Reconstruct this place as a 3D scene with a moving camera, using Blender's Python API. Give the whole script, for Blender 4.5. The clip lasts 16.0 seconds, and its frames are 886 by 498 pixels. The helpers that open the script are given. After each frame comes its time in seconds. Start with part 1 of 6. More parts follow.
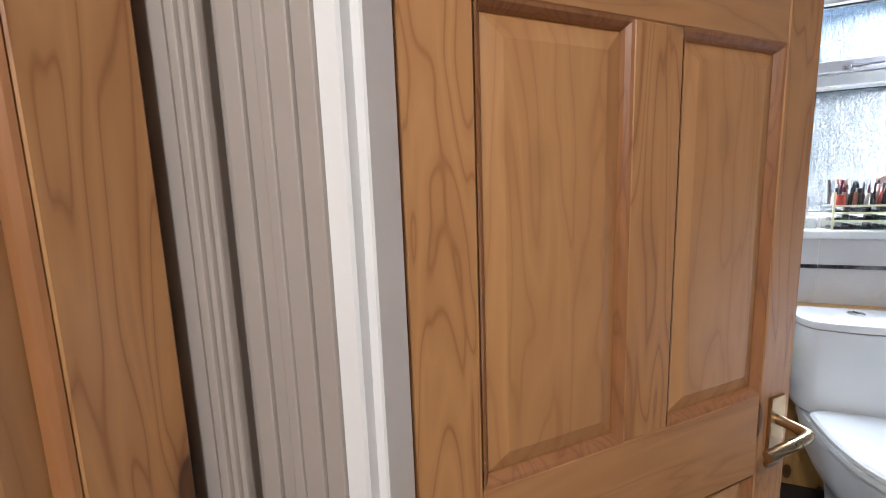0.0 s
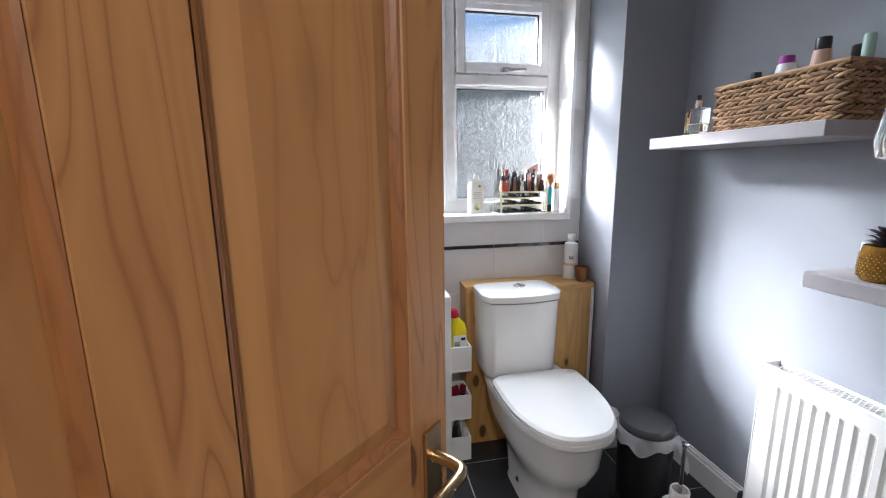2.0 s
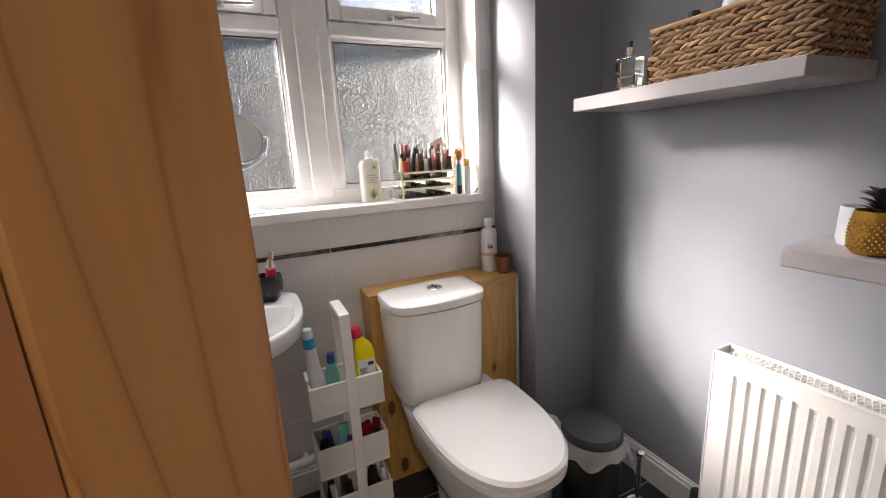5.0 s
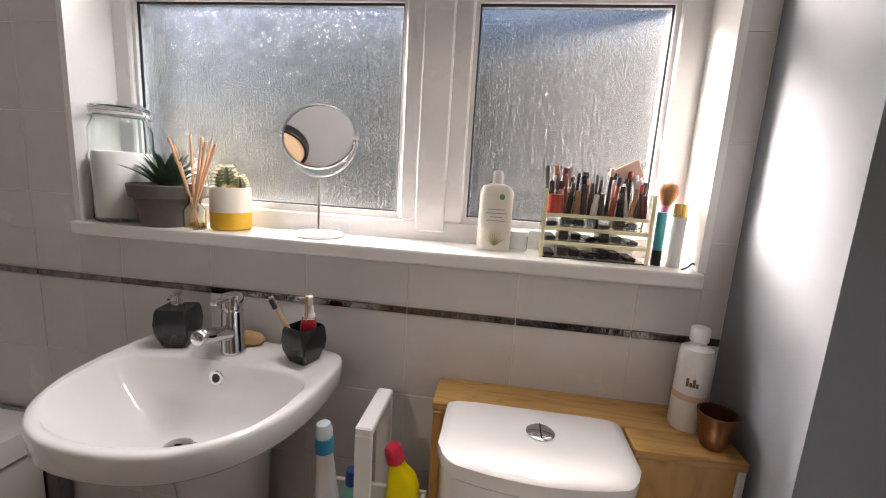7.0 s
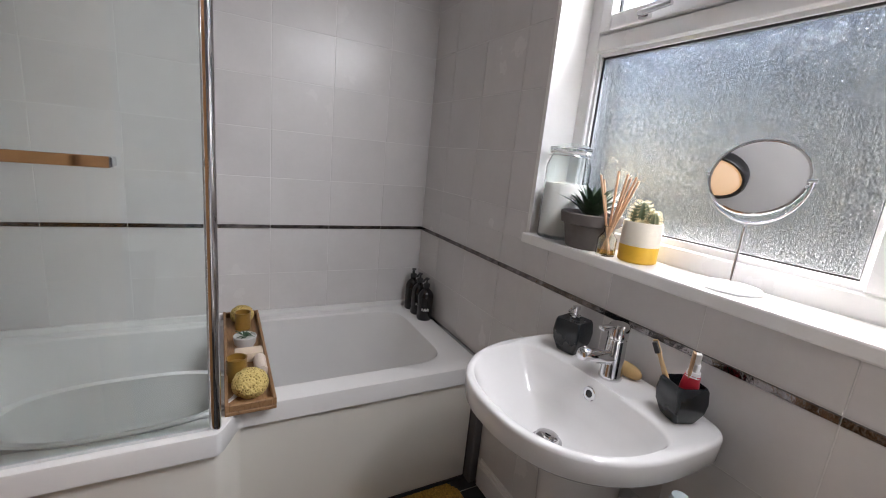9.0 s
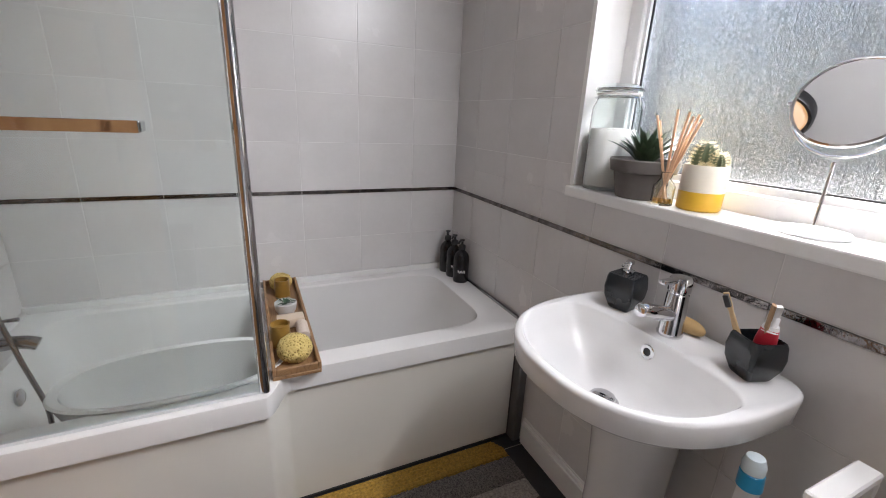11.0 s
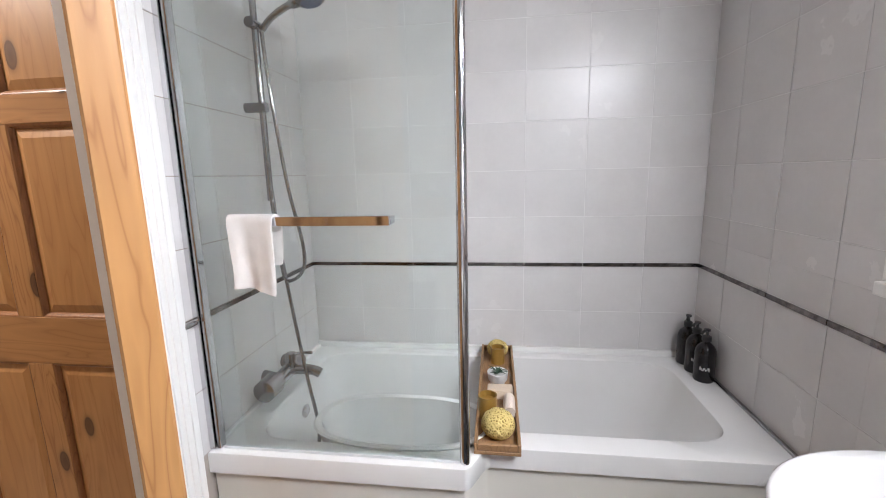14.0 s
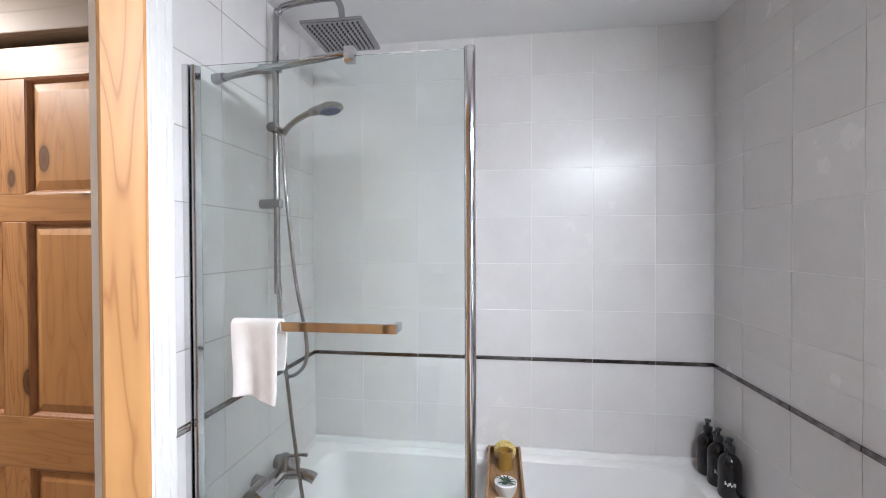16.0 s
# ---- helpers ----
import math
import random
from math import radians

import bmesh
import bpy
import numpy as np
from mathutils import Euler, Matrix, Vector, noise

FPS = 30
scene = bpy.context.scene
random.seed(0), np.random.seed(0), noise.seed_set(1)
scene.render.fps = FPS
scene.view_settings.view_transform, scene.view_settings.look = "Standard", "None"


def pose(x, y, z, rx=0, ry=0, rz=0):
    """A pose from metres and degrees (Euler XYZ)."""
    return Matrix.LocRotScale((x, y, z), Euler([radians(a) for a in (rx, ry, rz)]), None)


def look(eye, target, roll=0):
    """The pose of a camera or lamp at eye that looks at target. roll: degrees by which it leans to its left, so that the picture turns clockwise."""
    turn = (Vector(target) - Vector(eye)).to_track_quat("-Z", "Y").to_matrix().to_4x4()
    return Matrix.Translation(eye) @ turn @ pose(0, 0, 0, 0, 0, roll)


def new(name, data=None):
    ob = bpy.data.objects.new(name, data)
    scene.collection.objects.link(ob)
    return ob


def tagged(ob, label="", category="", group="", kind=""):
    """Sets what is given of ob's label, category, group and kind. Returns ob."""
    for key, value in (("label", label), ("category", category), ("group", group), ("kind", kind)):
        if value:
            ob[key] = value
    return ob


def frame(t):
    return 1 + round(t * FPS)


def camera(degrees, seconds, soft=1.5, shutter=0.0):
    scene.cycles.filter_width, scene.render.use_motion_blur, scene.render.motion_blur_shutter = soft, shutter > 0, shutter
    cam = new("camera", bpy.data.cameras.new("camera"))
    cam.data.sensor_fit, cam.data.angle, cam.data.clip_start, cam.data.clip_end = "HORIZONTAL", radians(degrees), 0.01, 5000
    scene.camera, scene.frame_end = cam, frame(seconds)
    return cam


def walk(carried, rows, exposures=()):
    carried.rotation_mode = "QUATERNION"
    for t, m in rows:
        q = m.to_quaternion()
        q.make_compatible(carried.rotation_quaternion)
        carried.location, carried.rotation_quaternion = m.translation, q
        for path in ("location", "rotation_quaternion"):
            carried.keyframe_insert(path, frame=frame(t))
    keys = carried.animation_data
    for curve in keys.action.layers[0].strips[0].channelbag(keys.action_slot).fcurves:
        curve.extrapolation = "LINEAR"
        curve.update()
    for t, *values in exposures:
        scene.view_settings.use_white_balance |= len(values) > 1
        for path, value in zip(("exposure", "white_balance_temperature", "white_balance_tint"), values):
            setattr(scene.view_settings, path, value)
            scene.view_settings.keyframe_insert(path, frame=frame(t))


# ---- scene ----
cam = camera(93.9, 16.0, soft=1.0)
PATH = [
    (0, (1.152, -2.11, 1.278), (0.399, -0.279, 0.993), -2.0),
    (0.5, (1.186, -2.068, 1.277), (0.705, -0.15, 0.976), -1.7),
    (1, (1.233, -2.002, 1.272), (1.016, -0.04, 0.949), -1.5),
    (1.5, (1.302, -1.896, 1.267), (1.344, 0.075, 0.929), -1.2),
    (2, (1.339, -1.789, 1.256), (1.725, 0.138, 0.886), -0.6),
    (2.5, (1.343, -1.7, 1.249), (2.018, 0.134, 0.821), -0.6),
    (3, (1.338, -1.664, 1.23), (2.153, 0.082, 0.691), -0.5),
    (3.2, (1.326, -1.654, 1.214), (2.164, 0.063, 0.623), -0.4),
    (5.3, (1.5, -1.363, 1.23), (2.321, 0.405, 0.786), -3.3),
    (5.5, (1.539, -1.306, 1.235), (2.41, 0.427, 0.748), -1.8),
    (6, (1.656, -1.182, 1.206), (2.431, 0.597, 0.719), 1.4),
    (6.5, (1.785, -1.02, 1.215), (2.219, 0.892, 0.816), 2.4),
    (7, (1.88, -0.901, 1.227), (1.62, 1.051, 0.877), 3.5),
    (7.5, (1.941, -0.879, 1.237), (1.023, 0.843, 0.798), 6.0),
    (8, (1.891, -0.912, 1.27), (0.592, 0.544, 0.831), 4.4),
    (8.5, (1.888, -0.919, 1.277), (0.325, 0.26, 0.868), 4.7),
    (9, (1.903, -0.905, 1.277), (0.19, 0.034, 0.848), 5.7),
    (9.2, (1.874, -0.956, 1.288), (0.185, 0.008, 0.822), 6.2),
    (11.3, (1.838, -0.888, 1.219), (0.098, -0.154, 0.56), 1.5),
    (11.5, (1.834, -0.845, 1.206), (0.074, -0.208, 0.5), 1.5),
    (12, (1.835, -0.806, 1.214), (-0.011, -0.462, 0.525), 0.6),
    (12.5, (1.842, -0.813, 1.223), (-0.056, -0.695, 0.603), -0.0),
    (13, (1.847, -0.817, 1.246), (-0.083, -0.876, 0.724), -0.4),
    (13.5, (1.837, -0.834, 1.276), (-0.107, -1.008, 0.839), -0.9),
    (14, (1.821, -0.843, 1.308), (-0.132, -1.099, 0.96), -1.3),
    (14.5, (1.811, -0.845, 1.339), (-0.151, -1.142, 1.088), -1.1),
    (15, (1.805, -0.845, 1.366), (-0.162, -1.168, 1.201), -0.9),
    (15.5, (1.802, -0.846, 1.394), (-0.169, -1.173, 1.311), -0.3),
    (16, (1.803, -0.858, 1.409), (-0.178, -1.129, 1.384), -0.2),
]
walk(cam, [(t, look(eye, target, roll)) for t, eye, target, roll in PATH],
     [(0.0, 2.75, 5450, 9), (1.5, 2.5, 5700, 11), (3.2, 2.3, 6250, 13), (5.5, 1.95, 7000, 18), (6.5, 1.85, 7100, 19), (7.5, 1.85, 7050, 18), (9.0, 1.95, 6500, 16), (12.5, 2.42, 6500, 16), (16.0, 2.78, 6100, 13)])

# ---- light ----
SUN_WAY = Vector((1.0, -0.67, -0.62)).normalized()
world = bpy.data.worlds.new("sky")
scene.world = world
world.use_nodes = True
wn = world.node_tree.nodes
sky = wn.new("ShaderNodeTexSky")
sky.sky_type = "NISHITA"
sky.sun_disc = False
sky.dust_density = 0.2
sky.air_density = 0.8
sky.sun_elevation = math.asin(-SUN_WAY.z)
sky.sun_rotation = math.atan2(-SUN_WAY.x, -SUN_WAY.y)
world.node_tree.links.new(sky.outputs[0], wn["Background"].inputs[0])
wn["Background"].inputs[1].default_value = 0.115
sun = new("sun", bpy.data.lights.new("sun", "SUN"))
sun.data.energy = 4.2
sun.data.angle = radians(15.0)
sun.data.color = (1.0, 0.96, 0.91)
sun.matrix_world = look((0, 0, 5), Vector((0, 0, 5)) + SUN_WAY)

# the sky's light at the head of the window opening
opening = new("window_skylight", bpy.data.lights.new("window_skylight", "AREA"))
opening.data.shape, opening.data.size, opening.data.size_y = "RECTANGLE", 1.38, 0.11
opening.data.energy, opening.data.color = 6.4, (0.93, 0.97, 1.0)
opening.data.spread = radians(140)
opening.matrix_world = look((1.565, 0.055, 2.008), (0.95, -1.00, 1.20))


# ---- materials ----
def shader(name):
    m = bpy.data.materials.new(name)
    m.use_nodes = True
    nt = m.node_tree
    return m, nt, nt.nodes["Principled BSDF"]


def coords(nt, scale, rot=(0, 0, 0), source="Object"):
    tc = nt.nodes.new("ShaderNodeTexCoord")
    mp = nt.nodes.new("ShaderNodeMapping")
    mp.inputs["Scale"].default_value = scale
    mp.inputs["Rotation"].default_value = rot
    nt.links.new(tc.outputs[source], mp.inputs[0])
    return mp.outputs[0]


def noise_tex(nt, vec, scale, detail=4.0, rough=0.55, distort=0.0):
    n = nt.nodes.new("ShaderNodeTexNoise")
    n.inputs["Scale"].default_value = scale
    n.inputs["Detail"].default_value = detail
    n.inputs["Roughness"].default_value = rough
    n.inputs["Distortion"].default_value = distort
    nt.links.new(vec, n.inputs["Vector"])
    return n.outputs["Fac"]


def ramp(nt, fac, stops):
    r = nt.nodes.new("ShaderNodeValToRGB")
    while len(r.color_ramp.elements) < len(stops):
        r.color_ramp.elements.new(0.5)
    for e, (p, c) in zip(r.color_ramp.elements, stops):
        e.position, e.color = p, (*c, 1) if len(c) == 3 else c
    nt.links.new(fac, r.inputs[0])
    return r.outputs[0]


def mixc(nt, fac, a, b, mode="MIX"):
    x = nt.nodes.new("ShaderNodeMix")
    x.data_type, x.blend_type = "RGBA", mode
    for sock, v in ((x.inputs[0], fac), (x.inputs[6], a), (x.inputs[7], b)):
        if isinstance(v, bpy.types.NodeSocket):
            nt.links.new(v, sock)
        else:
            sock.default_value = v if not isinstance(v, tuple) else (*v, 1)
    return x.outputs[2]


def bump(nt, bsdf, height, strength, dist=0.002):
    b = nt.nodes.new("ShaderNodeBump")
    b.inputs["Strength"].default_value = strength
    b.inputs["Distance"].default_value = dist
    nt.links.new(height, b.inputs["Height"])
    nt.links.new(b.outputs[0], bsdf.inputs["Normal"])


def surface(name, col, rough=0.5, metal=0.0, vary=0.06, scale=6.0, fine=90.0, relief=0.05, coat=0.0, per_piece=0.0):
    """A plain surface with broad stains, fine grain and slight relief."""
    m, nt, p = shader(name)
    vec = coords(nt, (1, 1, 1))
    if per_piece:
        own = nt.nodes.new("ShaderNodeObjectInfo")
        shift = nt.nodes.new("ShaderNodeVectorMath")
        shift.operation = "MULTIPLY_ADD"
        shift.inputs[1].default_value = (41.0, 23.0, 67.0)
        nt.links.new(own.outputs["Random"], shift.inputs[0])
        nt.links.new(vec, shift.inputs[2])
        vec = shift.outputs[0]
    broad = noise_tex(nt, vec, scale, 5)
    grain = noise_tex(nt, vec, fine, 3)
    lo = tuple(max(0, c * (1 - vary)) for c in col)
    hi = tuple(min(1, c * (1 + vary)) for c in col)
    c1 = ramp(nt, broad, [(0.3, lo), (0.7, hi)])
    c2 = mixc(nt, 0.25, c1, ramp(nt, grain, [(0.3, lo), (0.7, hi)]))
    if per_piece:
        oi = nt.nodes.new("ShaderNodeObjectInfo")
        c2 = mixc(nt, per_piece, c2, ramp(nt, oi.outputs["Random"], [(0.0, tuple(c * 0.8 for c in col)), (1.0, tuple(min(1, c * 1.15) for c in col))]))
    nt.links.new(c2, p.inputs["Base Color"])
    r = nt.nodes.new("ShaderNodeMapRange")
    spread = 0.04 if per_piece else 0.12
    r.inputs["To Min"].default_value = max(0.02, rough * (1 - spread))
    r.inputs["To Max"].default_value = min(1, rough * (1 + spread))
    nt.links.new(broad, r.inputs[0])
    nt.links.new(r.outputs[0], p.inputs["Roughness"])
    p.inputs["Metallic"].default_value = metal
    p.inputs["Coat Weight"].default_value = coat
    if relief:
        bump(nt, p, grain, relief)
    return m


def pine(name, light, dark, along="z", knots=True, rough=0.42, rings_per=24.0, strength=0.9, knot_size=1.0):
    """Waxed pine: long grain, growth rings and sparse dark knots."""
    m, nt, p = shader(name)
    stretch = {"z": (10, 10, 1.3), "x": (1.3, 10, 10), "y": (10, 1.3, 10)}[along]
    oi = nt.nodes.new("ShaderNodeObjectInfo")
    tc = nt.nodes.new("ShaderNodeTexCoord")
    add = nt.nodes.new("ShaderNodeVectorMath")
    mul = nt.nodes.new("ShaderNodeVectorMath")
    mul.operation = "MULTIPLY"
    cmb = nt.nodes.new("ShaderNodeCombineXYZ")
    for i in range(3):
        nt.links.new(oi.outputs["Random"], cmb.inputs[i])
    mul.inputs[1].default_value = (7.3, 3.1, 5.7)
    nt.links.new(cmb.outputs[0], mul.inputs[0])
    nt.links.new(tc.outputs["Object"], add.inputs[0])
    nt.links.new(mul.outputs[0], add.inputs[1])
    mp = nt.nodes.new("ShaderNodeMapping")
    mp.inputs["Scale"].default_value = stretch
    nt.links.new(add.outputs[0], mp.inputs[0])
    rings = noise_tex(nt, mp.outputs[0], 1.6, 2, 0.4, 0.6)
    w = nt.nodes.new("ShaderNodeMath")
    w.operation = "MULTIPLY"
    w.inputs[1].default_value = rings_per
    nt.links.new(rings, w.inputs[0])
    fr = nt.nodes.new("ShaderNodeMath")
    fr.operation = "PINGPONG"
    fr.inputs[1].default_value = 1.0
    nt.links.new(w.outputs[0], fr.inputs[0])
    fine_map = nt.nodes.new("ShaderNodeMapping")
    fine_map.inputs["Scale"].default_value = tuple(s * 12 if s > 1 else s * 4 for s in stretch)
    nt.links.new(add.outputs[0], fine_map.inputs[0])
    fine = noise_tex(nt, fine_map.outputs[0], 1.5, 3)
    mid = tuple((a * 0.65 + b * 0.35) for a, b in zip(light, dark))
    col = ramp(nt, fr.outputs[0], [(0.0, light), (0.45, tuple(a * 0.88 for a in light)), (0.8, mid), (1.0, tuple(a * (1 - strength) + b * strength for a, b in zip(light, dark)))])
    col = mixc(nt, 0.16, col, ramp(nt, fine, [(0.35, mid), (0.65, light)]))
    broad = noise_tex(nt, add.outputs[0], 2.5, 2)
    col = mixc(nt, 0.3, col, ramp(nt, broad, [(0.3, tuple(a * 0.8 for a in light)), (0.7, light)]))
    if knots:
        km = nt.nodes.new("ShaderNodeMapping")
        km.inputs["Scale"].default_value = {"z": (7.5, 7.5, 3.6), "x": (3.6, 7.5, 7.5), "y": (7.5, 3.6, 7.5)}[along]
        nt.links.new(add.outputs[0], km.inputs[0])
        v = nt.nodes.new("ShaderNodeTexVoronoi")
        v.inputs["Scale"].default_value = 1.0
        nt.links.new(km.outputs[0], v.inputs["Vector"])
        knot = ramp(nt, v.outputs["Distance"], [(0.0, (0.98, 0.98, 0.98)), (0.065 * knot_size, (0.86, 0.86, 0.86)), (0.085 * knot_size, (0.97, 0.97, 0.97)), (0.096 * knot_size, (0.40, 0.40, 0.40)), (0.12 * knot_size, (0.14, 0.14, 0.14)), (0.16 * knot_size, (0, 0, 0))])
        col = mixc(nt, knot, col, tuple(c * 0.30 for c in dark))
    nt.links.new(col, p.inputs["Base Color"])
    p.inputs["Roughness"].default_value = rough
    p.inputs["Coat Weight"].default_value = 0.15
    p.inputs["Coat Roughness"].default_value = 0.3
    bump(nt, p, fine, 0.12, 0.001)
    return m


def glossy_clear(name, tint=(1, 1, 1), rough=0.0, ior=1.45):
    m, nt, p = shader(name)
    p.inputs["Base Color"].default_value = (*tint, 1)
    p.inputs["Roughness"].default_value = rough
    p.inputs["IOR"].default_value = ior
    p.inputs["Transmission Weight"].default_value = 1.0
    return m


def rain_glass():
    """Obscure glass with vertical runnels and drops."""
    m, nt, p = shader("obscure_glass")
    p.inputs["Base Color"].default_value = (0.93, 0.97, 1.0, 1)
    p.inputs["Transmission Weight"].default_value = 1.0
    p.inputs["Roughness"].default_value = 0.05
    p.inputs["IOR"].default_value = 1.4
    streak = noise_tex(nt, coords(nt, (430, 430, 10)), 1.0, 4, 0.65, 0.3)
    drops = noise_tex(nt, coords(nt, (1, 1, 0.7)), 230, 3)
    mx = mixc(nt, 0.33, streak, drops)
    bump(nt, p, mx, 1.0, 0.0048)
    return m


M_TILE = surface("grey_wall_tile", (0.66, 0.64, 0.63), 0.27, vary=0.05, scale=5, fine=60, relief=0.03, per_piece=0.12)
M_TILE.node_tree.nodes["Principled BSDF"].inputs["Specular IOR Level"].default_value = 0.36
M_GROUT = surface("white_grout", (0.73, 0.715, 0.70), 0.85, relief=0.3)
M_BORDER = surface("dark_metal_strip", (0.17, 0.155, 0.15), 0.10, metal=1.0, vary=0.6, scale=28, fine=55, relief=0.9)
M_FLOOR = surface("black_slate_tile", (0.022, 0.023, 0.026), 0.42, vary=0.3, scale=7, fine=140, relief=0.25, per_piece=0.15)
M_FGROUT = surface("grey_grout", (0.42, 0.41, 0.39), 0.9, relief=0.3)
M_PAINT = surface("blue_grey_paint", (0.265, 0.28, 0.312), 0.6, vary=0.03, scale=3, fine=220, relief=0.06)
M_CREAM = surface("cream_paint", (0.37, 0.325, 0.285), 0.5, vary=0.03, relief=0.04)
M_CEIL = surface("white_ceiling_paint", (0.78, 0.78, 0.78), 0.8, vary=0.02, fine=160, relief=0.08)
M_GLOSSW = surface("white_gloss_paint", (0.80, 0.79, 0.77), 0.3, vary=0.03, relief=0.03)
M_UPVC = surface("white_upvc", (0.80, 0.80, 0.80), 0.28, vary=0.02, relief=0.01)
M_CERAM = surface("white_ceramic", (0.78, 0.77, 0.76), 0.07, vary=0.012, relief=0.0, coat=0.5)
M_ACRYL = surface("white_acrylic", (0.80, 0.79, 0.775), 0.16, vary=0.015, relief=0.0)
M_PANEL = surface("cream_bath_panel", (0.76, 0.73, 0.66), 0.42, vary=0.008, relief=0.0)
M_CHROME = surface("chrome", (0.66, 0.66, 0.67), 0.08, metal=1.0, vary=0.03, relief=0.0)
M_STEEL = surface("brushed_chrome", (0.38, 0.38, 0.39), 0.17, metal=1.0, vary=0.05, relief=0.02)
M_BRASS = surface("aged_brass", (0.50, 0.36, 0.20), 0.28, metal=1.0, vary=0.15, relief=0.05)
M_BLACK = surface("black_plastic", (0.02, 0.02, 0.022), 0.35, vary=0.2)
M_CHARC = surface("charcoal_ceramic", (0.014, 0.017, 0.020), 0.27, vary=0.2)
M_RUBBER = surface("grey_rubber_trim", (0.12, 0.12, 0.125), 0.6, vary=0.1)
M_PINE_V = pine("pine_upright", (0.47, 0.235, 0.083), (0.21, 0.068, 0.016), "z", rings_per=20.0, strength=1.0, knot_size=1.5)
M_PINE_P = pine("pine_panel", (0.49, 0.25, 0.09), (0.28, 0.105, 0.028), "z", rings_per=10.0, strength=0.75, knot_size=1.5)
M_PINE_H = pine("pine_crosswise", (0.46, 0.23, 0.083), (0.22, 0.085, 0.028), "x", rings_per=14.0, strength=0.7, knot_size=1.4)
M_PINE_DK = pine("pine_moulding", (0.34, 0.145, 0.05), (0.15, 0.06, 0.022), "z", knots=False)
M_BOXPINE = pine("yellow_pine_board", (0.60, 0.345, 0.105), (0.26, 0.12, 0.03), "z", rings_per=9.0, strength=0.6, knot_size=1.2)
M_BOXTOP = pine("yellow_pine_top", (0.58, 0.335, 0.105), (0.26, 0.12, 0.03), "x", knots=False)
M_GLASS = glossy_clear("clear_glass", (0.955, 0.99, 0.98))
M_SCREEN = glossy_clear("green_tinged_glass", (0.915, 0.975, 0.955))
M_RAIN = rain_glass()
M_MIRROR = surface("mirror_silver", (0.88, 0.88, 0.88), 0.01, metal=1.0, vary=0.0, relief=0.0)
M_LILAC = surface("lilac_grey_shelf", (0.43, 0.405, 0.415), 0.45, vary=0.03, relief=0.04)
M_WHITEP = surface("white_painted_wood", (0.78, 0.775, 0.76), 0.4, vary=0.03, relief=0.04)


# ---- building helpers ----
def bm_box(x0, x1, y0, y1, z0, z1, bevel=0.0, seg=2, bm=None):
    own = bm is None
    bm = bm or bmesh.new()
    vs = [bm.verts.new((x, y, z)) for x in (x0, x1) for y in (y0, y1) for z in (z0, z1)]
    fs = [bm.faces.new([vs[i] for i in q]) for q in ((0, 1, 3, 2), (4, 6, 7, 5), (0, 4, 5, 1), (2, 3, 7, 6), (0, 2, 6, 4), (1, 5, 7, 3))]
    if bevel:
        es = {e for f in fs for e in f.edges}
        bmesh.ops.bevel(bm, geom=list(es), offset=bevel, segments=seg, profile=0.6, affect="EDGES")
    return bm


def bm_lathe(profile, segs=32, at=(0, 0, 0), bm=None, squash=(1, 1)):
    """Turned body from (radius, height) pairs."""
    bm = bm or bmesh.new()
    rings = []
    for r, z in profile:
        if r < 1e-5:
            rings.append([bm.verts.new((at[0], at[1], at[2] + z))])
        else:
            rings.append([bm.verts.new((at[0] + r * squash[0] * math.cos(2 * math.pi * i / segs), at[1] + r * squash[1] * math.sin(2 * math.pi * i / segs), at[2] + z)) for i in range(segs)])
    for a, b in zip(rings, rings[1:]):
        for i in range(segs):
            j = (i + 1) % segs
            if len(a) == 1 and len(b) == 1:
                continue
            if len(a) == 1:
                bm.faces.new((a[0], b[j], b[i]))
            elif len(b) == 1:
                bm.faces.new((a[i], a[j], b[0]))
            else:
                bm.faces.new((a[i], a[j], b[j], b[i]))
    return bm


def bm_loft(rings, cap_first=True, cap_last=True, bm=None):
    bm = bm or bmesh.new()
    vs = [[bm.verts.new(p) for p in r] for r in rings]
    n = len(vs[0])
    for a, b in zip(vs, vs[1:]):
        for i in range(n):
            j = (i + 1) % n
            bm.faces.new((a[i], a[j], b[j], b[i]))
    if cap_first:
        bm.faces.new(vs[0][::-1])
    if cap_last:
        bm.faces.new(vs[-1])
    bmesh.ops.recalc_face_normals(bm, faces=bm.faces[:])
    return bm


def bm_tube(points, radius, segs=12, bm=None, closed=False):
    """A round bar that follows the points; radius may be one number or one for each point."""
    bm = bm or bmesh.new()
    pts = [Vector(p) for p in points]
    radii = radius if isinstance(radius, (list, tuple)) else [radius] * len(pts)
    rings, up = [], None
    for i, p in enumerate(pts):
        a = pts[i - 1] if (i or closed) else p
        b = pts[(i + 1) % len(pts)] if (i < len(pts) - 1 or closed) else p
        d = (b - a).normalized()
        if up is None:
            up = d.orthogonal().normalized()
        up = (up - d * up.dot(d)).normalized()
        side = d.cross(up)
        rings.append([bm.verts.new(p + radii[i] * (math.cos(2 * math.pi * k / segs) * up + math.sin(2 * math.pi * k / segs) * side)) for k in range(segs)])
    pairs = list(zip(rings, rings[1:])) + ([(rings[-1], rings[0])] if closed else [])
    for a, b in pairs:
        for k in range(segs):
            j = (k + 1) % segs
            bm.faces.new((a[k], a[j], b[j], b[k]))
    if not closed:
        bm.faces.new(rings[0][::-1])
        bm.faces.new(rings[-1])
    bmesh.ops.recalc_face_normals(bm, faces=bm.faces[:])
    return bm


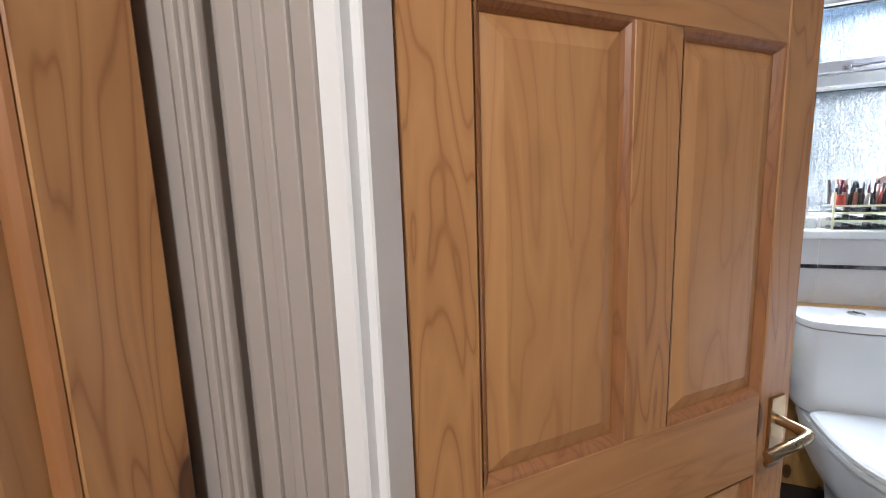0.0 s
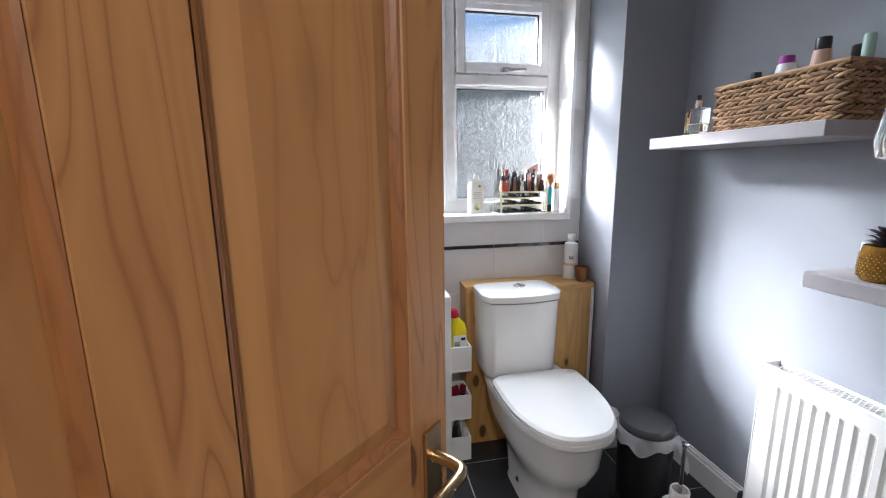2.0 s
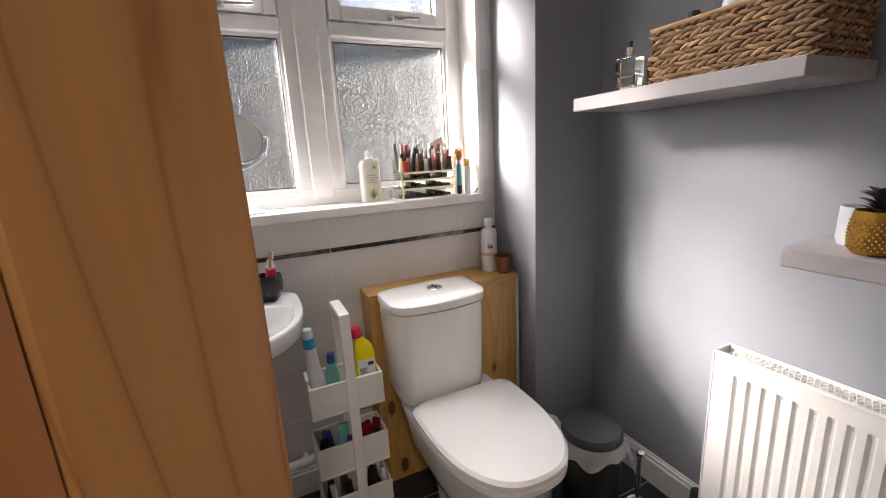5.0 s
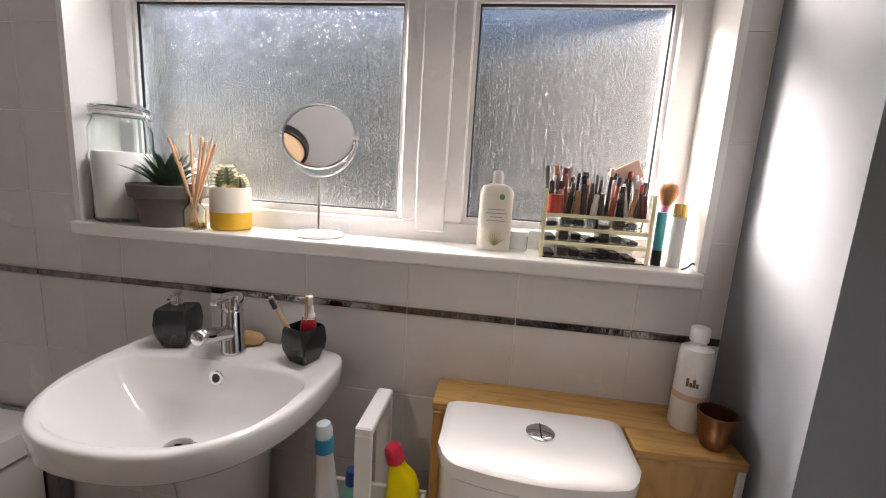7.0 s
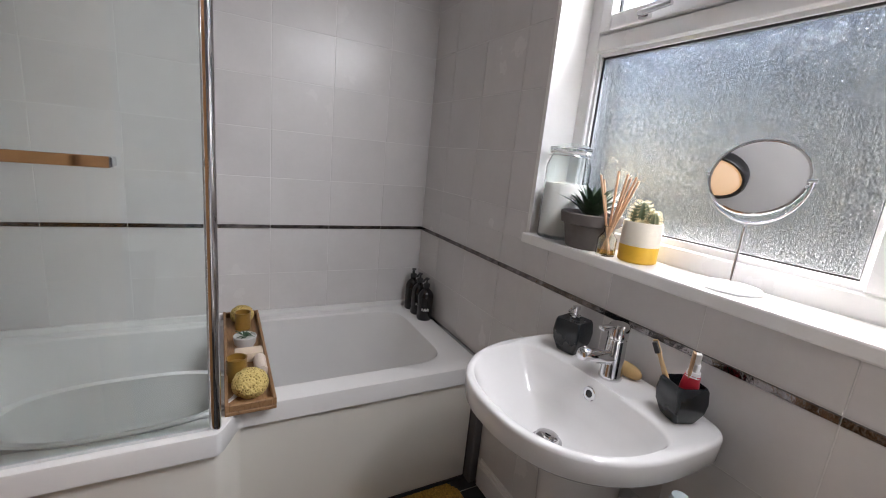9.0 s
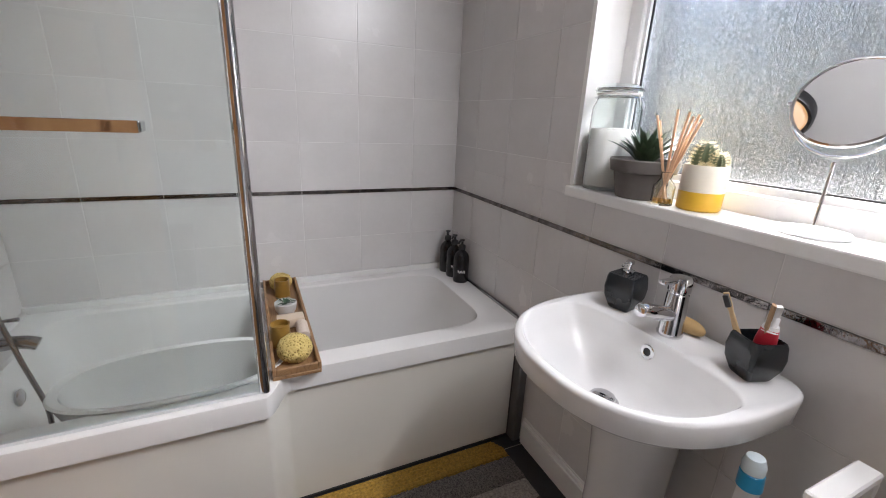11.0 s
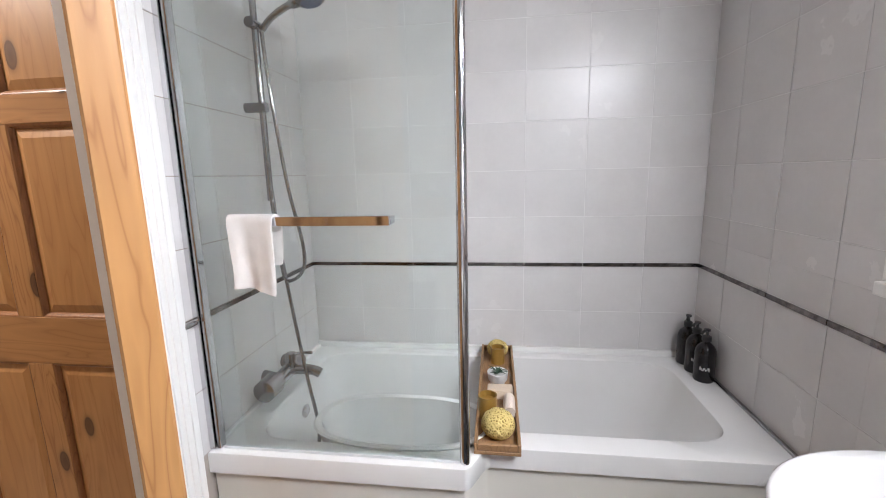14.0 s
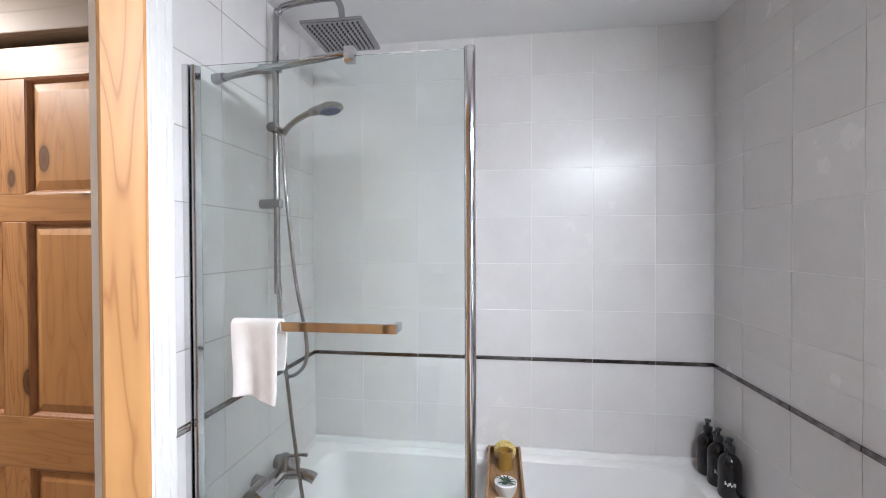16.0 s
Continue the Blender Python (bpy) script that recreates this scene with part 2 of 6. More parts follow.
def smooth_path(points, n=8):
    """Catmull-Rom through the points."""
    pts = [Vector(p) for p in points]
    out = []
    for i in range(len(pts) - 1):
        p0, p1, p2, p3 = pts[max(i - 1, 0)], pts[i], pts[i + 1], pts[min(i + 2, len(pts) - 1)]
        for k in range(n):
            t = k / n
            out.append(0.5 * ((2 * p1) + (p2 - p0) * t + (2 * p0 - 5 * p1 + 4 * p2 - p3) * t * t + (3 * p1 - p0 - 3 * p2 + p3) * t ** 3))
    out.append(pts[-1])
    return out


def dring(cx, yb, w, d, z, n=48, flat=0.35, power=2.3, back=6.0):
    """A D-shaped outline: straight back at y = yb, rounded front d metres ahead (towards -y)."""
    pts = []
    for i in range(n):
        a = 2 * math.pi * i / n
        c, s = math.cos(a), math.sin(a)
        x = abs(c) ** (2 / power) * (1 if c >= 0 else -1) * w / 2
        if s <= 0:
            y = -abs(s) ** (2 / power) * d * (1 - flat)
        else:
            y = abs(s) ** (2 / back) * d * flat
            x = abs(c) ** (2 / back) * (1 if c >= 0 else -1) * w / 2
        pts.append((cx + x, yb - d * flat + y, z))
    return pts


def rrect(x0, x1, y0, y1, r, z, n=6):
    """A rectangle with rounded corners."""
    pts = []
    for cx, cy, a0 in ((x1 - r, y1 - r, 0), (x0 + r, y1 - r, 90), (x0 + r, y0 + r, 180), (x1 - r, y0 + r, 270)):
        for k in range(n + 1):
            a = radians(a0 + 90 * k / n)
            pts.append((cx + r * math.cos(a), cy + r * math.sin(a), z))
    return pts


def part(name, bm, material, parent=None, label="", smooth=None):
    me = bpy.data.meshes.new(name)
    bm.normal_update()
    if smooth is not None:
        for f in bm.faces:
            f.smooth = True
        for e in bm.edges:
            if len(e.link_faces) == 2 and e.calc_face_angle(0) > radians(smooth):
                e.smooth = False
    bm.to_mesh(me)
    bm.free()
    me.materials.append(material)
    ob = new(name, me)
    if parent is not None:
        ob.parent = parent
    if label:
        ob["label"] = label
    return ob


def thing(name, label, category, m=None, group="", kind=""):
    ob = new(name)
    ob.empty_display_size = 0.05
    if m is not None:
        ob.matrix_basis = m
    return tagged(ob, label, category, group, kind)


# ---- setting ----
SOUTH, EAST, CEIL = -1.70, 2.655, 2.30
WX0, WX1, WZ0, WZ1 = 0.835, 2.295, 1.03, 2.03   # window opening
DX0, DX1, DTOP = 0.93, 1.66, 1.985               # doorway


def wall(name, boxes, material, label):
    bm = bmesh.new()
    for b in boxes:
        bm_box(*b, bm=bm)
    return tagged(part(name, bm, material), label, "wall", kind="structure")


wall_north = wall("wall_north", [(-0.25, WX0, 0.0015, 0.254, 0, CEIL), (WX1, 2.36, 0.0015, 0.254, 0, CEIL), (WX0, WX1, 0.0015, 0.254, 0, WZ0), (WX0, WX1, 0.0015, 0.254, WZ1, CEIL)],
                  M_GROUT, "window wall tiled in pale grey with a dark metal border")
wall_west = wall("wall_west", [(-0.254, -0.0015, SOUTH - 0.1, 0.0015, 0, CEIL)], M_GROUT, "bath wall tiled in pale grey glossy tiles")
wall_south = wall("wall_south", [(-0.254, 0.88, SOUTH - 0.11, SOUTH - 0.0015, 0, CEIL), (DX1 + 0.03, EAST + 0.25, SOUTH - 0.11, SOUTH, 0, CEIL), (0.88, DX1 + 0.03, SOUTH - 0.11, SOUTH, DTOP + 0.03, CEIL)],
                  M_CREAM, "doorway wall, painted above the door and beside it")
wall_pillar = wall("wall_pillar", [(2.36, EAST + 0.25, -0.265, 0.254, 0, CEIL)], M_PAINT, "boxed-in corner wall painted blue grey")
wall_east = wall("wall_east", [(EAST, EAST + 0.25, SOUTH, -0.265, 0, CEIL)], M_PAINT, "side wall painted blue grey with shelves and radiator")
floor = tagged(part("floor", bm_box(-0.25, EAST + 0.25, SOUTH - 0.0, 0.25, -0.12, -0.003), M_FGROUT), "bathroom floor of black tiles with pale joints", "floor", kind="structure")
hall_floor = tagged(part("floor_hall", bm_box(0.5, 2.6, -3.3, SOUTH, -0.12, 0.0), surface("beige_carpet", (0.45, 0.38, 0.30), 0.95, fine=400, relief=0.8)), "beige carpet of the landing outside", "floor", kind="structure")
ceiling = tagged(part("ceiling", bm_box(-0.25, EAST + 0.25, -3.3, 0.254, CEIL, CEIL + 0.12), M_CEIL), "flat white painted ceiling", "ceiling", kind="structure")
wall_hall_west = wall("wall_hall_west", [(0.55, 0.80, -3.3, -2.623, 0, CEIL), (0.55, 0.80, -2.623, SOUTH - 0.11, 2.0, CEIL), (0.55, 0.80, -1.853, SOUTH - 0.11, 0, 2.0), (0.55, 0.700, -2.623, -1.853, 0, 2.0)], M_CREAM, "cream painted landing wall beside another pine door")
wall_hall_east = wall("wall_hall_east", [(2.35, 2.6, -3.3, SOUTH - 0.11, 0, CEIL)], M_CREAM, "cream painted landing wall")
wall_hall_south = wall("wall_hall_south", [(0.55, 2.6, -3.55, -3.3, 0, CEIL)], M_CREAM, "cream painted landing end wall")

ZROWS = [0.105, 0.305, 0.505, 0.704, 0.906, 0.924, 1.125, 1.323, 1.524, 1.725, 1.925, 2.122, CEIL]
TILE_MESH = {}


def tile_mesh(w, h, depth, material, name="tile", wob=0.0006):
    key = (round(w, 3), round(h, 3), depth, material.name)
    if key not in TILE_MESH:
        bm = bmesh.new()
        c = wob
        back = [bm.verts.new((sx * w / 2, 0, sz * h / 2)) for sx, sz in ((-1, -1), (1, -1), (1, 1), (-1, 1))]
        mid = [bm.verts.new((sx * w / 2, -depth + c, sz * h / 2)) for sx, sz in ((-1, -1), (1, -1), (1, 1), (-1, 1))]
        front = [bm.verts.new((sx * (w / 2 - c), -depth, sz * (h / 2 - c))) for sx, sz in ((-1, -1), (1, -1), (1, 1), (-1, 1))]
        for a, b in ((back, mid), (mid, front)):
            for i in range(4):
                bm.faces.new((a[i], a[(i + 1) % 4], b[(i + 1) % 4], b[i]))
        bm.faces.new(front)
        bm.normal_update()
        me = bpy.data.meshes.new(name)
        bm.to_mesh(me)
        bm.free()
        me.materials.append(material)
        TILE_MESH[key] = me
    return TILE_MESH[key]


def lay_tiles(owner, place, edges, rows, hole=None, gap=0.0026):
    """Tiles on one wall; place(u, z) gives the pose of a tile's middle, u runs along the wall."""
    for z0, z1 in zip(rows, rows[1:]):
        strip = z1 - z0 < 0.03
        for u0, u1 in zip(edges, edges[1:]):
            us, zs = [u0, u1], [z0, z1]
            if hole:
                us = sorted({u0, u1, *[h for h in hole[:2] if u0 < h < u1]})
                zs = sorted({z0, z1, *[h for h in hole[2:] if z0 < h < z1]})
            for a, b in zip(us, us[1:]):
                for c, d in zip(zs, zs[1:]):
                    if hole and hole[0] - 1e-6 <= a and b <= hole[1] + 1e-6 and hole[2] - 1e-6 <= c and d <= hole[3] + 1e-6:
                        continue
                    ga, gb = (gap / 2 if a == u0 else 0), (gap / 2 if b == u1 else 0)
                    gc, gd = (gap / 2 if c == z0 else 0), (gap / 2 if d == z1 else 0)
                    w, h = b - a - ga - gb, d - c - gc - gd
                    if w < 0.004 or h < 0.004:
                        continue
                    me = tile_mesh(w, h, 0.008 if strip else 0.004, M_BORDER if strip else M_TILE)
                    ob = new("border_strip" if strip else "tile", me)
                    ob.parent = owner
                    ob.matrix_basis = place((a + ga + b - gb) / 2, (c + gc + d - gd) / 2) @ pose(0, 0, 0, random.uniform(-0.3, 0.3), 0, random.uniform(-0.3, 0.3))


# ---- window ----
def build_window():
    win = thing("window_1", "white plastic casement window with rain-patterned obscure glass", "window", kind="structure")
    y0, y1 = 0.125, 0.185
    bm = bmesh.new()
    for b in ((WX0, 0.885, WZ0, WZ1), (2.232, WX1, WZ0, WZ1), (0.885, 2.232, WZ0, 1.11), (0.885, 2.232, 2.0, WZ1), (1.625, 1.785, 1.11, 2.0)):
        bm_box(b[0], b[1], y0, y1, b[2], b[3], 0.004, 1, bm)
    part("window_frame", bm, M_UPVC, win)
    part("mullion_cover", bm_box(1.668, 1.742, y0 - 0.012, y0 + 0.002, 1.085, 2.0, 0.004, 1), M_UPVC, win)
    for x0, x1 in ((0.885, 1.625), (1.785, 2.232)):
        part("transom", bm_box(x0, x1, y0 - 0.004, y1, 1.635, 1.685, 0.005, 1), M_UPVC, win)
        # fixed lower light
        bm = bmesh.new()
        for b in ((x0, x0 + 0.01, 1.11, 1.635), (x1 - 0.01, x1, 1.11, 1.635), (x0 + 0.01, x1 - 0.01, 1.11, 1.127), (x0 + 0.01, x1 - 0.01, 1.625, 1.635)):
            bm_box(b[0], b[1], y0 + 0.012, y1 - 0.01, b[2], b[3], bm=bm)
        part("glazing_bead", bm, M_UPVC, win)
        bm = bmesh.new()
        g0, g1 = x0 + 0.010, x1 - 0.010
        for b in ((g0, g0 + 0.004, 1.127, 1.625), (g1 - 0.004, g1, 1.127, 1.625), (g0 + 0.004, g1 - 0.004, 1.127, 1.131), (g0 + 0.004, g1 - 0.004, 1.620, 1.625)):
            bm_box(b[0], b[1], 0.1465, 0.1515, b[2], b[3], bm=bm)
        part("glazing_seal", bm, M_BLACK, win, "thin black rubber glazing seal")
        pane = part("pane", bm_box(x0 + 0.01, x1 - 0.01, 0.152, 0.156, 1.125, 1.627), M_RAIN, win)
        pane.visible_shadow = False
        # opening top light
        bm = bmesh.new()
        a, b_, c, d = x0 + 0.004, x1 - 0.004, 1.688, 1.998
        for b in ((a, a + 0.042, c, d), (b_ - 0.042, b_, c, d), (a + 0.042, b_ - 0.042, c, c + 0.046), (a + 0.042, b_ - 0.042, d - 0.046, d)):
            bm_box(b[0], b[1], y0 - 0.014, y1 - 0.006, b[2], b[3], 0.006, 2, bm)
        sash = part("top_light", bm, M_UPVC, win)
        bm = bmesh.new()
        for b in ((a + 0.042, a + 0.047, c + 0.046, d - 0.046), (b_ - 0.047, b_ - 0.042, c + 0.046, d - 0.046), (a + 0.047, b_ - 0.047, c + 0.046, c + 0.05), (a + 0.047, b_ - 0.047, d - 0.051, d - 0.046)):
            bm_box(b[0], b[1], y0 + 0.014, y1 - 0.036, b[2], b[3], bm=bm)
        part("glazing_seal", bm, M_BLACK, sash)
        pane = part("pane", bm_box(a + 0.045, b_ - 0.045, 0.150, 0.154, c + 0.044, d - 0.044), M_RAIN, sash)
        pane.visible_shadow = False
        part("trickle_vent", bm_box((a + b_) / 2 - 0.16 if x0 < 1 else (a + b_) / 2 - 0.13, (a + b_) / 2 + 0.16 if x0 < 1 else (a + b_) / 2 + 0.13, y0 - 0.026, y0 - 0.012, d - 0.024, d - 0.006, 0.004, 2), M_UPVC, sash)
        for hx in ((x0 + 0.17, x1 - 0.17) if x0 < 1 else ((x0 + x1) / 2,)):
            bm = bm_box(hx - 0.016, hx + 0.016, y0 - 0.030, y0 - 0.012, c + 0.004, c + 0.026, 0.004, 2)
            bm_tube([(hx, y0 - 0.028, c + 0.014), (hx + 0.004, y0 - 0.046, c + 0.012), (hx + 0.02, y0 - 0.05, c + 0.010), (hx + 0.095, y0 - 0.048, c + 0.014)], [0.008, 0.009, 0.008, 0.006], 10, bm)
            part("window_handle", bm, M_CHROME, sash, "small chrome window handle", smooth=40)
    sill = part("window_sill", bm_box(WX0 - 0.005, WX1 + 0.002, -0.025, 0.125, 1.03, 1.062, 0.005, 2), M_GLOSSW, win)
    # plastered reveal linings
    part("reveal", bm_box(WX0 - 0.012, WX0 + 0.004, -0.002, 0.13, 1.062, WZ1 + 0.012), M_GLOSSW, win)
    part("reveal", bm_box(WX1 - 0.004, WX1 + 0.012, -0.002, 0.13, 1.062, WZ1 + 0.012), M_GLOSSW, win)
    part("reveal", bm_box(WX0 + 0.004, WX1 - 0.004, -0.002, 0.13, WZ1 - 0.004, WZ1 + 0.012), M_GLOSSW, win)
    return win


build_window()

# garden beyond the glass
hedge_mat = surface("hedge_leaves", (0.040, 0.052, 0.042), 0.8, vary=0.7, scale=1.6, fine=14, relief=0.6)


def build_outside():
    ground = tagged(part("ground", bm_box(-80, 80, 0.3, 120, -3.2, -3.0), surface("lawn", (0.06, 0.09, 0.035), 0.9, vary=0.4, scale=0.7, fine=30, relief=0.5)), "rough lawn outside the window", "ground", kind="structure")
    bm = bmesh.new()
    for i in range(1500):
        x, z = random.uniform(-9, 16), random.uniform(-3.0, 7.0)
        y = 9 + random.uniform(-0.8, 0.8)
        top = 5.2 + 1.6 * noise.noise((x * 0.35, 3, 0))
        if z > top:
            continue
        s = random.uniform(0.25, 0.6)
        ico = bmesh.ops.create_icosphere(bm, subdivisions=1, radius=s, matrix=Matrix.Translation((x, y, z)))
        for v in ico["verts"]:
            v.co += Vector((random.uniform(-1, 1), random.uniform(-1, 1), random.uniform(-1, 1))) * s * 0.35
    bm_box(-9.5, 16, 9.4, 9.9, -3.0, 4.2, bm=bm)
    tagged(part("hedge", bm, hedge_mat), "tall dark green hedge beyond the window", "hedge", kind="stuff")


build_outside()


# ---- doors ----
def build_door(name, label, m, width, group="", handle=True, height=1.975):
    d = thing(name, label, "door", m, group, "structure")
    t, st = 0.040, 0.085
    mid0, mid1 = width / 2 - 0.043, width / 2 + 0.043
    for x0, x1 in ((0, st), (width - st, width)):
        part("stile", bm_box(x0, x1, 0, t, 0.006, height, 0.003, 1), M_PINE_V, d)
    rails = [(0.006, 0.20), (0.765, 0.915), (1.476, 1.555), (1.885, height)]
    for z0, z1 in rails:
        part("rail", bm_box(st, width - st, 0.0005, t - 0.0005, z0, z1, 0.002, 1), M_PINE_H, d)
    for z0, z1 in ((0.20, 0.765), (0.915, 1.476), (1.555, 1.885)):
        part("muntin", bm_box(mid0, mid1, 0.0005, t - 0.0005, z0, z1, 0.002, 1), M_PINE_V, d)
        for x0, x1 in ((st, mid0), (mid1, width - st)):
            # raised and fielded panel
            bm = bmesh.new()
            for side in (0, 1):
                ring0 = [(x0, z0), (x1, z0), (x1, z1), (x0, z1)]
                e1, e2 = 0.012, 0.038
                lv = []
                for e, y in ((0, 0.014), (e1, 0.014), (e2, 0.006)):
                    yy = y if side == 0 else t - y
                    lv.append([bm.verts.new((x + (e if x == x0 else -e), yy, z + (e if z == z0 else -e))) for x, z in ring0])
                for a, b in zip(lv, lv[1:]):
                    for i in range(4):
                        bm.faces.new((a[i], a[(i + 1) % 4], b[(i + 1) % 4], b[i]))
                bm.faces.new(lv[-1])
            bmesh.ops.recalc_face_normals(bm, faces=bm.faces[:])
            part("panel", bm, M_PINE_P, d)
            # ovolo moulding round the panel, both faces
            bm = bmesh.new()
            for ya, yb in ((0.001, 0.013), (t - 0.013, t - 0.001)):
                yo = ya if ya < 0.01 else yb
                yi = yb if ya < 0.01 else ya
                for (px, pz), (qx, qz) in (((x0, z0), (x1, z0)), ((x1, z0), (x1, z1)), ((x1, z1), (x0, z1)), ((x0, z1), (x0, z0))):
                    def inset(x, z, k):
                        return (x + (k if x == x0 else -k), z + (k if z == z0 else -k))
                    prof = [(0.0, yo), (0.004, yo + (yi - yo) * 0.12), (0.009, yo + (yi - yo) * 0.55), (0.012, yi)]
                    va = [bm.verts.new((inset(px, pz, k)[0], y, inset(px, pz, k)[1])) for k, y in prof]
                    vb = [bm.verts.new((inset(qx, qz, k)[0], y, inset(qx, qz, k)[1])) for k, y in prof]
                    for i in range(3):
                        bm.faces.new((va[i], vb[i], vb[i + 1], va[i + 1]))
            bmesh.ops.recalc_face_normals(bm, faces=bm.faces[:])
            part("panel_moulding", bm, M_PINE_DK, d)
    for hz in (0.25, 1.74):
        bm = bm_tube([(-0.004, t + 0.004, hz - 0.04), (-0.004, t + 0.004, hz + 0.04)], 0.006, 10)
        bm_box(0.0, 0.028, t - 0.001, t + 0.002, hz - 0.038, hz + 0.038, bm=bm)
        part("hinge", bm, M_BRASS, d, "brass butt hinge")
    if handle:
        for sgn, yf in ((-1, 0.0),):
            plate = part("handle_plate", bm_box(width - 0.062, width - 0.022, min(yf, yf + sgn * 0.006), max(yf, yf + sgn * 0.006), 0.775, 0.905, 0.002, 2), M_BRASS, d, "aged brass lever plate")
            hx, hz = width - 0.042, 0.862
            bm = bm_tube(smooth_path([(hx, yf + sgn * 0.004, hz), (hx, yf + sgn * 0.04, hz), (hx - 0.012, yf + sgn * 0.056, hz), (hx - 0.06, yf + sgn * 0.056, hz - 0.003), (hx - 0.105, yf + sgn * 0.050, hz - 0.012)], 5), 0.0085, 12)
            part("lever", bm, M_BRASS, plate, smooth=50)
    return d


DOOR_TURN = 45.0
build_door("door_1", "open six-panel pine door with brass lever handle", pose(0.957, -1.737, 0, 0, 0, DOOR_TURN), 0.70)
build_door("door_2", "closed six-panel pine door on the landing", pose(0.790, -2.616, 0, 0, 0, 90), 0.747, handle=False)


def build_door_frames():
    fr = thing("door_frame", "white gloss painted door lining and architrave", "door frame", kind="structure")
    part("jamb", bm_box(0.90, DX0 + 0.018, SOUTH - 0.115, SOUTH - 0.003, 0, DTOP + 0.02, 0.003, 1), M_GLOSSW, fr)
    part("jamb", bm_box(DX1, DX1 + 0.03, SOUTH - 0.115, SOUTH + 0.004, 0, DTOP + 0.02, 0.003, 1), M_GLOSSW, fr)
    part("head", bm_box(DX0 + 0.018, DX1, SOUTH - 0.115, SOUTH + 0.004, DTOP, DTOP + 0.02, 0.003, 1), M_GLOSSW, fr)
    part("door_stop", bm_box(DX0 + 0.018, DX0 + 0.030, SOUTH - 0.10, SOUTH - 0.045, 0, DTOP, 0.002, 1), M_GLOSSW, fr)
    # moulded architraves as stepped profiles, room side and landing side
    def architrave(x0, x1, z0, z1, y, sgn, mat):
        bm = bmesh.new()
        w = x1 - x0
        for a, b, h in ((0.0, 1.0, 0.010), (0.08, 0.82, 0.015), (0.16, 0.36, 0.020), (0.5, 0.62, 0.018)):
            bm_box(x0 + a * w, x0 + b * w, min(y, y + sgn * h), max(y, y + sgn * h), z0, z1, 0.0025, 2, bm)
        return part("architrave", bm, mat, fr)
    architrave(0.835, 0.925, 0, 2.055, SOUTH, 1, M_GLOSSW)
    architrave(DX1 + 0.006, DX1 + 0.076, 0, 2.055, SOUTH, 1, M_GLOSSW)
    bm = bm_box(0.925, DX1 + 0.006, SOUTH, SOUTH + 0.015, DTOP + 0.006, 2.055, 0.003, 2)
    part("architrave", bm, M_GLOSSW, fr)
    # landing side takes the darker cream, so its shade is in the colour
    architrave(0.815, 0.925, 0, 2.055, SOUTH - 0.11, -1, M_CREAM)
    architrave(DX1 + 0.006, DX1 + 0.076, 0, 2.055, SOUTH - 0.11, -1, M_CREAM)
    part("architrave", bm_box(0.925, DX1 + 0.006, SOUTH - 0.125, SOUTH - 0.11, DTOP + 0.006, 2.055, 0.003, 2), M_CREAM, fr)
    fr2 = thing("door_frame", "cream painted architrave round the landing door", "door frame", kind="structure")
    bm = bmesh.new()
    for a, b, h in ((0.0, 1.0, 0.012), (0.12, 0.85, 0.018), (0.25, 0.5, 0.024)):
        bm_box(0.80, 0.80 + h, -1.852 + a * 0.040, -1.852 + b * 0.040, 0, 2.06, 0.0025, 2, bm)
    part("architrave", bm, M_CREAM, fr2)
    part("architrave", bm_box(0.80, 0.818, -2.66, -1.853, 2.0, 2.06, 0.003, 2), M_CREAM, fr2)
    part("architrave", bm_box(0.80, 0.818, -2.68, -2.624, 0, 2.0, 0.003, 2), M_CREAM, fr2)


build_door_frames()


# skirting boards with a moulded top edge
def skirting(name, x0, x1, y0, y1, out, h=0.105):
    bm = bmesh.new()
    ox, oy = out
    for d, z0, z1 in ((0.016, 0, h - 0.025), (0.011, h - 0.025, h - 0.010), (0.006, h - 0.010, h)):
        bm_box(min(x0, x0 + ox * d), max(x1, x1 + ox * d), min(y0, y0 + oy * d), max(y1, y1 + oy * d), z0, z1, 0.002, 1, bm)
    return tagged(part(name, bm, M_GLOSSW), "white painted moulded skirting board", "skirting", kind="structure")


skirting("baseboard", 0.745, 1.83, 0.003, 0.003, (0, -1), 0.118)
skirting("baseboard", EAST, EAST, SOUTH, -0.265, (-1, 0), 0.118)
skirting("baseboard", 2.36, EAST - 0.016, -0.265, -0.265, (0, -1), 0.118)
skirting("baseboard", DX1 + 0.076, EAST - 0.016, SOUTH, SOUTH, (0, 1), 0.118)


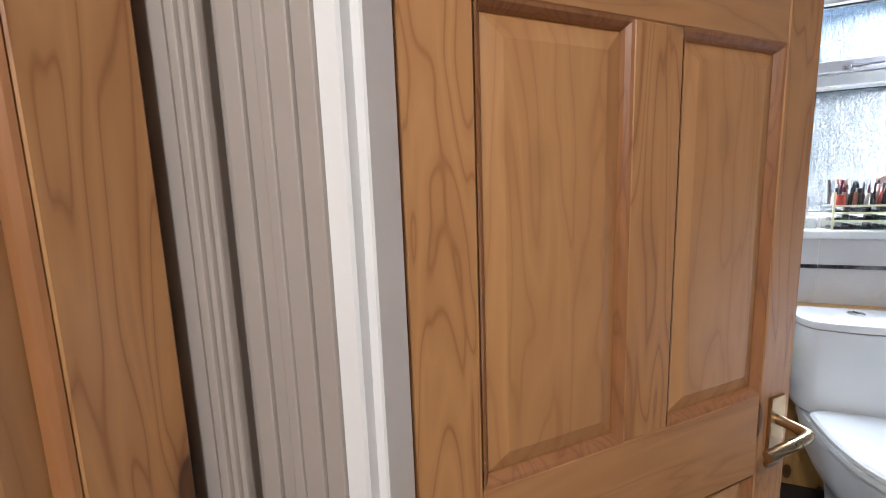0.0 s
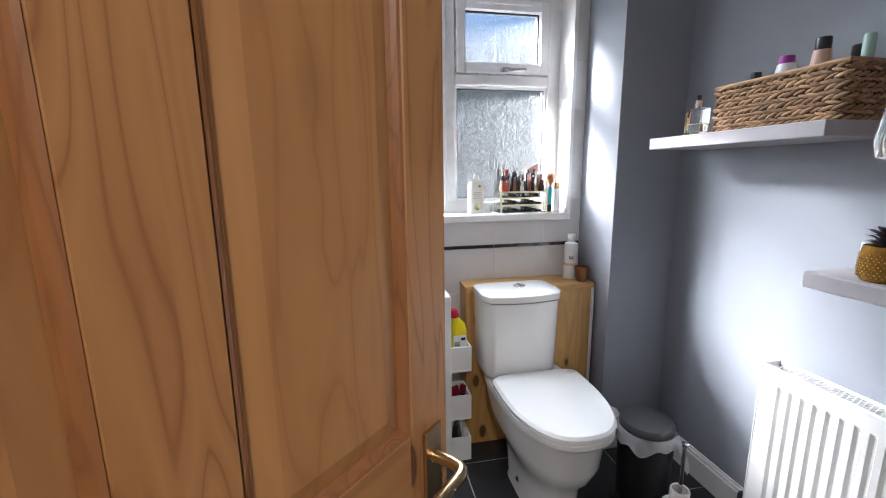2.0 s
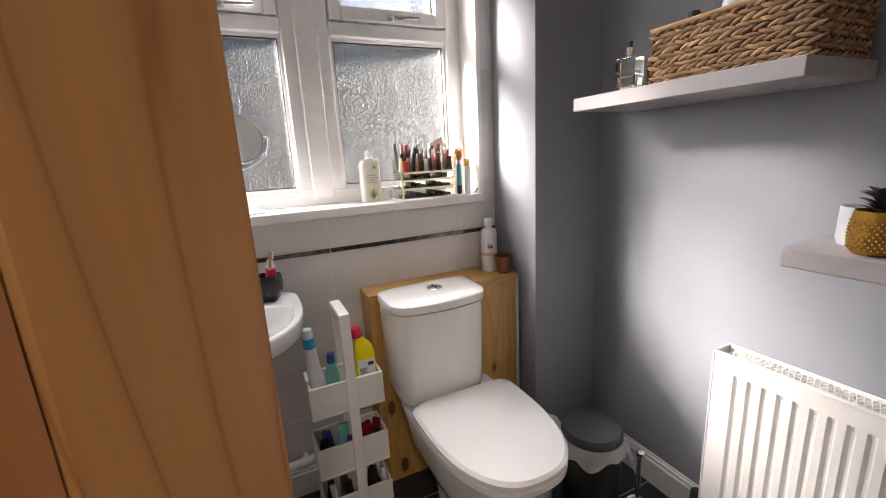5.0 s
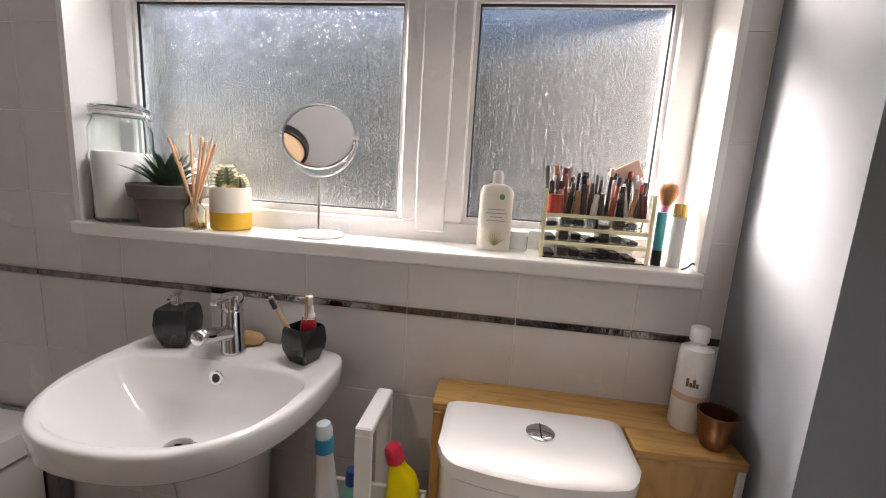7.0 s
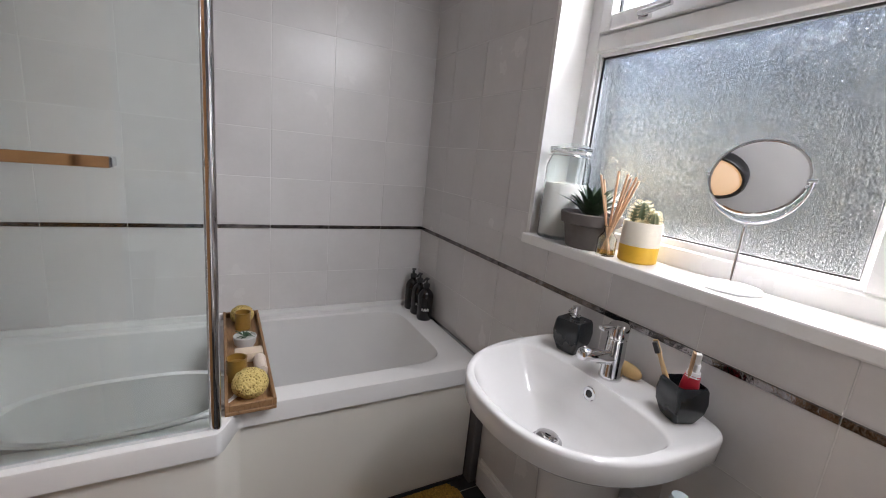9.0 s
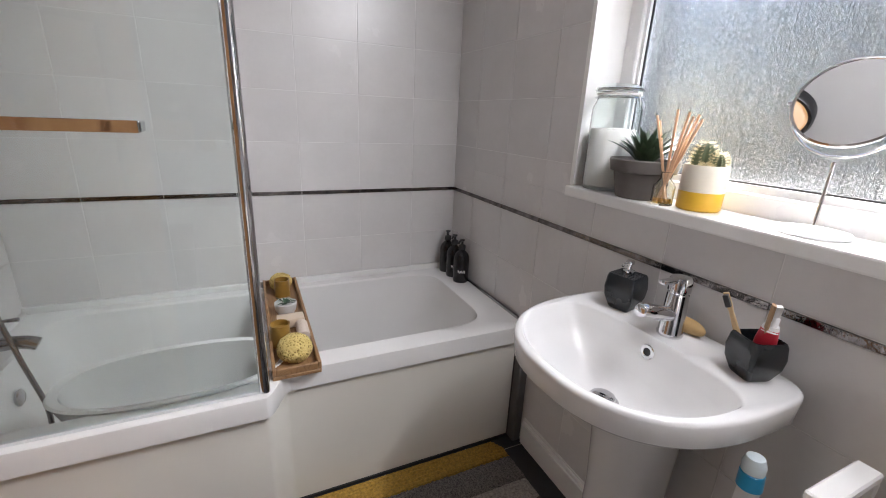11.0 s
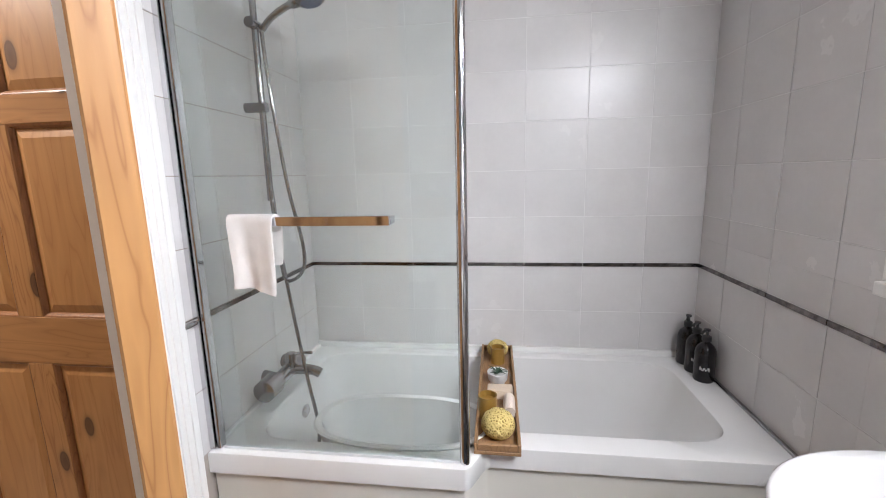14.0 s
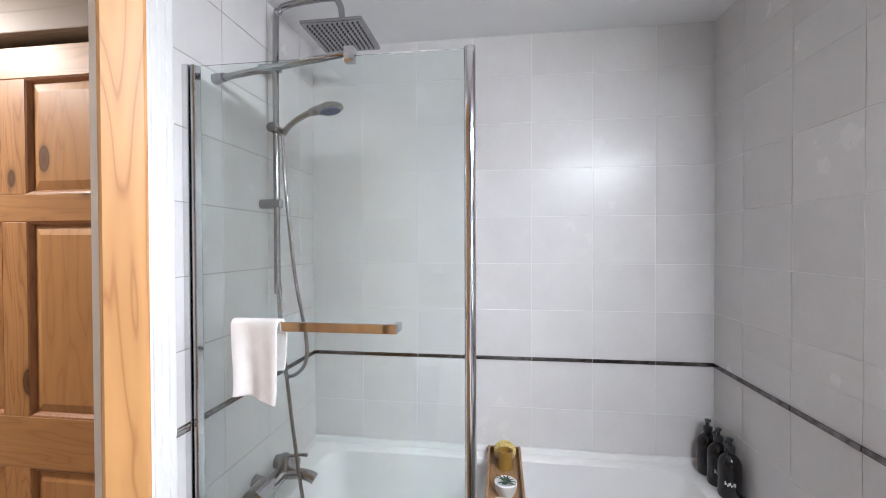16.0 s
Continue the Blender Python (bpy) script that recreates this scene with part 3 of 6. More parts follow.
# ---- bath ----
def build_bath():
    bath = thing("bath", "white L-shaped acrylic shower bath with cream panel", "bath")
    top, cx, cy = 0.510, 0.36, -0.90

    def inside(x, y, grow):
        """Signed room to the bath's outline, moved inwards by grow."""
        right = 0.808 if y < -0.93 else (0.706 if y > -0.86 else 0.706 + 0.102 * (0.5 - 0.5 * math.cos(math.pi * (-0.86 - y) / 0.07)))
        return min(x - grow[0], right - grow[1] - x, y - SOUTH - grow[2], -0.004 - grow[3] - y)

    corners = [(0.0, -0.004), (0.706, -0.004), (0.808, SOUTH), (0.0, SOUTH), (0.808, -0.93), (0.706, -0.86)]
    angles = sorted([2 * math.pi * i / 220 for i in range(220)] + [math.atan2(y - cy, x - cx) % (2 * math.pi) for x, y in corners])

    def ring(grow, z, r=0.0, zvar=0.0):
        pts = []
        for a in angles:
            c, s = math.cos(a), math.sin(a)
            lo, hi = 0.0, 2.0
            for _ in range(40):
                mid = (lo + hi) / 2
                if inside(cx + c * mid, cy + s * mid, grow) > 0:
                    lo = mid
                else:
                    hi = mid
            pts.append([cx + c * lo, cy + s * lo, z])
        for _ in range(int(r)):
            pts = [[(p[0] + q[0] * 2 + w[0]) / 4, (p[1] + q[1] * 2 + w[1]) / 4, z] for p, q, w in zip(pts[-1:] + pts[:-1], pts, pts[1:] + pts[:1])]
        return [tuple(p) for p in pts]

    rings = [ring((0.0, 0.004, 0, 0), 0.440), ring((0, 0, 0, 0), 0.443), ring((0, 0, 0, 0), 0.503), ring((0, 0.0015, 0, 0), 0.508), ring((0.0, 0.006, 0.0, 0.0), top),
             ring((0.062, 0.082, 0.085, 0.118), top, 8), ring((0.070, 0.090, 0.093, 0.127), top - 0.006, 12), ring((0.080, 0.100, 0.105, 0.15), 0.40, 20),
             ring((0.10, 0.12, 0.13, 0.22), 0.22, 36), ring((0.14, 0.16, 0.17, 0.30), 0.14, 50), ring((0.2, 0.22, 0.25, 0.40), 0.125, 60)]
    part("tub", bm_loft(rings, cap_first=False), M_ACRYL, bath, smooth=35)
    # upstand lip along the walls
    bm = bmesh.new()
    bm_box(0.001, 0.022, SOUTH + 0.001, -0.006, top - 0.002, top + 0.026, 0.005, 2, bm)
    bm_box(0.022, 0.78, SOUTH + 0.001, SOUTH + 0.016, top - 0.002, top + 0.012, 0.003, 2, bm)
    part("upstand", bm, M_ACRYL, bath, smooth=40)
    part("sealant", bm_box(0.022, 0.70, -0.020, -0.004, top - 0.002, top + 0.008, 0.003, 1), M_STEEL, bath, "grey sealing trim")
    # panel: shower part, curved shoulder, narrow part
    pts = [(0.790, SOUTH + 0.004), (0.790, -0.935)]
    for k in range(1, 8):
        f = k / 8
        pts.append((0.790 - 0.098 * (0.5 - 0.5 * math.cos(math.pi * f)), -0.935 + 0.07 * f))
    pts += [(0.692, -0.865), (0.692, -0.045)]
    outer = [bmesh.new()]
    bm = outer[0]
    lo = [bm.verts.new((x, y, 0.012)) for x, y in pts]
    hi = [bm.verts.new((x, y, 0.442)) for x, y in pts]
    lo2 = [bm.verts.new((x - 0.012, y, 0.012)) for x, y in pts]
    hi2 = [bm.verts.new((x - 0.012, y, 0.442)) for x, y in pts]
    for i in range(len(pts) - 1):
        bm.faces.new((lo[i], lo[i + 1], hi[i + 1], hi[i]))
        bm.faces.new((lo2[i + 1], lo2[i], hi2[i], hi2[i + 1]))
        bm.faces.new((lo[i + 1], lo[i], lo2[i], lo2[i + 1]))
    bm.faces.new((lo[-1], lo2[-1], hi2[-1], hi[-1]))
    part("panel", bm, M_PANEL, bath, smooth=40)
    part("plinth_seal", bm_box(0.66, 0.698, -0.86, -0.05, 0, 0.012), M_BLACK, bath)
    part("edge_trim", bm_box(0.69, 0.735, -0.040, -0.004, 0.0, 0.53, 0.004, 1), M_RUBBER, bath, "dark grey sealing trim against the wall")
    part("edge_trim", bm_box(0.6, 0.69, -0.034, -0.004, 0.0, 0.445), M_BLACK, bath)
    part("overflow", bm_lathe([(0, 0.0), (0.024, 0.0), (0.026, 0.006), (0.018, 0.012), (0, 0.013)], 24), M_CHROME, bath, "chrome overflow cap", smooth=40).matrix_basis = pose(0.40, SOUTH + 0.105, 0.405, -90)
    return bath


build_bath()


def build_screen():
    sc = thing("shower_screen", "hinged clear glass bath screen with chrome edge profiles", "shower screen")
    part("glass_panel", bm_box(0.777, 0.783, -1.668, -0.944, 0.518, 1.890), M_SCREEN, sc, "clear safety glass")
    bm = bm_tube([(0.78, -0.930, 0.513), (0.78, -0.930, 1.892)], 0.0145, 16)
    part("edge_profile", bm, M_CHROME, sc, "polished chrome edge profile", smooth=40)
    part("edge_profile", bm_box(0.765, 0.795, -1.676, -1.664, 0.513, 1.892, 0.003, 2), M_CHROME, sc)
    part("wall_profile", bm_box(0.762, 0.798, -1.699, -1.680, 0.513, 1.892, 0.003, 2), M_CHROME, sc)
    part("seal", bm_box(0.774, 0.786, -1.66, -0.944, 0.511, 0.519), surface("clear_seal", (0.7, 0.72, 0.72), 0.3), sc)
    part("wall_pad", bm_tube([(0.86, -1.694, 0.914), (0.78, -1.69, 0.914)], 0.009, 12), M_CHROME, sc, smooth=40)
    rail = part("towel_rail", bm_box(0.822, 0.832, -1.540, -1.104, 1.190, 1.214, 0.002, 2), M_CHROME, sc, "flat polished chrome towel rail")
    for y in (-1.534, -1.11):
        part("bracket", bm_box(0.783, 0.824, y - 0.008, y + 0.008, 1.192, 1.212, 0.002, 2), M_CHROME, rail)
    return sc


build_screen()


# ---- washbasin, toilet, boxing ----
def build_basin():
    b = thing("washbasin", "white ceramic pedestal washbasin with chrome tap", "washbasin")
    cx, yb, w, d, top = 1.302, -0.012, 0.508, 0.428, 0.800
    def r(dw, dd, z, back=0.0):
        return dring(cx, yb - back, w - dw, d - dd - back, z, 72, 0.30, 2.35, 6.0)
    outer = [r(0.36, 0.26, 0.606, 0.02), r(0.27, 0.195, 0.642, 0.01), r(0.15, 0.105, 0.682), r(0.080, 0.052, 0.712), r(0.046, 0.028, 0.733), r(0.036, 0.022, 0.738), r(0.012, 0.008, 0.744), r(0.004, 0.003, 0.750), r(0.0, 0.0, 0.790), r(0.002, 0.001, 0.7965), r(0.009, 0.005, 0.7995), r(0.016, 0.009, top)]
    # the bowl lies in the front, behind it stays a flat tap ledge
    def bowl(dw, d0, d1, z):
        return dring(cx, yb - d0, w - dw, d1 - d0, z, 72, 0.24, 2.4, 3.0)
    inner = [bowl(0.056, 0.118, 0.408, top), bowl(0.066, 0.123, 0.402, top - 0.006), bowl(0.105, 0.130, 0.388, 0.755), bowl(0.21, 0.150, 0.37, 0.705), bowl(0.33, 0.175, 0.32, 0.675), bowl(0.46, 0.215, 0.275, 0.668)]
    part("bowl", bm_loft(outer + inner), M_CERAM, b, smooth=50)
    ped = [dring(cx, -0.05, 0.19, 0.20, 0.615, 40, 0.4, 2.2), dring(cx, -0.05, 0.165, 0.185, 0.55, 40, 0.4, 2.2), dring(cx, -0.05, 0.150, 0.175, 0.40, 40, 0.4, 2.2),
           dring(cx, -0.05, 0.150, 0.180, 0.15, 40, 0.4, 2.2), dring(cx, -0.05, 0.165, 0.205, 0.03, 40, 0.4, 2.2), dring(cx, -0.05, 0.168, 0.210, 0.0, 40, 0.4, 2.2)]
    part("pedestal", bm_loft(ped), M_CERAM, b, smooth=50)
    # overflow ring on the rear slope, drain plug
    ring = [(0.013, 0.0), (0.0165, 0.002), (0.0175, 0.004), (0.013, 0.006), (0.009, 0.004), (0.009, 0.001)]
    ov = part("overflow_ring", bm_lathe(ring, 24), M_CHROME, b, smooth=60)
    ov.matrix_basis = pose(cx, yb - 0.128, 0.766, 82)
    part("overflow_hole", bm_lathe([(0, 0.0015), (0.0095, 0.0015), (0.0095, 0.0)], 20), M_BLACK, b).matrix_basis = pose(cx, yb - 0.128, 0.766, 82)
    part("drain_plug", bm_lathe([(0.034, 0.0), (0.035, 0.004), (0.028, 0.008), (0.026, 0.016), (0.018, 0.020), (0, 0.021)], 32, (cx, yb - 0.245, 0.667)), M_CHROME, b, "chrome domed drain plug", smooth=40)
    # tap
    tx, ty = cx, -0.082
    body = bm_lathe([(0.027, 0), (0.028, 0.005), (0.0255, 0.010), (0.0225, 0.10), (0.0205, 0.102), (0.0205, 0.105), (0.0235, 0.107), (0.0235, 0.132), (0.020, 0.138), (0, 0.139)], 28, (tx, ty, top))
    tap = part("tap", body, M_CHROME, b, "chrome monobloc mixer tap", smooth=40)
    part("spout", bm_tube([(tx, ty - 0.008, top + 0.050), (tx, ty - 0.060, top + 0.064), (tx, ty - 0.110, top + 0.078), (tx, ty - 0.113, top + 0.0785)], [0.0165, 0.0165, 0.016, 0.013], 20), M_CHROME, tap, smooth=45)
    part("tap_lever", bm_box(tx - 0.009, tx + 0.009, ty - 0.062, ty + 0.005, top + 0.128, top + 0.138, 0.004, 2), M_CHROME, tap, smooth=45).matrix_basis = Matrix.Translation((0, 0, 0))
    return b


build_basin()


def build_toilet():
    t = thing("toilet", "white ceramic close-coupled toilet with closed lid", "toilet")
    x0, x1, yb, yf = 1.806, 2.146, -0.118, -0.285
    # cistern, its front slightly bowed
    def cist(dx, dy, z, bow=0.03, back=0.0):
        pts = []
        a0, a1, f, k = x0 + dx, x1 - dx, yf + dy, yb - back
        n = 30
        for i in range(n + 1):
            s = i / n
            pts.append((a0 + (a1 - a0) * s, f - bow * (1 - (2 * s - 1) ** 2) + 0.040 * (max(0, abs(2 * s - 1) - 0.76) / 0.24) ** 2.4, z))
        pts += [(a1, k, z), ((a0 + a1) / 2, k, z), (a0, k, z)]
        return pts
    part("cistern", bm_loft([cist(0.030, 0.026, 0.400), cist(0.016, 0.014, 0.412), cist(0.010, 0.009, 0.440), cist(0.006, 0.006, 0.60), cist(0.004, 0.004, 0.733)]), M_CERAM, t, smooth=40)
    lid = part("cistern_lid", bm_loft([cist(0.004, 0.004, 0.7365), cist(-0.001, -0.001, 0.739), cist(-0.002, -0.002, 0.752), cist(-0.001, -0.001, 0.764), cist(0.004, 0.004, 0.7685), cist(0.020, 0.018, 0.7735), cist(0.06, 0.05, 0.7755)]), M_CERAM, t, smooth=35)
    part("flush_button", bm_lathe([(0.026, 0), (0.026, 0.004), (0.022, 0.007), (0, 0.008)], 28, (1.985, -0.195, 0.774)), M_CHROME, lid, "split chrome flush button", smooth=40)
    part("flush_split", bm_box(1.984, 1.986, -0.216, -0.174, 0.781, 0.7835), M_BLACK, lid)
    cx = 2.003
    def pan(w, ya, d, z, flat=0.3):
        return dring(cx, ya, w, d, z, 56, flat, 2.5)
    body = [pan(0.215, -0.30, 0.335, 0.0, 0.35), pan(0.205, -0.30, 0.330, 0.02, 0.35), pan(0.200, -0.27, 0.36, 0.10, 0.35), pan(0.216, -0.26, 0.385, 0.16, 0.35), pan(0.272, -0.24, 0.445, 0.205, 0.35), pan(0.318, -0.20, 0.515, 0.27, 0.33), pan(0.345, -0.165, 0.560, 0.365, 0.32), pan(0.352, -0.150, 0.590, 0.385, 0.32), pan(0.345, -0.150, 0.585, 0.398, 0.32), pan(0.25, -0.2, 0.45, 0.399, 0.32)]
    part("pan", bm_loft(body), M_CERAM, t, smooth=50)
    seat = [pan(0.350, -0.325, 0.430, 0.400, 0.25), pan(0.366, -0.320, 0.440, 0.403, 0.25), pan(0.366, -0.320, 0.440, 0.418, 0.25), pan(0.352, -0.325, 0.43, 0.421, 0.25)]
    part("seat", bm_loft(seat), M_ACRYL, t, smooth=40)
    lidr = [pan(0.352, -0.322, 0.432, 0.423, 0.25), pan(0.370, -0.316, 0.444, 0.426, 0.25), pan(0.370, -0.316, 0.444, 0.438, 0.25), pan(0.352, -0.322, 0.430, 0.447, 0.25), pan(0.24, -0.36, 0.32, 0.450, 0.25)]
    part("lid", bm_loft(lidr), M_ACRYL, t, smooth=40)
    for hx in (cx - 0.075, cx + 0.075):
        part("lid_hinge", bm_tube([(hx - 0.02, -0.315, 0.424), (hx + 0.02, -0.315, 0.424)], 0.010, 12), M_CHROME, t, smooth=40)
    part("floor_bolt", bm_lathe([(0.012, 0), (0.012, 0.003), (0.006, 0.008), (0, 0.009)], 16), M_BLACK, t, smooth=40).matrix_basis = pose(cx - 0.099, -0.43, 0.055, 0, -90)
    part("bolt_cap", bm_lathe([(0.008, 0), (0.008, 0.002), (0.004, 0.006), (0, 0.007)], 16), M_CHROME, t).matrix_basis = pose(cx + 0.092, -0.50, 0.05, 0, 90)
    return t


build_toilet()


def build_boxing():
    b = thing("pipe_boxing", "knotty yellow pine boxing behind the toilet", "boxing")
    part("side_board", bm_box(1.775, 1.795, -0.115, -0.002, 0, 0.742, 0.003, 1), M_BOXPINE, b)
    part("back_board", bm_box(1.795, 2.165, -0.110, -0.090, 0, 0.742, 0.002, 1), M_BOXPINE, b)
    part("front_board", bm_box(2.165, 2.338, -0.172, -0.152, 0, 0.742, 0.003, 1), M_BOXPINE, b)
    part("return_board", bm_box(2.165, 2.183, -0.152, -0.112, 0, 0.742, 0.002, 1), M_BOXPINE, b)
    part("top_board", bm_box(1.772, 2.350, -0.113, -0.002, 0.742, 0.762, 0.003, 1), M_BOXTOP, b)
    part("top_board", bm_box(2.155, 2.350, -0.180, -0.1135, 0.742, 0.762, 0.003, 1), M_BOXTOP, b)
    part("corner_bead", bm_box(2.338, 2.352, -0.174, -0.160, 0, 0.742, 0.003, 1), M_WHITEP, b, "white corner bead")
    return b


build_boxing()


# ---- caddy with cleaning bottles ----
def build_caddy():
    c = thing("storage_caddy", "white three-tier wooden storage caddy with centre upright", "storage rack")
    x0, x1, y0, y1 = 1.535, 1.770, -0.225, -0.095
    for z in (0.008, 0.205, 0.425):
        h = 0.112
        tray = part("tray", bm_box(x0, x1, y0, y1, z, z + 0.010, 0.002, 1), M_WHITEP, c)
        for b in ((x0, x1, y0, y0 + 0.010), (x0, x1, y1 - 0.010, y1), (x0, x0 + 0.010, y0 + 0.010, y1 - 0.010), (x1 - 0.010, x1, y0 + 0.010, y1 - 0.010)):
            part("tray_side", bm_box(*b, z + 0.010, z + h, 0.002, 1), M_WHITEP, tray)
    xm = (x0 + x1) / 2 + 0.012
    for y in (y0 - 0.0105, y1 + 0.0005):
        part("upright", bm_box(xm - 0.0165, xm + 0.0165, y, y + 0.010, 0.0, 0.745, 0.002, 1), M_WHITEP, c)
    part("handle", bm_box(xm - 0.0165, xm + 0.0165, y0 - 0.0105, y1 + 0.0105, 0.745, 0.762, 0.003, 1), M_WHITEP, c)
    return c


build_caddy()


# ---- shelves and radiator ----
def build_shelf(y0, y1, z, label):
    s = thing("floating_shelf", label, "shelf", group="wall shelves")
    part("board", bm_box(2.386, EAST - 0.001, y0, y1, z - 0.038, z, 0.002, 1), M_LILAC, s)
    return s


build_shelf(-1.005, -0.415, 1.363, "pale lilac floating shelf on the grey wall")
build_shelf(-1.60, -1.006, 1.009, "pale lilac floating shelf above the radiator")


def build_radiator():
    r = thing("radiator", "white double-panel steel radiator under the shelves", "radiator")
    y0, y1, z0, z1, xf, xb = -1.60, -0.805, 0.066, 0.654, 2.552, 2.630
    # ribbed front panel: flutes with rounded shoulders
    bm = bmesh.new()
    pitch, n = 0.0335, int((y1 - y0 - 0.03) / 0.0335)
    prof = []
    for k in range(n):
        ya = y0 + 0.020 + k * pitch
        prof += [(ya, 0.0), (ya + 0.006, 0.009), (ya + 0.012, 0.009), (ya + 0.018, 0.0)]
    prof = [(y0, 0.0)] + prof + [(y1, 0.0)]
    levels = [(z0, 0.0), (z0 + 0.035, 0.0), (z0 + 0.05, 1.0), (z1 - 0.062, 1.0), (z1 - 0.047, 0.0), (z1, 0.0)]
    grid = [[bm.verts.new((xf + dx * f, y, z)) for y, dx in prof] for z, f in levels]
    for a, b in zip(grid, grid[1:]):
        for i in range(len(prof) - 1):
            bm.faces.new((a[i], a[i + 1], b[i + 1], b[i]))
    bmesh.ops.recalc_face_normals(bm, faces=bm.faces[:])
    part("front_panel", bm, M_GLOSSW, r, smooth=30)
    part("back_panel", bm_box(xb - 0.012, xb, y0, y1, z0, z1, 0.002, 1), M_GLOSSW, r)
    for y in (y0 - 0.004, y1 - 0.001):
        part("side_cover", bm_box(xf - 0.002, xb + 0.002, y, y + 0.005, z0 - 0.002, z1 + 0.004, 0.001, 1), M_GLOSSW, r)
    # top grille of crossing bars
    bm = bmesh.new()
    bm_box(xf - 0.001, xf + 0.012, y0, y1, z1 - 0.006, z1 + 0.003, 0.002, 1, bm)
    bm_box(xb - 0.010, xb + 0.002, y0, y1, z1 - 0.006, z1 + 0.003, 0.002, 1, bm)
    part("top_edge", bm, M_GLOSSW, r)
    bm = bmesh.new()
    for k in range(60):
        y = y0 + 0.004 + k * (y1 - y0 - 0.03) / 60
        for dy in (0.022, -0.022):
            bm_tube([(xf + 0.010, y + 0.011 - dy / 2, z1 - 0.002), (xb - 0.008, y + 0.011 + dy / 2, z1 - 0.002)], 0.0012, 5, bm)
    part("grille", bm, M_GLOSSW, r, "cream wire convector grille")
    fins = bmesh.new()
    for k in range(50):
        y = y0 + 0.01 + k * (y1 - y0 - 0.02) / 50
        bm_box(xf + 0.014, xb - 0.014, y, y + 0.0015, z0 + 0.05, z1 - 0.04, bm=fins)
    part("fins", fins, M_GLOSSW, r)
    part("valve", bm_tube(smooth_path([(2.59, y1 + 0.004, 0.10), (2.59, y1 + 0.030, 0.10), (2.59, y1 + 0.034, 0.085), (2.59, y1 + 0.034, 0.0)], 4), 0.010, 12), M_CHROME, r, "chrome radiator valve and pipe", smooth=40)
    part("valve_cap", bm_lathe([(0.016, 0.11), (0.017, 0.115), (0.016, 0.150), (0.012, 0.155), (0, 0.156)], 16, (2.59, y1 + 0.034, 0)), M_BLACK, r, smooth=40)
    part("pipe_collar", bm_lathe([(0.024, 0.0), (0.024, 0.006), (0.012, 0.012)], 20, (2.59, y1 + 0.034, 0)), M_WHITEP, r)
    for y in (y0 + 0.12, y1 - 0.12):
        part("wall_bracket", bm_box(xb, EAST - 0.001, y - 0.012, y + 0.012, 0.15, 0.58), M_GLOSSW, r)
    return r


build_radiator()


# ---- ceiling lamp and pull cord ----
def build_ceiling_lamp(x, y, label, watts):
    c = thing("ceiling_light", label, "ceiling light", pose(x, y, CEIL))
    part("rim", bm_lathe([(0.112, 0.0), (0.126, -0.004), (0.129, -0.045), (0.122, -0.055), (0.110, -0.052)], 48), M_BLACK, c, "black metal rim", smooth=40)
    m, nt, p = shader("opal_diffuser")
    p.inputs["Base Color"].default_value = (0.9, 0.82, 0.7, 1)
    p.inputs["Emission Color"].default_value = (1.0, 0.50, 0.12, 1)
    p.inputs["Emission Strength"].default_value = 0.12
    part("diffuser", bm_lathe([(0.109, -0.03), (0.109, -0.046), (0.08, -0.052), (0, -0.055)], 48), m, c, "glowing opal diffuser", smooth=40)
    if not watts:
        return c
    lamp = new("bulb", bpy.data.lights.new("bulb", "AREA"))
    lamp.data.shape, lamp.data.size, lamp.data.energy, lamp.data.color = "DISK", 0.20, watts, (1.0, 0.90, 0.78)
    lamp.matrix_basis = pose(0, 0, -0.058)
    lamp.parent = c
    return c


build_ceiling_lamp(1.21, -0.81, "round flush ceiling light with black rim, switched on", 0.0)
# unseen lamp added to brighten the landing and doorway; its fitting is assumed
build_ceiling_lamp(1.22, -2.85, "assumed round flush landing light with black rim, added out of view, switched on", 4.5)


def build_pull_cord():
    c = thing("light_pull_cord", "white pull cord with clear teardrop end hanging from the ceiling", "pull cord", pose(1.690, -1.575, 0))
    part("switch_box", bm_lathe([(0.04, CEIL), (0.04, CEIL - 0.022), (0.03, CEIL - 0.03), (0, CEIL - 0.031)], 24), M_UPVC, c, smooth=40)
    part("cord", bm_tube([(0, 0, CEIL - 0.03), (0, 0, 1.318)], 0.0012, 6), M_UPVC, c)
    part("cord_end", bm_lathe([(0, 1.322), (0.006, 1.32), (0.009, 1.31), (0.012, 1.288), (0.014, 1.272), (0.012, 1.262), (0, 1.258)], 24), M_GLASS, c, "clear acrylic teardrop", smooth=60)
    return c


build_pull_cord()


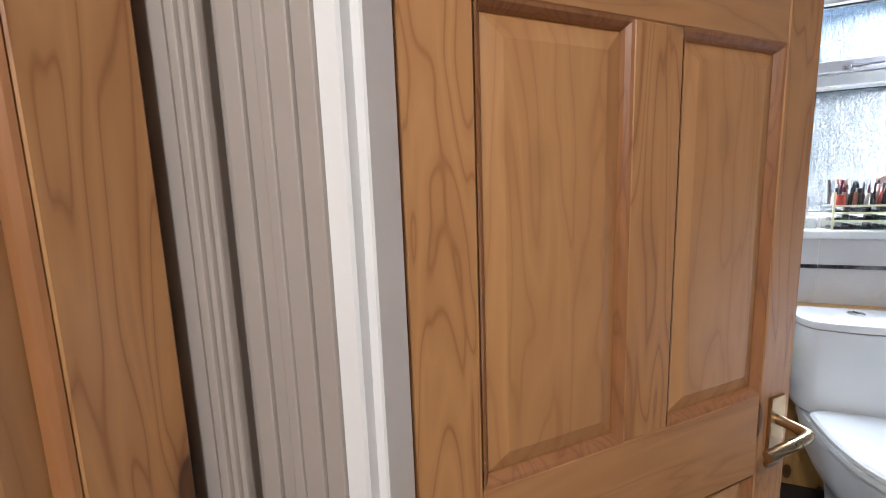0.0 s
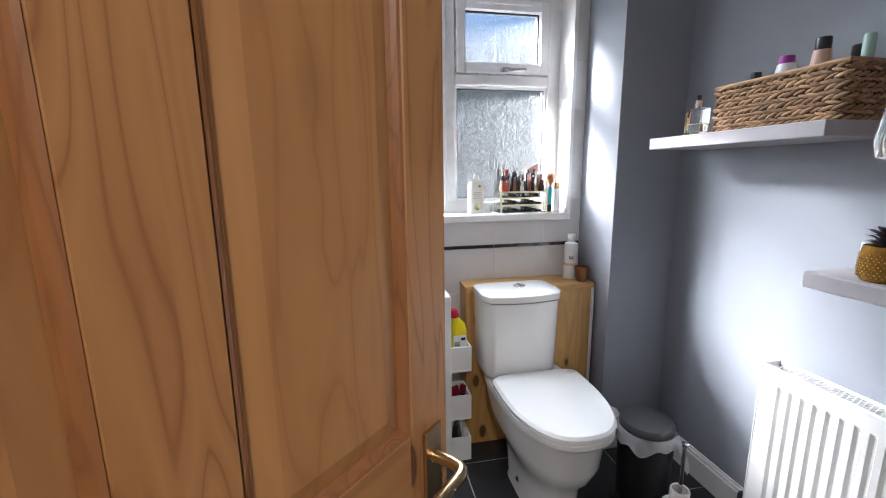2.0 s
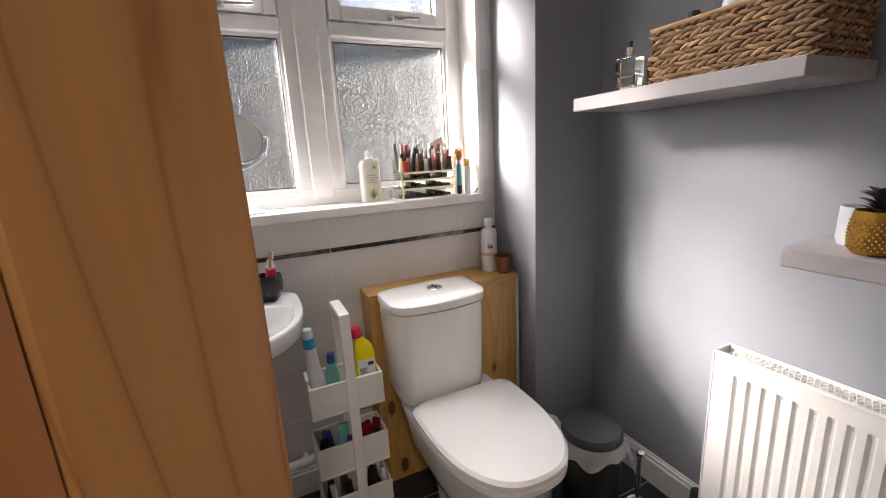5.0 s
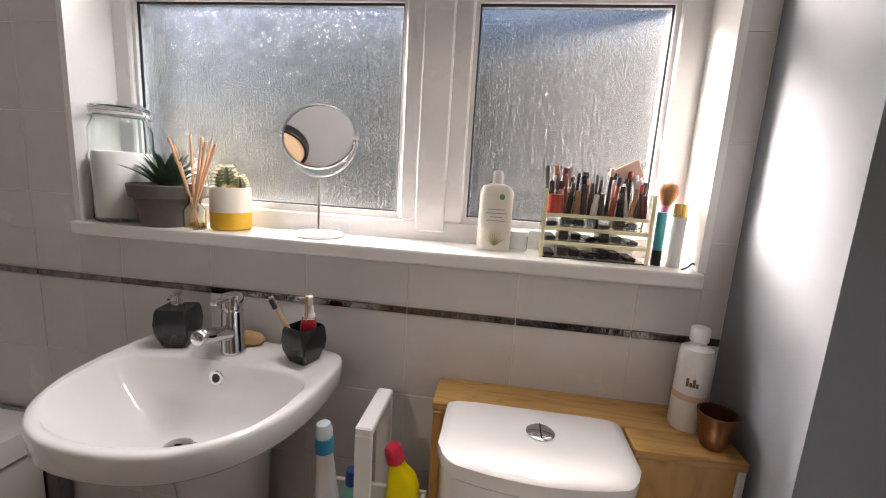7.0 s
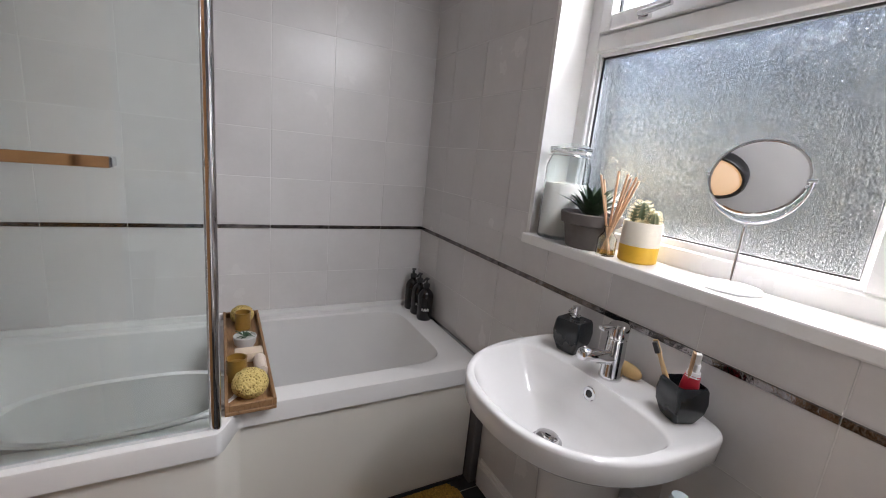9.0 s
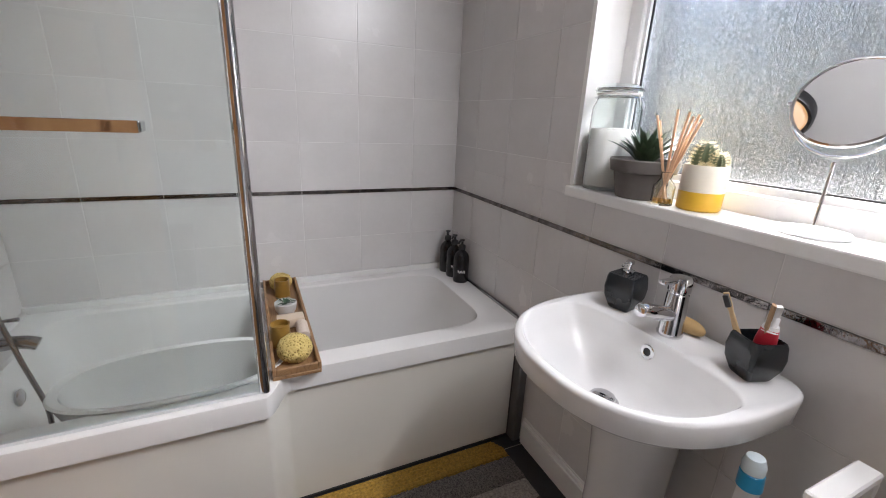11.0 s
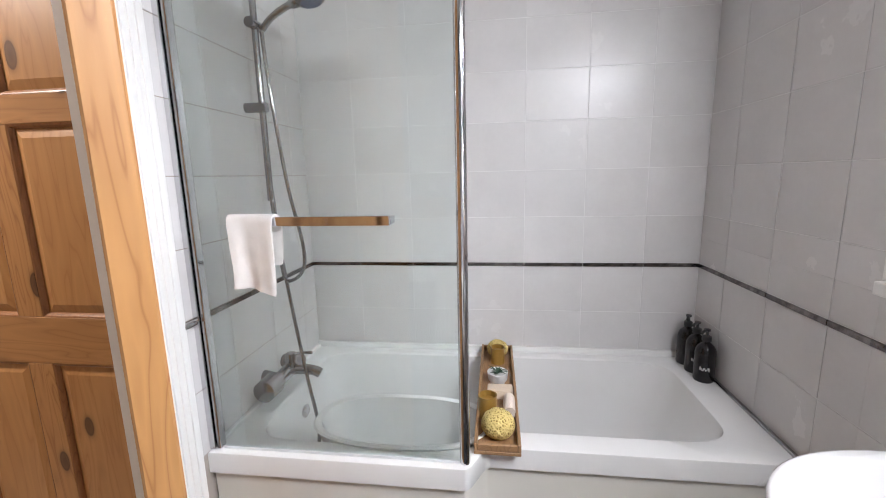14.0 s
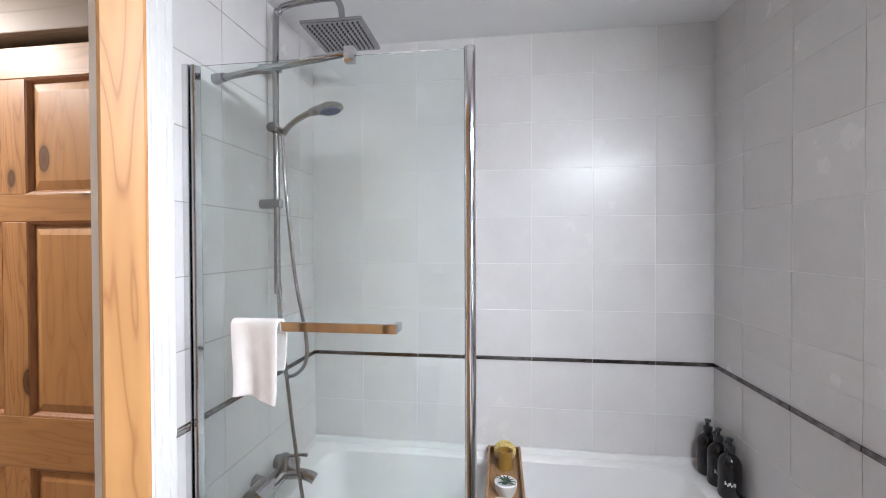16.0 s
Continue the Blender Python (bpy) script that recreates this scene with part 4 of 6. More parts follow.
# ---- shower ----
def build_shower():
    s = thing("shower_set", "chrome riser shower with square rain head and hand shower", "shower")
    x, y = 0.425, -1.640
    part("riser", bm_tube(smooth_path([(x, y, 1.235), (x, y, 1.6), (x, y, 2.17), (x, y + 0.012, 2.225), (x, y + 0.05, 2.25), (x, y + 0.20, 2.262), (x, y + 0.235, 2.24), (x, y + 0.245, 2.19), (x, y + 0.245, 2.14)], 8), 0.011, 14), M_STEEL, s, smooth=50)
    head = part("rain_head", bm_box(x - 0.105, x + 0.105, y + 0.140, y + 0.350, 2.122, 2.134, 0.003, 2), M_STEEL, s, "square chrome rain head")
    bm = bmesh.new()
    for i in range(11):
        for j in range(11):
            bm_box(x - 0.085 + i * 0.017 - 0.0025, x - 0.085 + i * 0.017 + 0.0025, y + 0.160 + j * 0.017 - 0.0025, y + 0.160 + j * 0.017 + 0.0025, 2.1185, 2.1225, bm=bm)
    part("nozzle_plate", bm, M_BLACK, head)
    part("head_joint", bm_lathe([(0.013, 2.134), (0.016, 2.140), (0.012, 2.152), (0.011, 2.16)], 16, (x, y + 0.245, 0)), M_CHROME, head, smooth=40)
    for z in (2.03, 1.553):
        part("wall_bracket", bm_tube([(x, SOUTH + 0.001, z), (x, y + 0.016, z)], 0.017, 16), M_STEEL, s, smooth=40)
    # glass stay from the end wall to the top of the screen
    stay = part("glass_stay", bm_tube([(0.665, SOUTH + 0.002, 1.902), (0.774, -1.262, 1.898), (0.781, -1.236, 1.898)], 0.0095, 14), M_STEEL, s, smooth=50)
    part("stay_flange", bm_tube([(0.664, SOUTH + 0.001, 1.902), (0.674, SOUTH + 0.040, 1.902)], [0.0155, 0.0135], 16), M_STEEL, stay, smooth=40)
    part("stay_clamp", bm_box(0.767, 0.793, -1.250, -1.222, 1.872, 1.912, 0.004, 2), M_CHROME, stay, smooth=40)
    hz = 1.815
    part("slider", bm_tube([(x + 0.035, y, hz), (x - 0.025, y, hz)], 0.017, 16), M_STEEL, s, smooth=40)
    hand = part("hand_shower", bm_tube(smooth_path([(x - 0.01, y + 0.02, hz - 0.015), (x - 0.012, y + 0.05, hz + 0.02), (x - 0.015, y + 0.11, hz + 0.055), (x - 0.018, y + 0.16, hz + 0.07)], 6), [0.010] * 9 + [0.011] * 5 + [0.016] * 4 + [0.020], 14), M_STEEL, s, smooth=50)
    sp = part("spray_face", bm_lathe([(0, 0.016), (0.030, 0.014), (0.047, 0.004), (0.048, -0.004), (0.040, -0.010), (0, -0.011)], 28), M_STEEL, hand, smooth=40)
    sp.matrix_basis = pose(x - 0.02, y + 0.19, hz + 0.072, 12)
    part("nozzle_disc", bm_lathe([(0.036, -0.0105), (0.034, -0.013), (0, -0.0135)], 24), surface("blue_grey_rubber", (0.12, 0.14, 0.22), 0.5), hand).matrix_basis = pose(x - 0.02, y + 0.19, hz + 0.072, 12)
    part("hose", bm_tube(smooth_path([(x - 0.008, y + 0.018, hz - 0.02), (x - 0.005, y + 0.03, 1.62), (x - 0.02, y + 0.055, 1.30), (x - 0.03, y + 0.09, 1.08), (x - 0.025, y + 0.09, 0.985), (x - 0.005, y + 0.06, 0.945), (x + 0.01, y + 0.03, 0.96), (x + 0.012, y + 0.022, 1.10), (x + 0.005, y + 0.01, 1.27)], 8), 0.0065, 10), M_STEEL, s, "flexible chrome hose", smooth=60)
    part("hose", bm_tube(smooth_path([(x, y + 0.002, 1.24), (x, y + 0.012, 1.10), (x + 0.0, y + 0.03, 0.95), (x + 0.01, y + 0.06, 0.75), (x + 0.03, y + 0.10, 0.55), (x + 0.06, y + 0.14, 0.40), (x + 0.09, y + 0.14, 0.30), (x + 0.10, y + 0.12, 0.24)], 8), 0.0065, 10), M_STEEL, s, "flexible chrome hose", smooth=60)
    # bath shower mixer on the end wall
    mix = part("mixer_body", bm_tube([(0.53, -1.632, 0.588), (0.33, -1.632, 0.588), (0.325, -1.632, 0.588)], [0.026, 0.026, 0.018], 20), M_STEEL, s, "chrome bath shower mixer", smooth=40)
    for xa, xb in ((0.600, 0.530),):
        part("control_knob", bm_tube([(xa + math.copysign(0.004, xa - xb), -1.632, 0.592), (xa, -1.632, 0.592), (xb, -1.632, 0.592), (xb - math.copysign(0.008, xa - xb), -1.632, 0.592)], [0.030, 0.038, 0.040, 0.028], 24), M_STEEL, mix, smooth=40)
    part("diverter", bm_lathe([(0.021, 0.600), (0.021, 0.650), (0.018, 0.656), (0, 0.657)], 20, (0.42, -1.622, 0)), M_STEEL, mix, smooth=40)
    part("control_lever", bm_tube([(0.42, -1.615, 0.652), (0.42, -1.565, 0.660), (0.42, -1.535, 0.661)], [0.0055, 0.005, 0.006], 10), M_STEEL, mix, smooth=40)
    part("bath_spout", bm_tube(smooth_path([(0.42, -1.625, 0.588), (0.42, -1.57, 0.592), (0.42, -1.53, 0.588), (0.42, -1.508, 0.578)], 4), 0.019, 16), M_STEEL, mix, smooth=45)
    for px in (0.48, 0.34):
        part("wall_flange", bm_tube([(px, SOUTH + 0.001, 0.585), (px, -1.64, 0.585)], [0.026, 0.016], 18), M_STEEL, mix, smooth=40)
    return s


build_shower()


def build_towel():
    t = thing("hand_towel", "white terry hand towel draped over the chrome rail", "towel")
    path = [(0.800, 1.07), (0.803, 1.12), (0.808, 1.17), (0.814, 1.207), (0.822, 1.2205), (0.832, 1.2205), (0.840, 1.208), (0.843, 1.17), (0.846, 1.12), (0.849, 1.08), (0.851, 1.045), (0.852, 1.03)]
    dense = smooth_path([(a, 0, b) for a, b in path], 4)
    bm = bmesh.new()
    ny = 26
    rows = []
    for k, p in enumerate(dense):
        f = k / (len(dense) - 1)
        row = []
        for j in range(ny + 1):
            v = j / ny
            y = -1.530 + 0.006 * math.sin(9 * f) + 0.010 * f + (0.120 + 0.006 * math.sin(5 * f)) * v
            drop = max(0, f - 0.42)
            fold = 0.020 * drop * math.sin(v * 6.5 + 0.9 + 1.5 * f) + 0.006 * drop * math.sin(v * 14 + 2 - 2 * f)
            n = 0.0012 * noise.noise((y * 120, p.z * 120, 0))
            zz = p.z - (0.03 * v * v * drop if f > 0.5 else -0.05 * v * (0.3 - f) if f < 0.3 else 0)
            row.append(bm.verts.new((p.x + fold + n, y, zz)))
        rows.append(row)
    for a, b in zip(rows, rows[1:]):
        for j in range(ny):
            bm.faces.new((a[j], a[j + 1], b[j + 1], b[j]))
    bmesh.ops.recalc_face_normals(bm, faces=bm.faces[:])
    ret = bmesh.ops.solidify(bm, geom=bm.faces[:], thickness=0.006)
    part("cloth", bm, surface("white_terry", (0.80, 0.77, 0.74), 0.95, vary=0.05, scale=30, fine=700, relief=0.9), t, smooth=60)
    return t


build_towel()


def build_baby_tub():
    t = thing("baby_bath", "white oval plastic baby bath standing inside the bath", "baby bath")
    def oval(w, l, z, cy=-1.150):
        cx = 0.600 if z > 0.45 else 0.568
        w, l = w * 0.90, l * 1.10
        return [(cx + w / 2 * (abs(math.cos(a)) ** 0.8) * (1 if math.cos(a) > 0 else -1), cy + l / 2 * (abs(math.sin(a)) ** 0.8) * (1 if math.sin(a) > 0 else -1), z) for a in [2 * math.pi * i / 56 for i in range(56)]]
    rings = [oval(0.20, 0.36, 0.126), oval(0.24, 0.44, 0.20), oval(0.285, 0.49, 0.40), oval(0.325, 0.525, 0.513), oval(0.335, 0.535, 0.519), oval(0.325, 0.525, 0.525), oval(0.295, 0.485, 0.521), oval(0.27, 0.455, 0.40), oval(0.22, 0.40, 0.22), oval(0.16, 0.32, 0.16)]
    part("shell", bm_loft(rings), M_ACRYL, t, smooth=40)
    part("drain_mark", bm_lathe([(0.008, 0), (0.009, 0.002), (0, 0.003)], 14), M_RUBBER, t).matrix_basis = pose(0.568, -1.409, 0.38, 82)
    return t


build_baby_tub()


# ---- bath tray with bathing things ----
def build_bath_tray():
    t = thing("bath_tray", "slim wooden bath tray laid across the bath", "bath tray")
    wood = pine("teak_tray", (0.36, 0.20, 0.09), (0.16, 0.08, 0.03), "x", knots=False, rough=0.5)
    x0, x1, y0, y1, z = 0.025, 0.742, -0.908, -0.772, 0.5105
    part("base", bm_box(x0, x1, y0, y1, z, z + 0.012, 0.002, 1), wood, t)
    for y in (y0, y1 - 0.010):
        part("side_rail", bm_box(x0, x1, y, y + 0.010, z + 0.012, z + 0.036, 0.002, 1), wood, t)
    for x in (x0, x1 - 0.012):
        part("end_rail", bm_box(x, x + 0.012, y0 + 0.010, y1 - 0.010, z + 0.012, z + 0.034, 0.002, 1), wood, t)
    return t


build_bath_tray()
TRAY = 0.523


def sponge_skin():
    """Straw yellow with small dark pores."""
    m, nt, p = shader("sponge_skin")
    v = nt.nodes.new("ShaderNodeTexVoronoi")
    v.inputs["Scale"].default_value = 150.0
    nt.links.new(coords(nt, (1, 1, 1)), v.inputs["Vector"])
    pores = ramp(nt, v.outputs["Distance"], [(0.0, (0.13, 0.08, 0.015)), (0.24, (0.24, 0.16, 0.035)), (0.34, (0.62, 0.46, 0.15)), (1.0, (0.74, 0.58, 0.24))])
    nt.links.new(pores, p.inputs["Base Color"])
    p.inputs["Roughness"].default_value = 0.9
    bump(nt, p, v.outputs["Distance"], 0.8, 0.003)
    return m


M_PORES = sponge_skin()


def build_sponge(x, y, z, r, label):
    bm = bmesh.new()
    bmesh.ops.create_icosphere(bm, subdivisions=5, radius=r)
    for v in bm.verts:
        d = v.co.normalized()
        k = 1 + 0.05 * noise.noise(d * 3 + Vector((x, y, 0)))
        cell = noise.noise(d * 16)
        k -= 0.10 * max(0, cell - 0.25)
        v.co = Vector((d.x * 1.05, d.y * 1.0, d.z * 0.80)) * r * k
        v.co.z = max(v.co.z, -r * 0.66)
    ob = part("sponge", bm, M_PORES, smooth=60)
    ob.matrix_basis = pose(x, y, z + r * 0.66)
    return tagged(ob, label, "sponge", group="sponges on the bath tray")


build_sponge(0.655, -0.838, TRAY, 0.052, "round yellow natural sponge on the bath tray")
build_sponge(0.085, -0.838, TRAY, 0.046, "round yellow natural sponge at the tray's wall end")
M_AMBER = glossy_clear("amber_glass", (0.75, 0.42, 0.08), 0.08)
M_WAX = surface("amber_ribbed_wax", (0.30, 0.17, 0.035), 0.3, vary=0.15)


def build_candle(x, y, z, r, h):
    c = thing("candle_jar", "small amber ribbed glass candle jar on the tray", "candle", pose(x, y, z), group="amber candle jars")
    prof = [(0, 0), (r * 0.9, 0.0)]
    for k in range(8):
        prof += [(r, h * (k + 0.2) / 8), (r * 0.965, h * (k + 0.7) / 8)]
    prof += [(r, h), (r * 0.90, h), (r * 0.88, h * 0.75), (0, h * 0.74)]
    part("jar", bm_lathe(prof, 28), M_WAX, c, smooth=40)
    return c


build_candle(0.560, -0.872, TRAY, 0.031, 0.075)
build_candle(0.160, -0.838, TRAY, 0.030, 0.070)


def build_leaf(bm, base, tip, width, lift=0.3, fold=0.15):
    """A pointed leaf blade with a keel."""
    b, t = Vector(base), Vector(tip)
    d = t - b
    side = d.cross(Vector((0, 0, 1)))
    side = side.normalized() if side.length > 1e-6 else Vector((1, 0, 0))
    nrm = side.cross(d).normalized()
    prev = None
    for k in range(6):
        f = k / 5
        c = b + d * f + nrm * (lift * d.length * math.sin(math.pi * f) * 0.4)
        w = width * (math.sin(math.pi * min(0.98, 0.25 + 0.75 * f)) ** 0.8 if f < 1 else 0.02)
        row = [bm.verts.new(c - side * w / 2), bm.verts.new(c - nrm * w * fold), bm.verts.new(c + side * w / 2), bm.verts.new(c + nrm * w * 0.12)]
        if prev:
            for i in range(4):
                bm.faces.new((prev[i], prev[(i + 1) % 4], row[(i + 1) % 4], row[i]))
        prev = row
    bm.faces.new(prev)


M_LEAF = surface("dark_green_leaf", (0.03, 0.065, 0.035), 0.4, vary=0.4, scale=40, relief=0.1)


def build_tray_pot():
    p = thing("plant_pot", "tiny succulent in a round white pot on the tray", "potted plant", pose(0.335, -0.838, TRAY))
    part("pot", bm_lathe([(0, 0), (0.026, 0), (0.036, 0.018), (0.040, 0.045), (0.037, 0.047), (0.033, 0.040), (0, 0.038)], 32), surface("white_stone", (0.72, 0.71, 0.69), 0.5), p, smooth=40)
    bm = bmesh.new()
    for i in range(14):
        a, l = i * 2.4, 0.012 + 0.016 * (i % 4) / 3
        build_leaf(bm, (0, 0, 0.040), (l * 1.5 * math.cos(a), l * 1.5 * math.sin(a), 0.044 + 0.02 * ((i * 7) % 5) / 5), 0.009)
    part("leaves", bm, M_LEAF, p)
    return p


build_tray_pot()


def build_soap_cloth():
    c = thing("face_cloths", "pale peach wooden soap block and rolled white cloth", "face cloth", pose(0.53, -0.80, TRAY))
    bm = bm_tube([(-0.05, 0, 0.021), (0.045, 0, 0.021)], 0.020, 16)
    part("rolled_cloth", bm, surface("peach_cotton", (0.78, 0.66, 0.56), 0.9, fine=500, relief=0.7), c, smooth=50)
    part("soap_block", bm_box(-0.125, -0.07, -0.075, 0.015, 0.0, 0.034, 0.006, 2), surface("cream_soap", (0.74, 0.60, 0.46), 0.45), c, smooth=40)
    return c


build_soap_cloth()


# ---- pump bottles in the bath corner ----
M_BOTTLE = surface("near_black_plastic", (0.012, 0.010, 0.011), 0.16, vary=0.2)
M_INK = surface("white_print", (0.75, 0.75, 0.73), 0.5)


def pump_bottle(m, r, h, body, label, group=""):
    b = thing("pump_bottle", label, "bottle", m, group)
    part("bottle", bm_lathe([(0, 0), (r * 0.94, 0), (r, 0.005), (r, h * 0.54), (r * 0.96, h * 0.60), (r * 0.80, h * 0.67), (r * 0.50, h * 0.725), (r * 0.36, h * 0.745), (r * 0.36, h * 0.78)], 28), body, b, smooth=40)
    pump = part("pump", bm_lathe([(r * 0.44, h * 0.775), (r * 0.44, h * 0.86), (r * 0.36, h * 0.875), (r * 0.16, h * 0.885), (r * 0.14, h * 0.965), (r * 0.3, h * 0.97), (r * 0.3, h), (0, h)], 18), M_BLACK, b, smooth=40)
    part("pump_nozzle", bm_tube([(0, 0, h * 0.985), (0, -r * 0.9, h * 0.985), (0, -r * 1.15, h * 0.96)], r * 0.15, 8), M_BLACK, pump, smooth=40)
    return b


for px, py, turn, hh in ((0.068, -0.052, 60, 0.208), (0.142, -0.050, 45, 0.206), (0.219, -0.050, 40, 0.204)):
    pb = pump_bottle(pose(px, py, 0.5105, 0, 0, turn), 0.0365, hh, M_BOTTLE, "black pump bottle with white script on the bath rim", "black bottles in the bath corner")
    bm = bmesh.new()
    for k in range(9):
        a = -1.5 + k * 0.10
        rr = 0.0370
        bm_box(rr * math.cos(a) - 0.0016, rr * math.cos(a) + 0.0016, rr * math.sin(a) - 0.0012, rr * math.sin(a) + 0.0012, 0.052 + 0.004 * math.sin(k * 2.1), 0.059 + 0.005 * math.cos(k * 1.7), bm=bm)
    part("script_label", bm, M_INK, pb, "illegible white script")


# ---- on the window sill ----
SILL = 1.0625
M_CREAMW = surface("white_bath_salts", (0.80, 0.77, 0.74), 0.8, vary=0.05, fine=260, relief=0.4)


def build_jar():
    j = thing("clip_jar", "clip-top glass jar half full of white bath salts", "jar", pose(0.908, 0.060, SILL) @ Matrix.Scale(1.22, 4))
    r, h = 0.056, 0.245
    body = [(0, 0), (r * 0.95, 0), (r, 0.006), (r, h * 0.76), (r * 0.82, h * 0.86), (r * 0.80, h * 0.88)]
    part("jar", bm_lathe(body + [(r * 0.78, h * 0.88), (r * 0.78, h * 0.86), (r * 0.96, h * 0.755), (r * 0.96, 0.008), (0, 0.008)], 36), M_GLASS, j, "clear glass", smooth=40).visible_shadow = False
    part("salts", bm_lathe([(0, 0.009), (r * 0.94, 0.009), (r * 0.945, 0.135), (r * 0.90, 0.142), (0, 0.146)], 36), M_CREAMW, j, "white bath salts", smooth=40)
    part("lid", bm_lathe([(r * 0.84, h * 0.90), (r * 0.92, h * 0.905), (r * 0.92, h * 0.945), (r * 0.7, h * 0.98), (0, h)], 36), M_GLASS, j, "clear glass lid", smooth=40).visible_shadow = False
    part("rubber_ring", bm_lathe([(r * 0.78, h * 0.885), (r * 0.90, h * 0.885), (r * 0.90, h * 0.90), (r * 0.78, h * 0.90)], 36), M_WHITEP, j)
    for z in (0.86, 0.925):
        bm = bm_tube([(r * 0.94 * math.cos(a), r * 0.94 * math.sin(a), h * z) for a in [2 * math.pi * i / 36 for i in range(36)]], 0.0016, 6, closed=True)
        part("wire_bail", bm, M_CHROME, j)
    part("clasp", bm_tube(smooth_path([(r * 0.9, -0.012, h * 0.925), (r * 1.15, -0.008, h * 0.89), (r * 1.1, 0.006, h * 0.80), (r * 0.95, 0.012, h * 0.86)], 5), 0.0018, 6), M_CHROME, j)
    return j


build_jar()


def build_succulent():
    p = thing("succulent", "spiky dark green succulent in a grey clay pot", "potted plant", pose(1.052, 0.038, SILL) @ Matrix.Scale(1.12, 4))
    clay = surface("grey_clay", (0.13, 0.115, 0.105), 0.8, vary=0.15, scale=25, relief=0.35)
    part("pot", bm_lathe([(0, 0), (0.052, 0), (0.054, 0.004), (0.065, 0.060), (0.073, 0.062), (0.077, 0.088), (0.075, 0.091), (0.068, 0.090), (0.064, 0.075), (0, 0.074)], 40), clay, p, "grey clay pot with a raised rim", smooth=35)
    part("soil", bm_lathe([(0, 0.080), (0.066, 0.076)], 24), surface("dark_soil", (0.03, 0.022, 0.016), 0.95, relief=0.8), p)
    bm = bmesh.new()
    for i in range(46):
        a = i * 2.399
        up = 0.25 + 0.75 * (1 - i / 46)
        l = 0.080 + 0.026 * ((i * 37) % 11) / 11
        tip = (l * math.cos(a) * (1.15 - up * 0.75), l * math.sin(a) * (1.15 - up * 0.75), 0.078 + l * (0.30 + up * 0.62))
        build_leaf(bm, (0.010 * math.cos(a), 0.010 * math.sin(a), 0.076), tip, 0.017, 0.25)
    part("leaves", bm, surface("haworthia_leaf", (0.050, 0.090, 0.050), 0.45, vary=0.5, scale=60, fine=200, relief=0.3), p, "pointed dark green leaves", smooth=50)
    return p


build_succulent()


def build_diffuser():
    d = thing("reed_diffuser", "small clear reed diffuser bottle with wooden sticks", "reed diffuser", pose(1.145, 0.010, SILL) @ Matrix.Scale(1.22, 4))
    part("bottle", bm_lathe([(0, 0), (0.020, 0), (0.021, 0.003), (0.021, 0.038), (0.010, 0.052), (0.010, 0.064), (0.012, 0.066), (0.008, 0.066), (0.008, 0.052), (0.018, 0.038), (0.018, 0.004), (0, 0.004)], 28), M_GLASS, d, "clear glass", smooth=40).visible_shadow = False
    part("oil", bm_lathe([(0, 0.0045), (0.0175, 0.0045), (0.0175, 0.014), (0, 0.014)], 24), glossy_clear("amber_oil", (0.95, 0.72, 0.2)), d, "amber oil")
    reed = surface("reed_stick", (0.72, 0.45, 0.27), 0.8)
    for i, (dx, dy) in enumerate(((-0.055, 0.02), (-0.035, -0.015), (-0.012, 0.012), (0.022, 0.0), (0.030, 0.018), (0.038, -0.01), (0.046, 0.006))):
        part("reed", bm_tube([(-dx * 0.25, -dy * 0.25, 0.006), (dx, dy, 0.190 - abs(dx) * 0.5)], 0.0025, 7), reed, d)
    return d


build_diffuser()


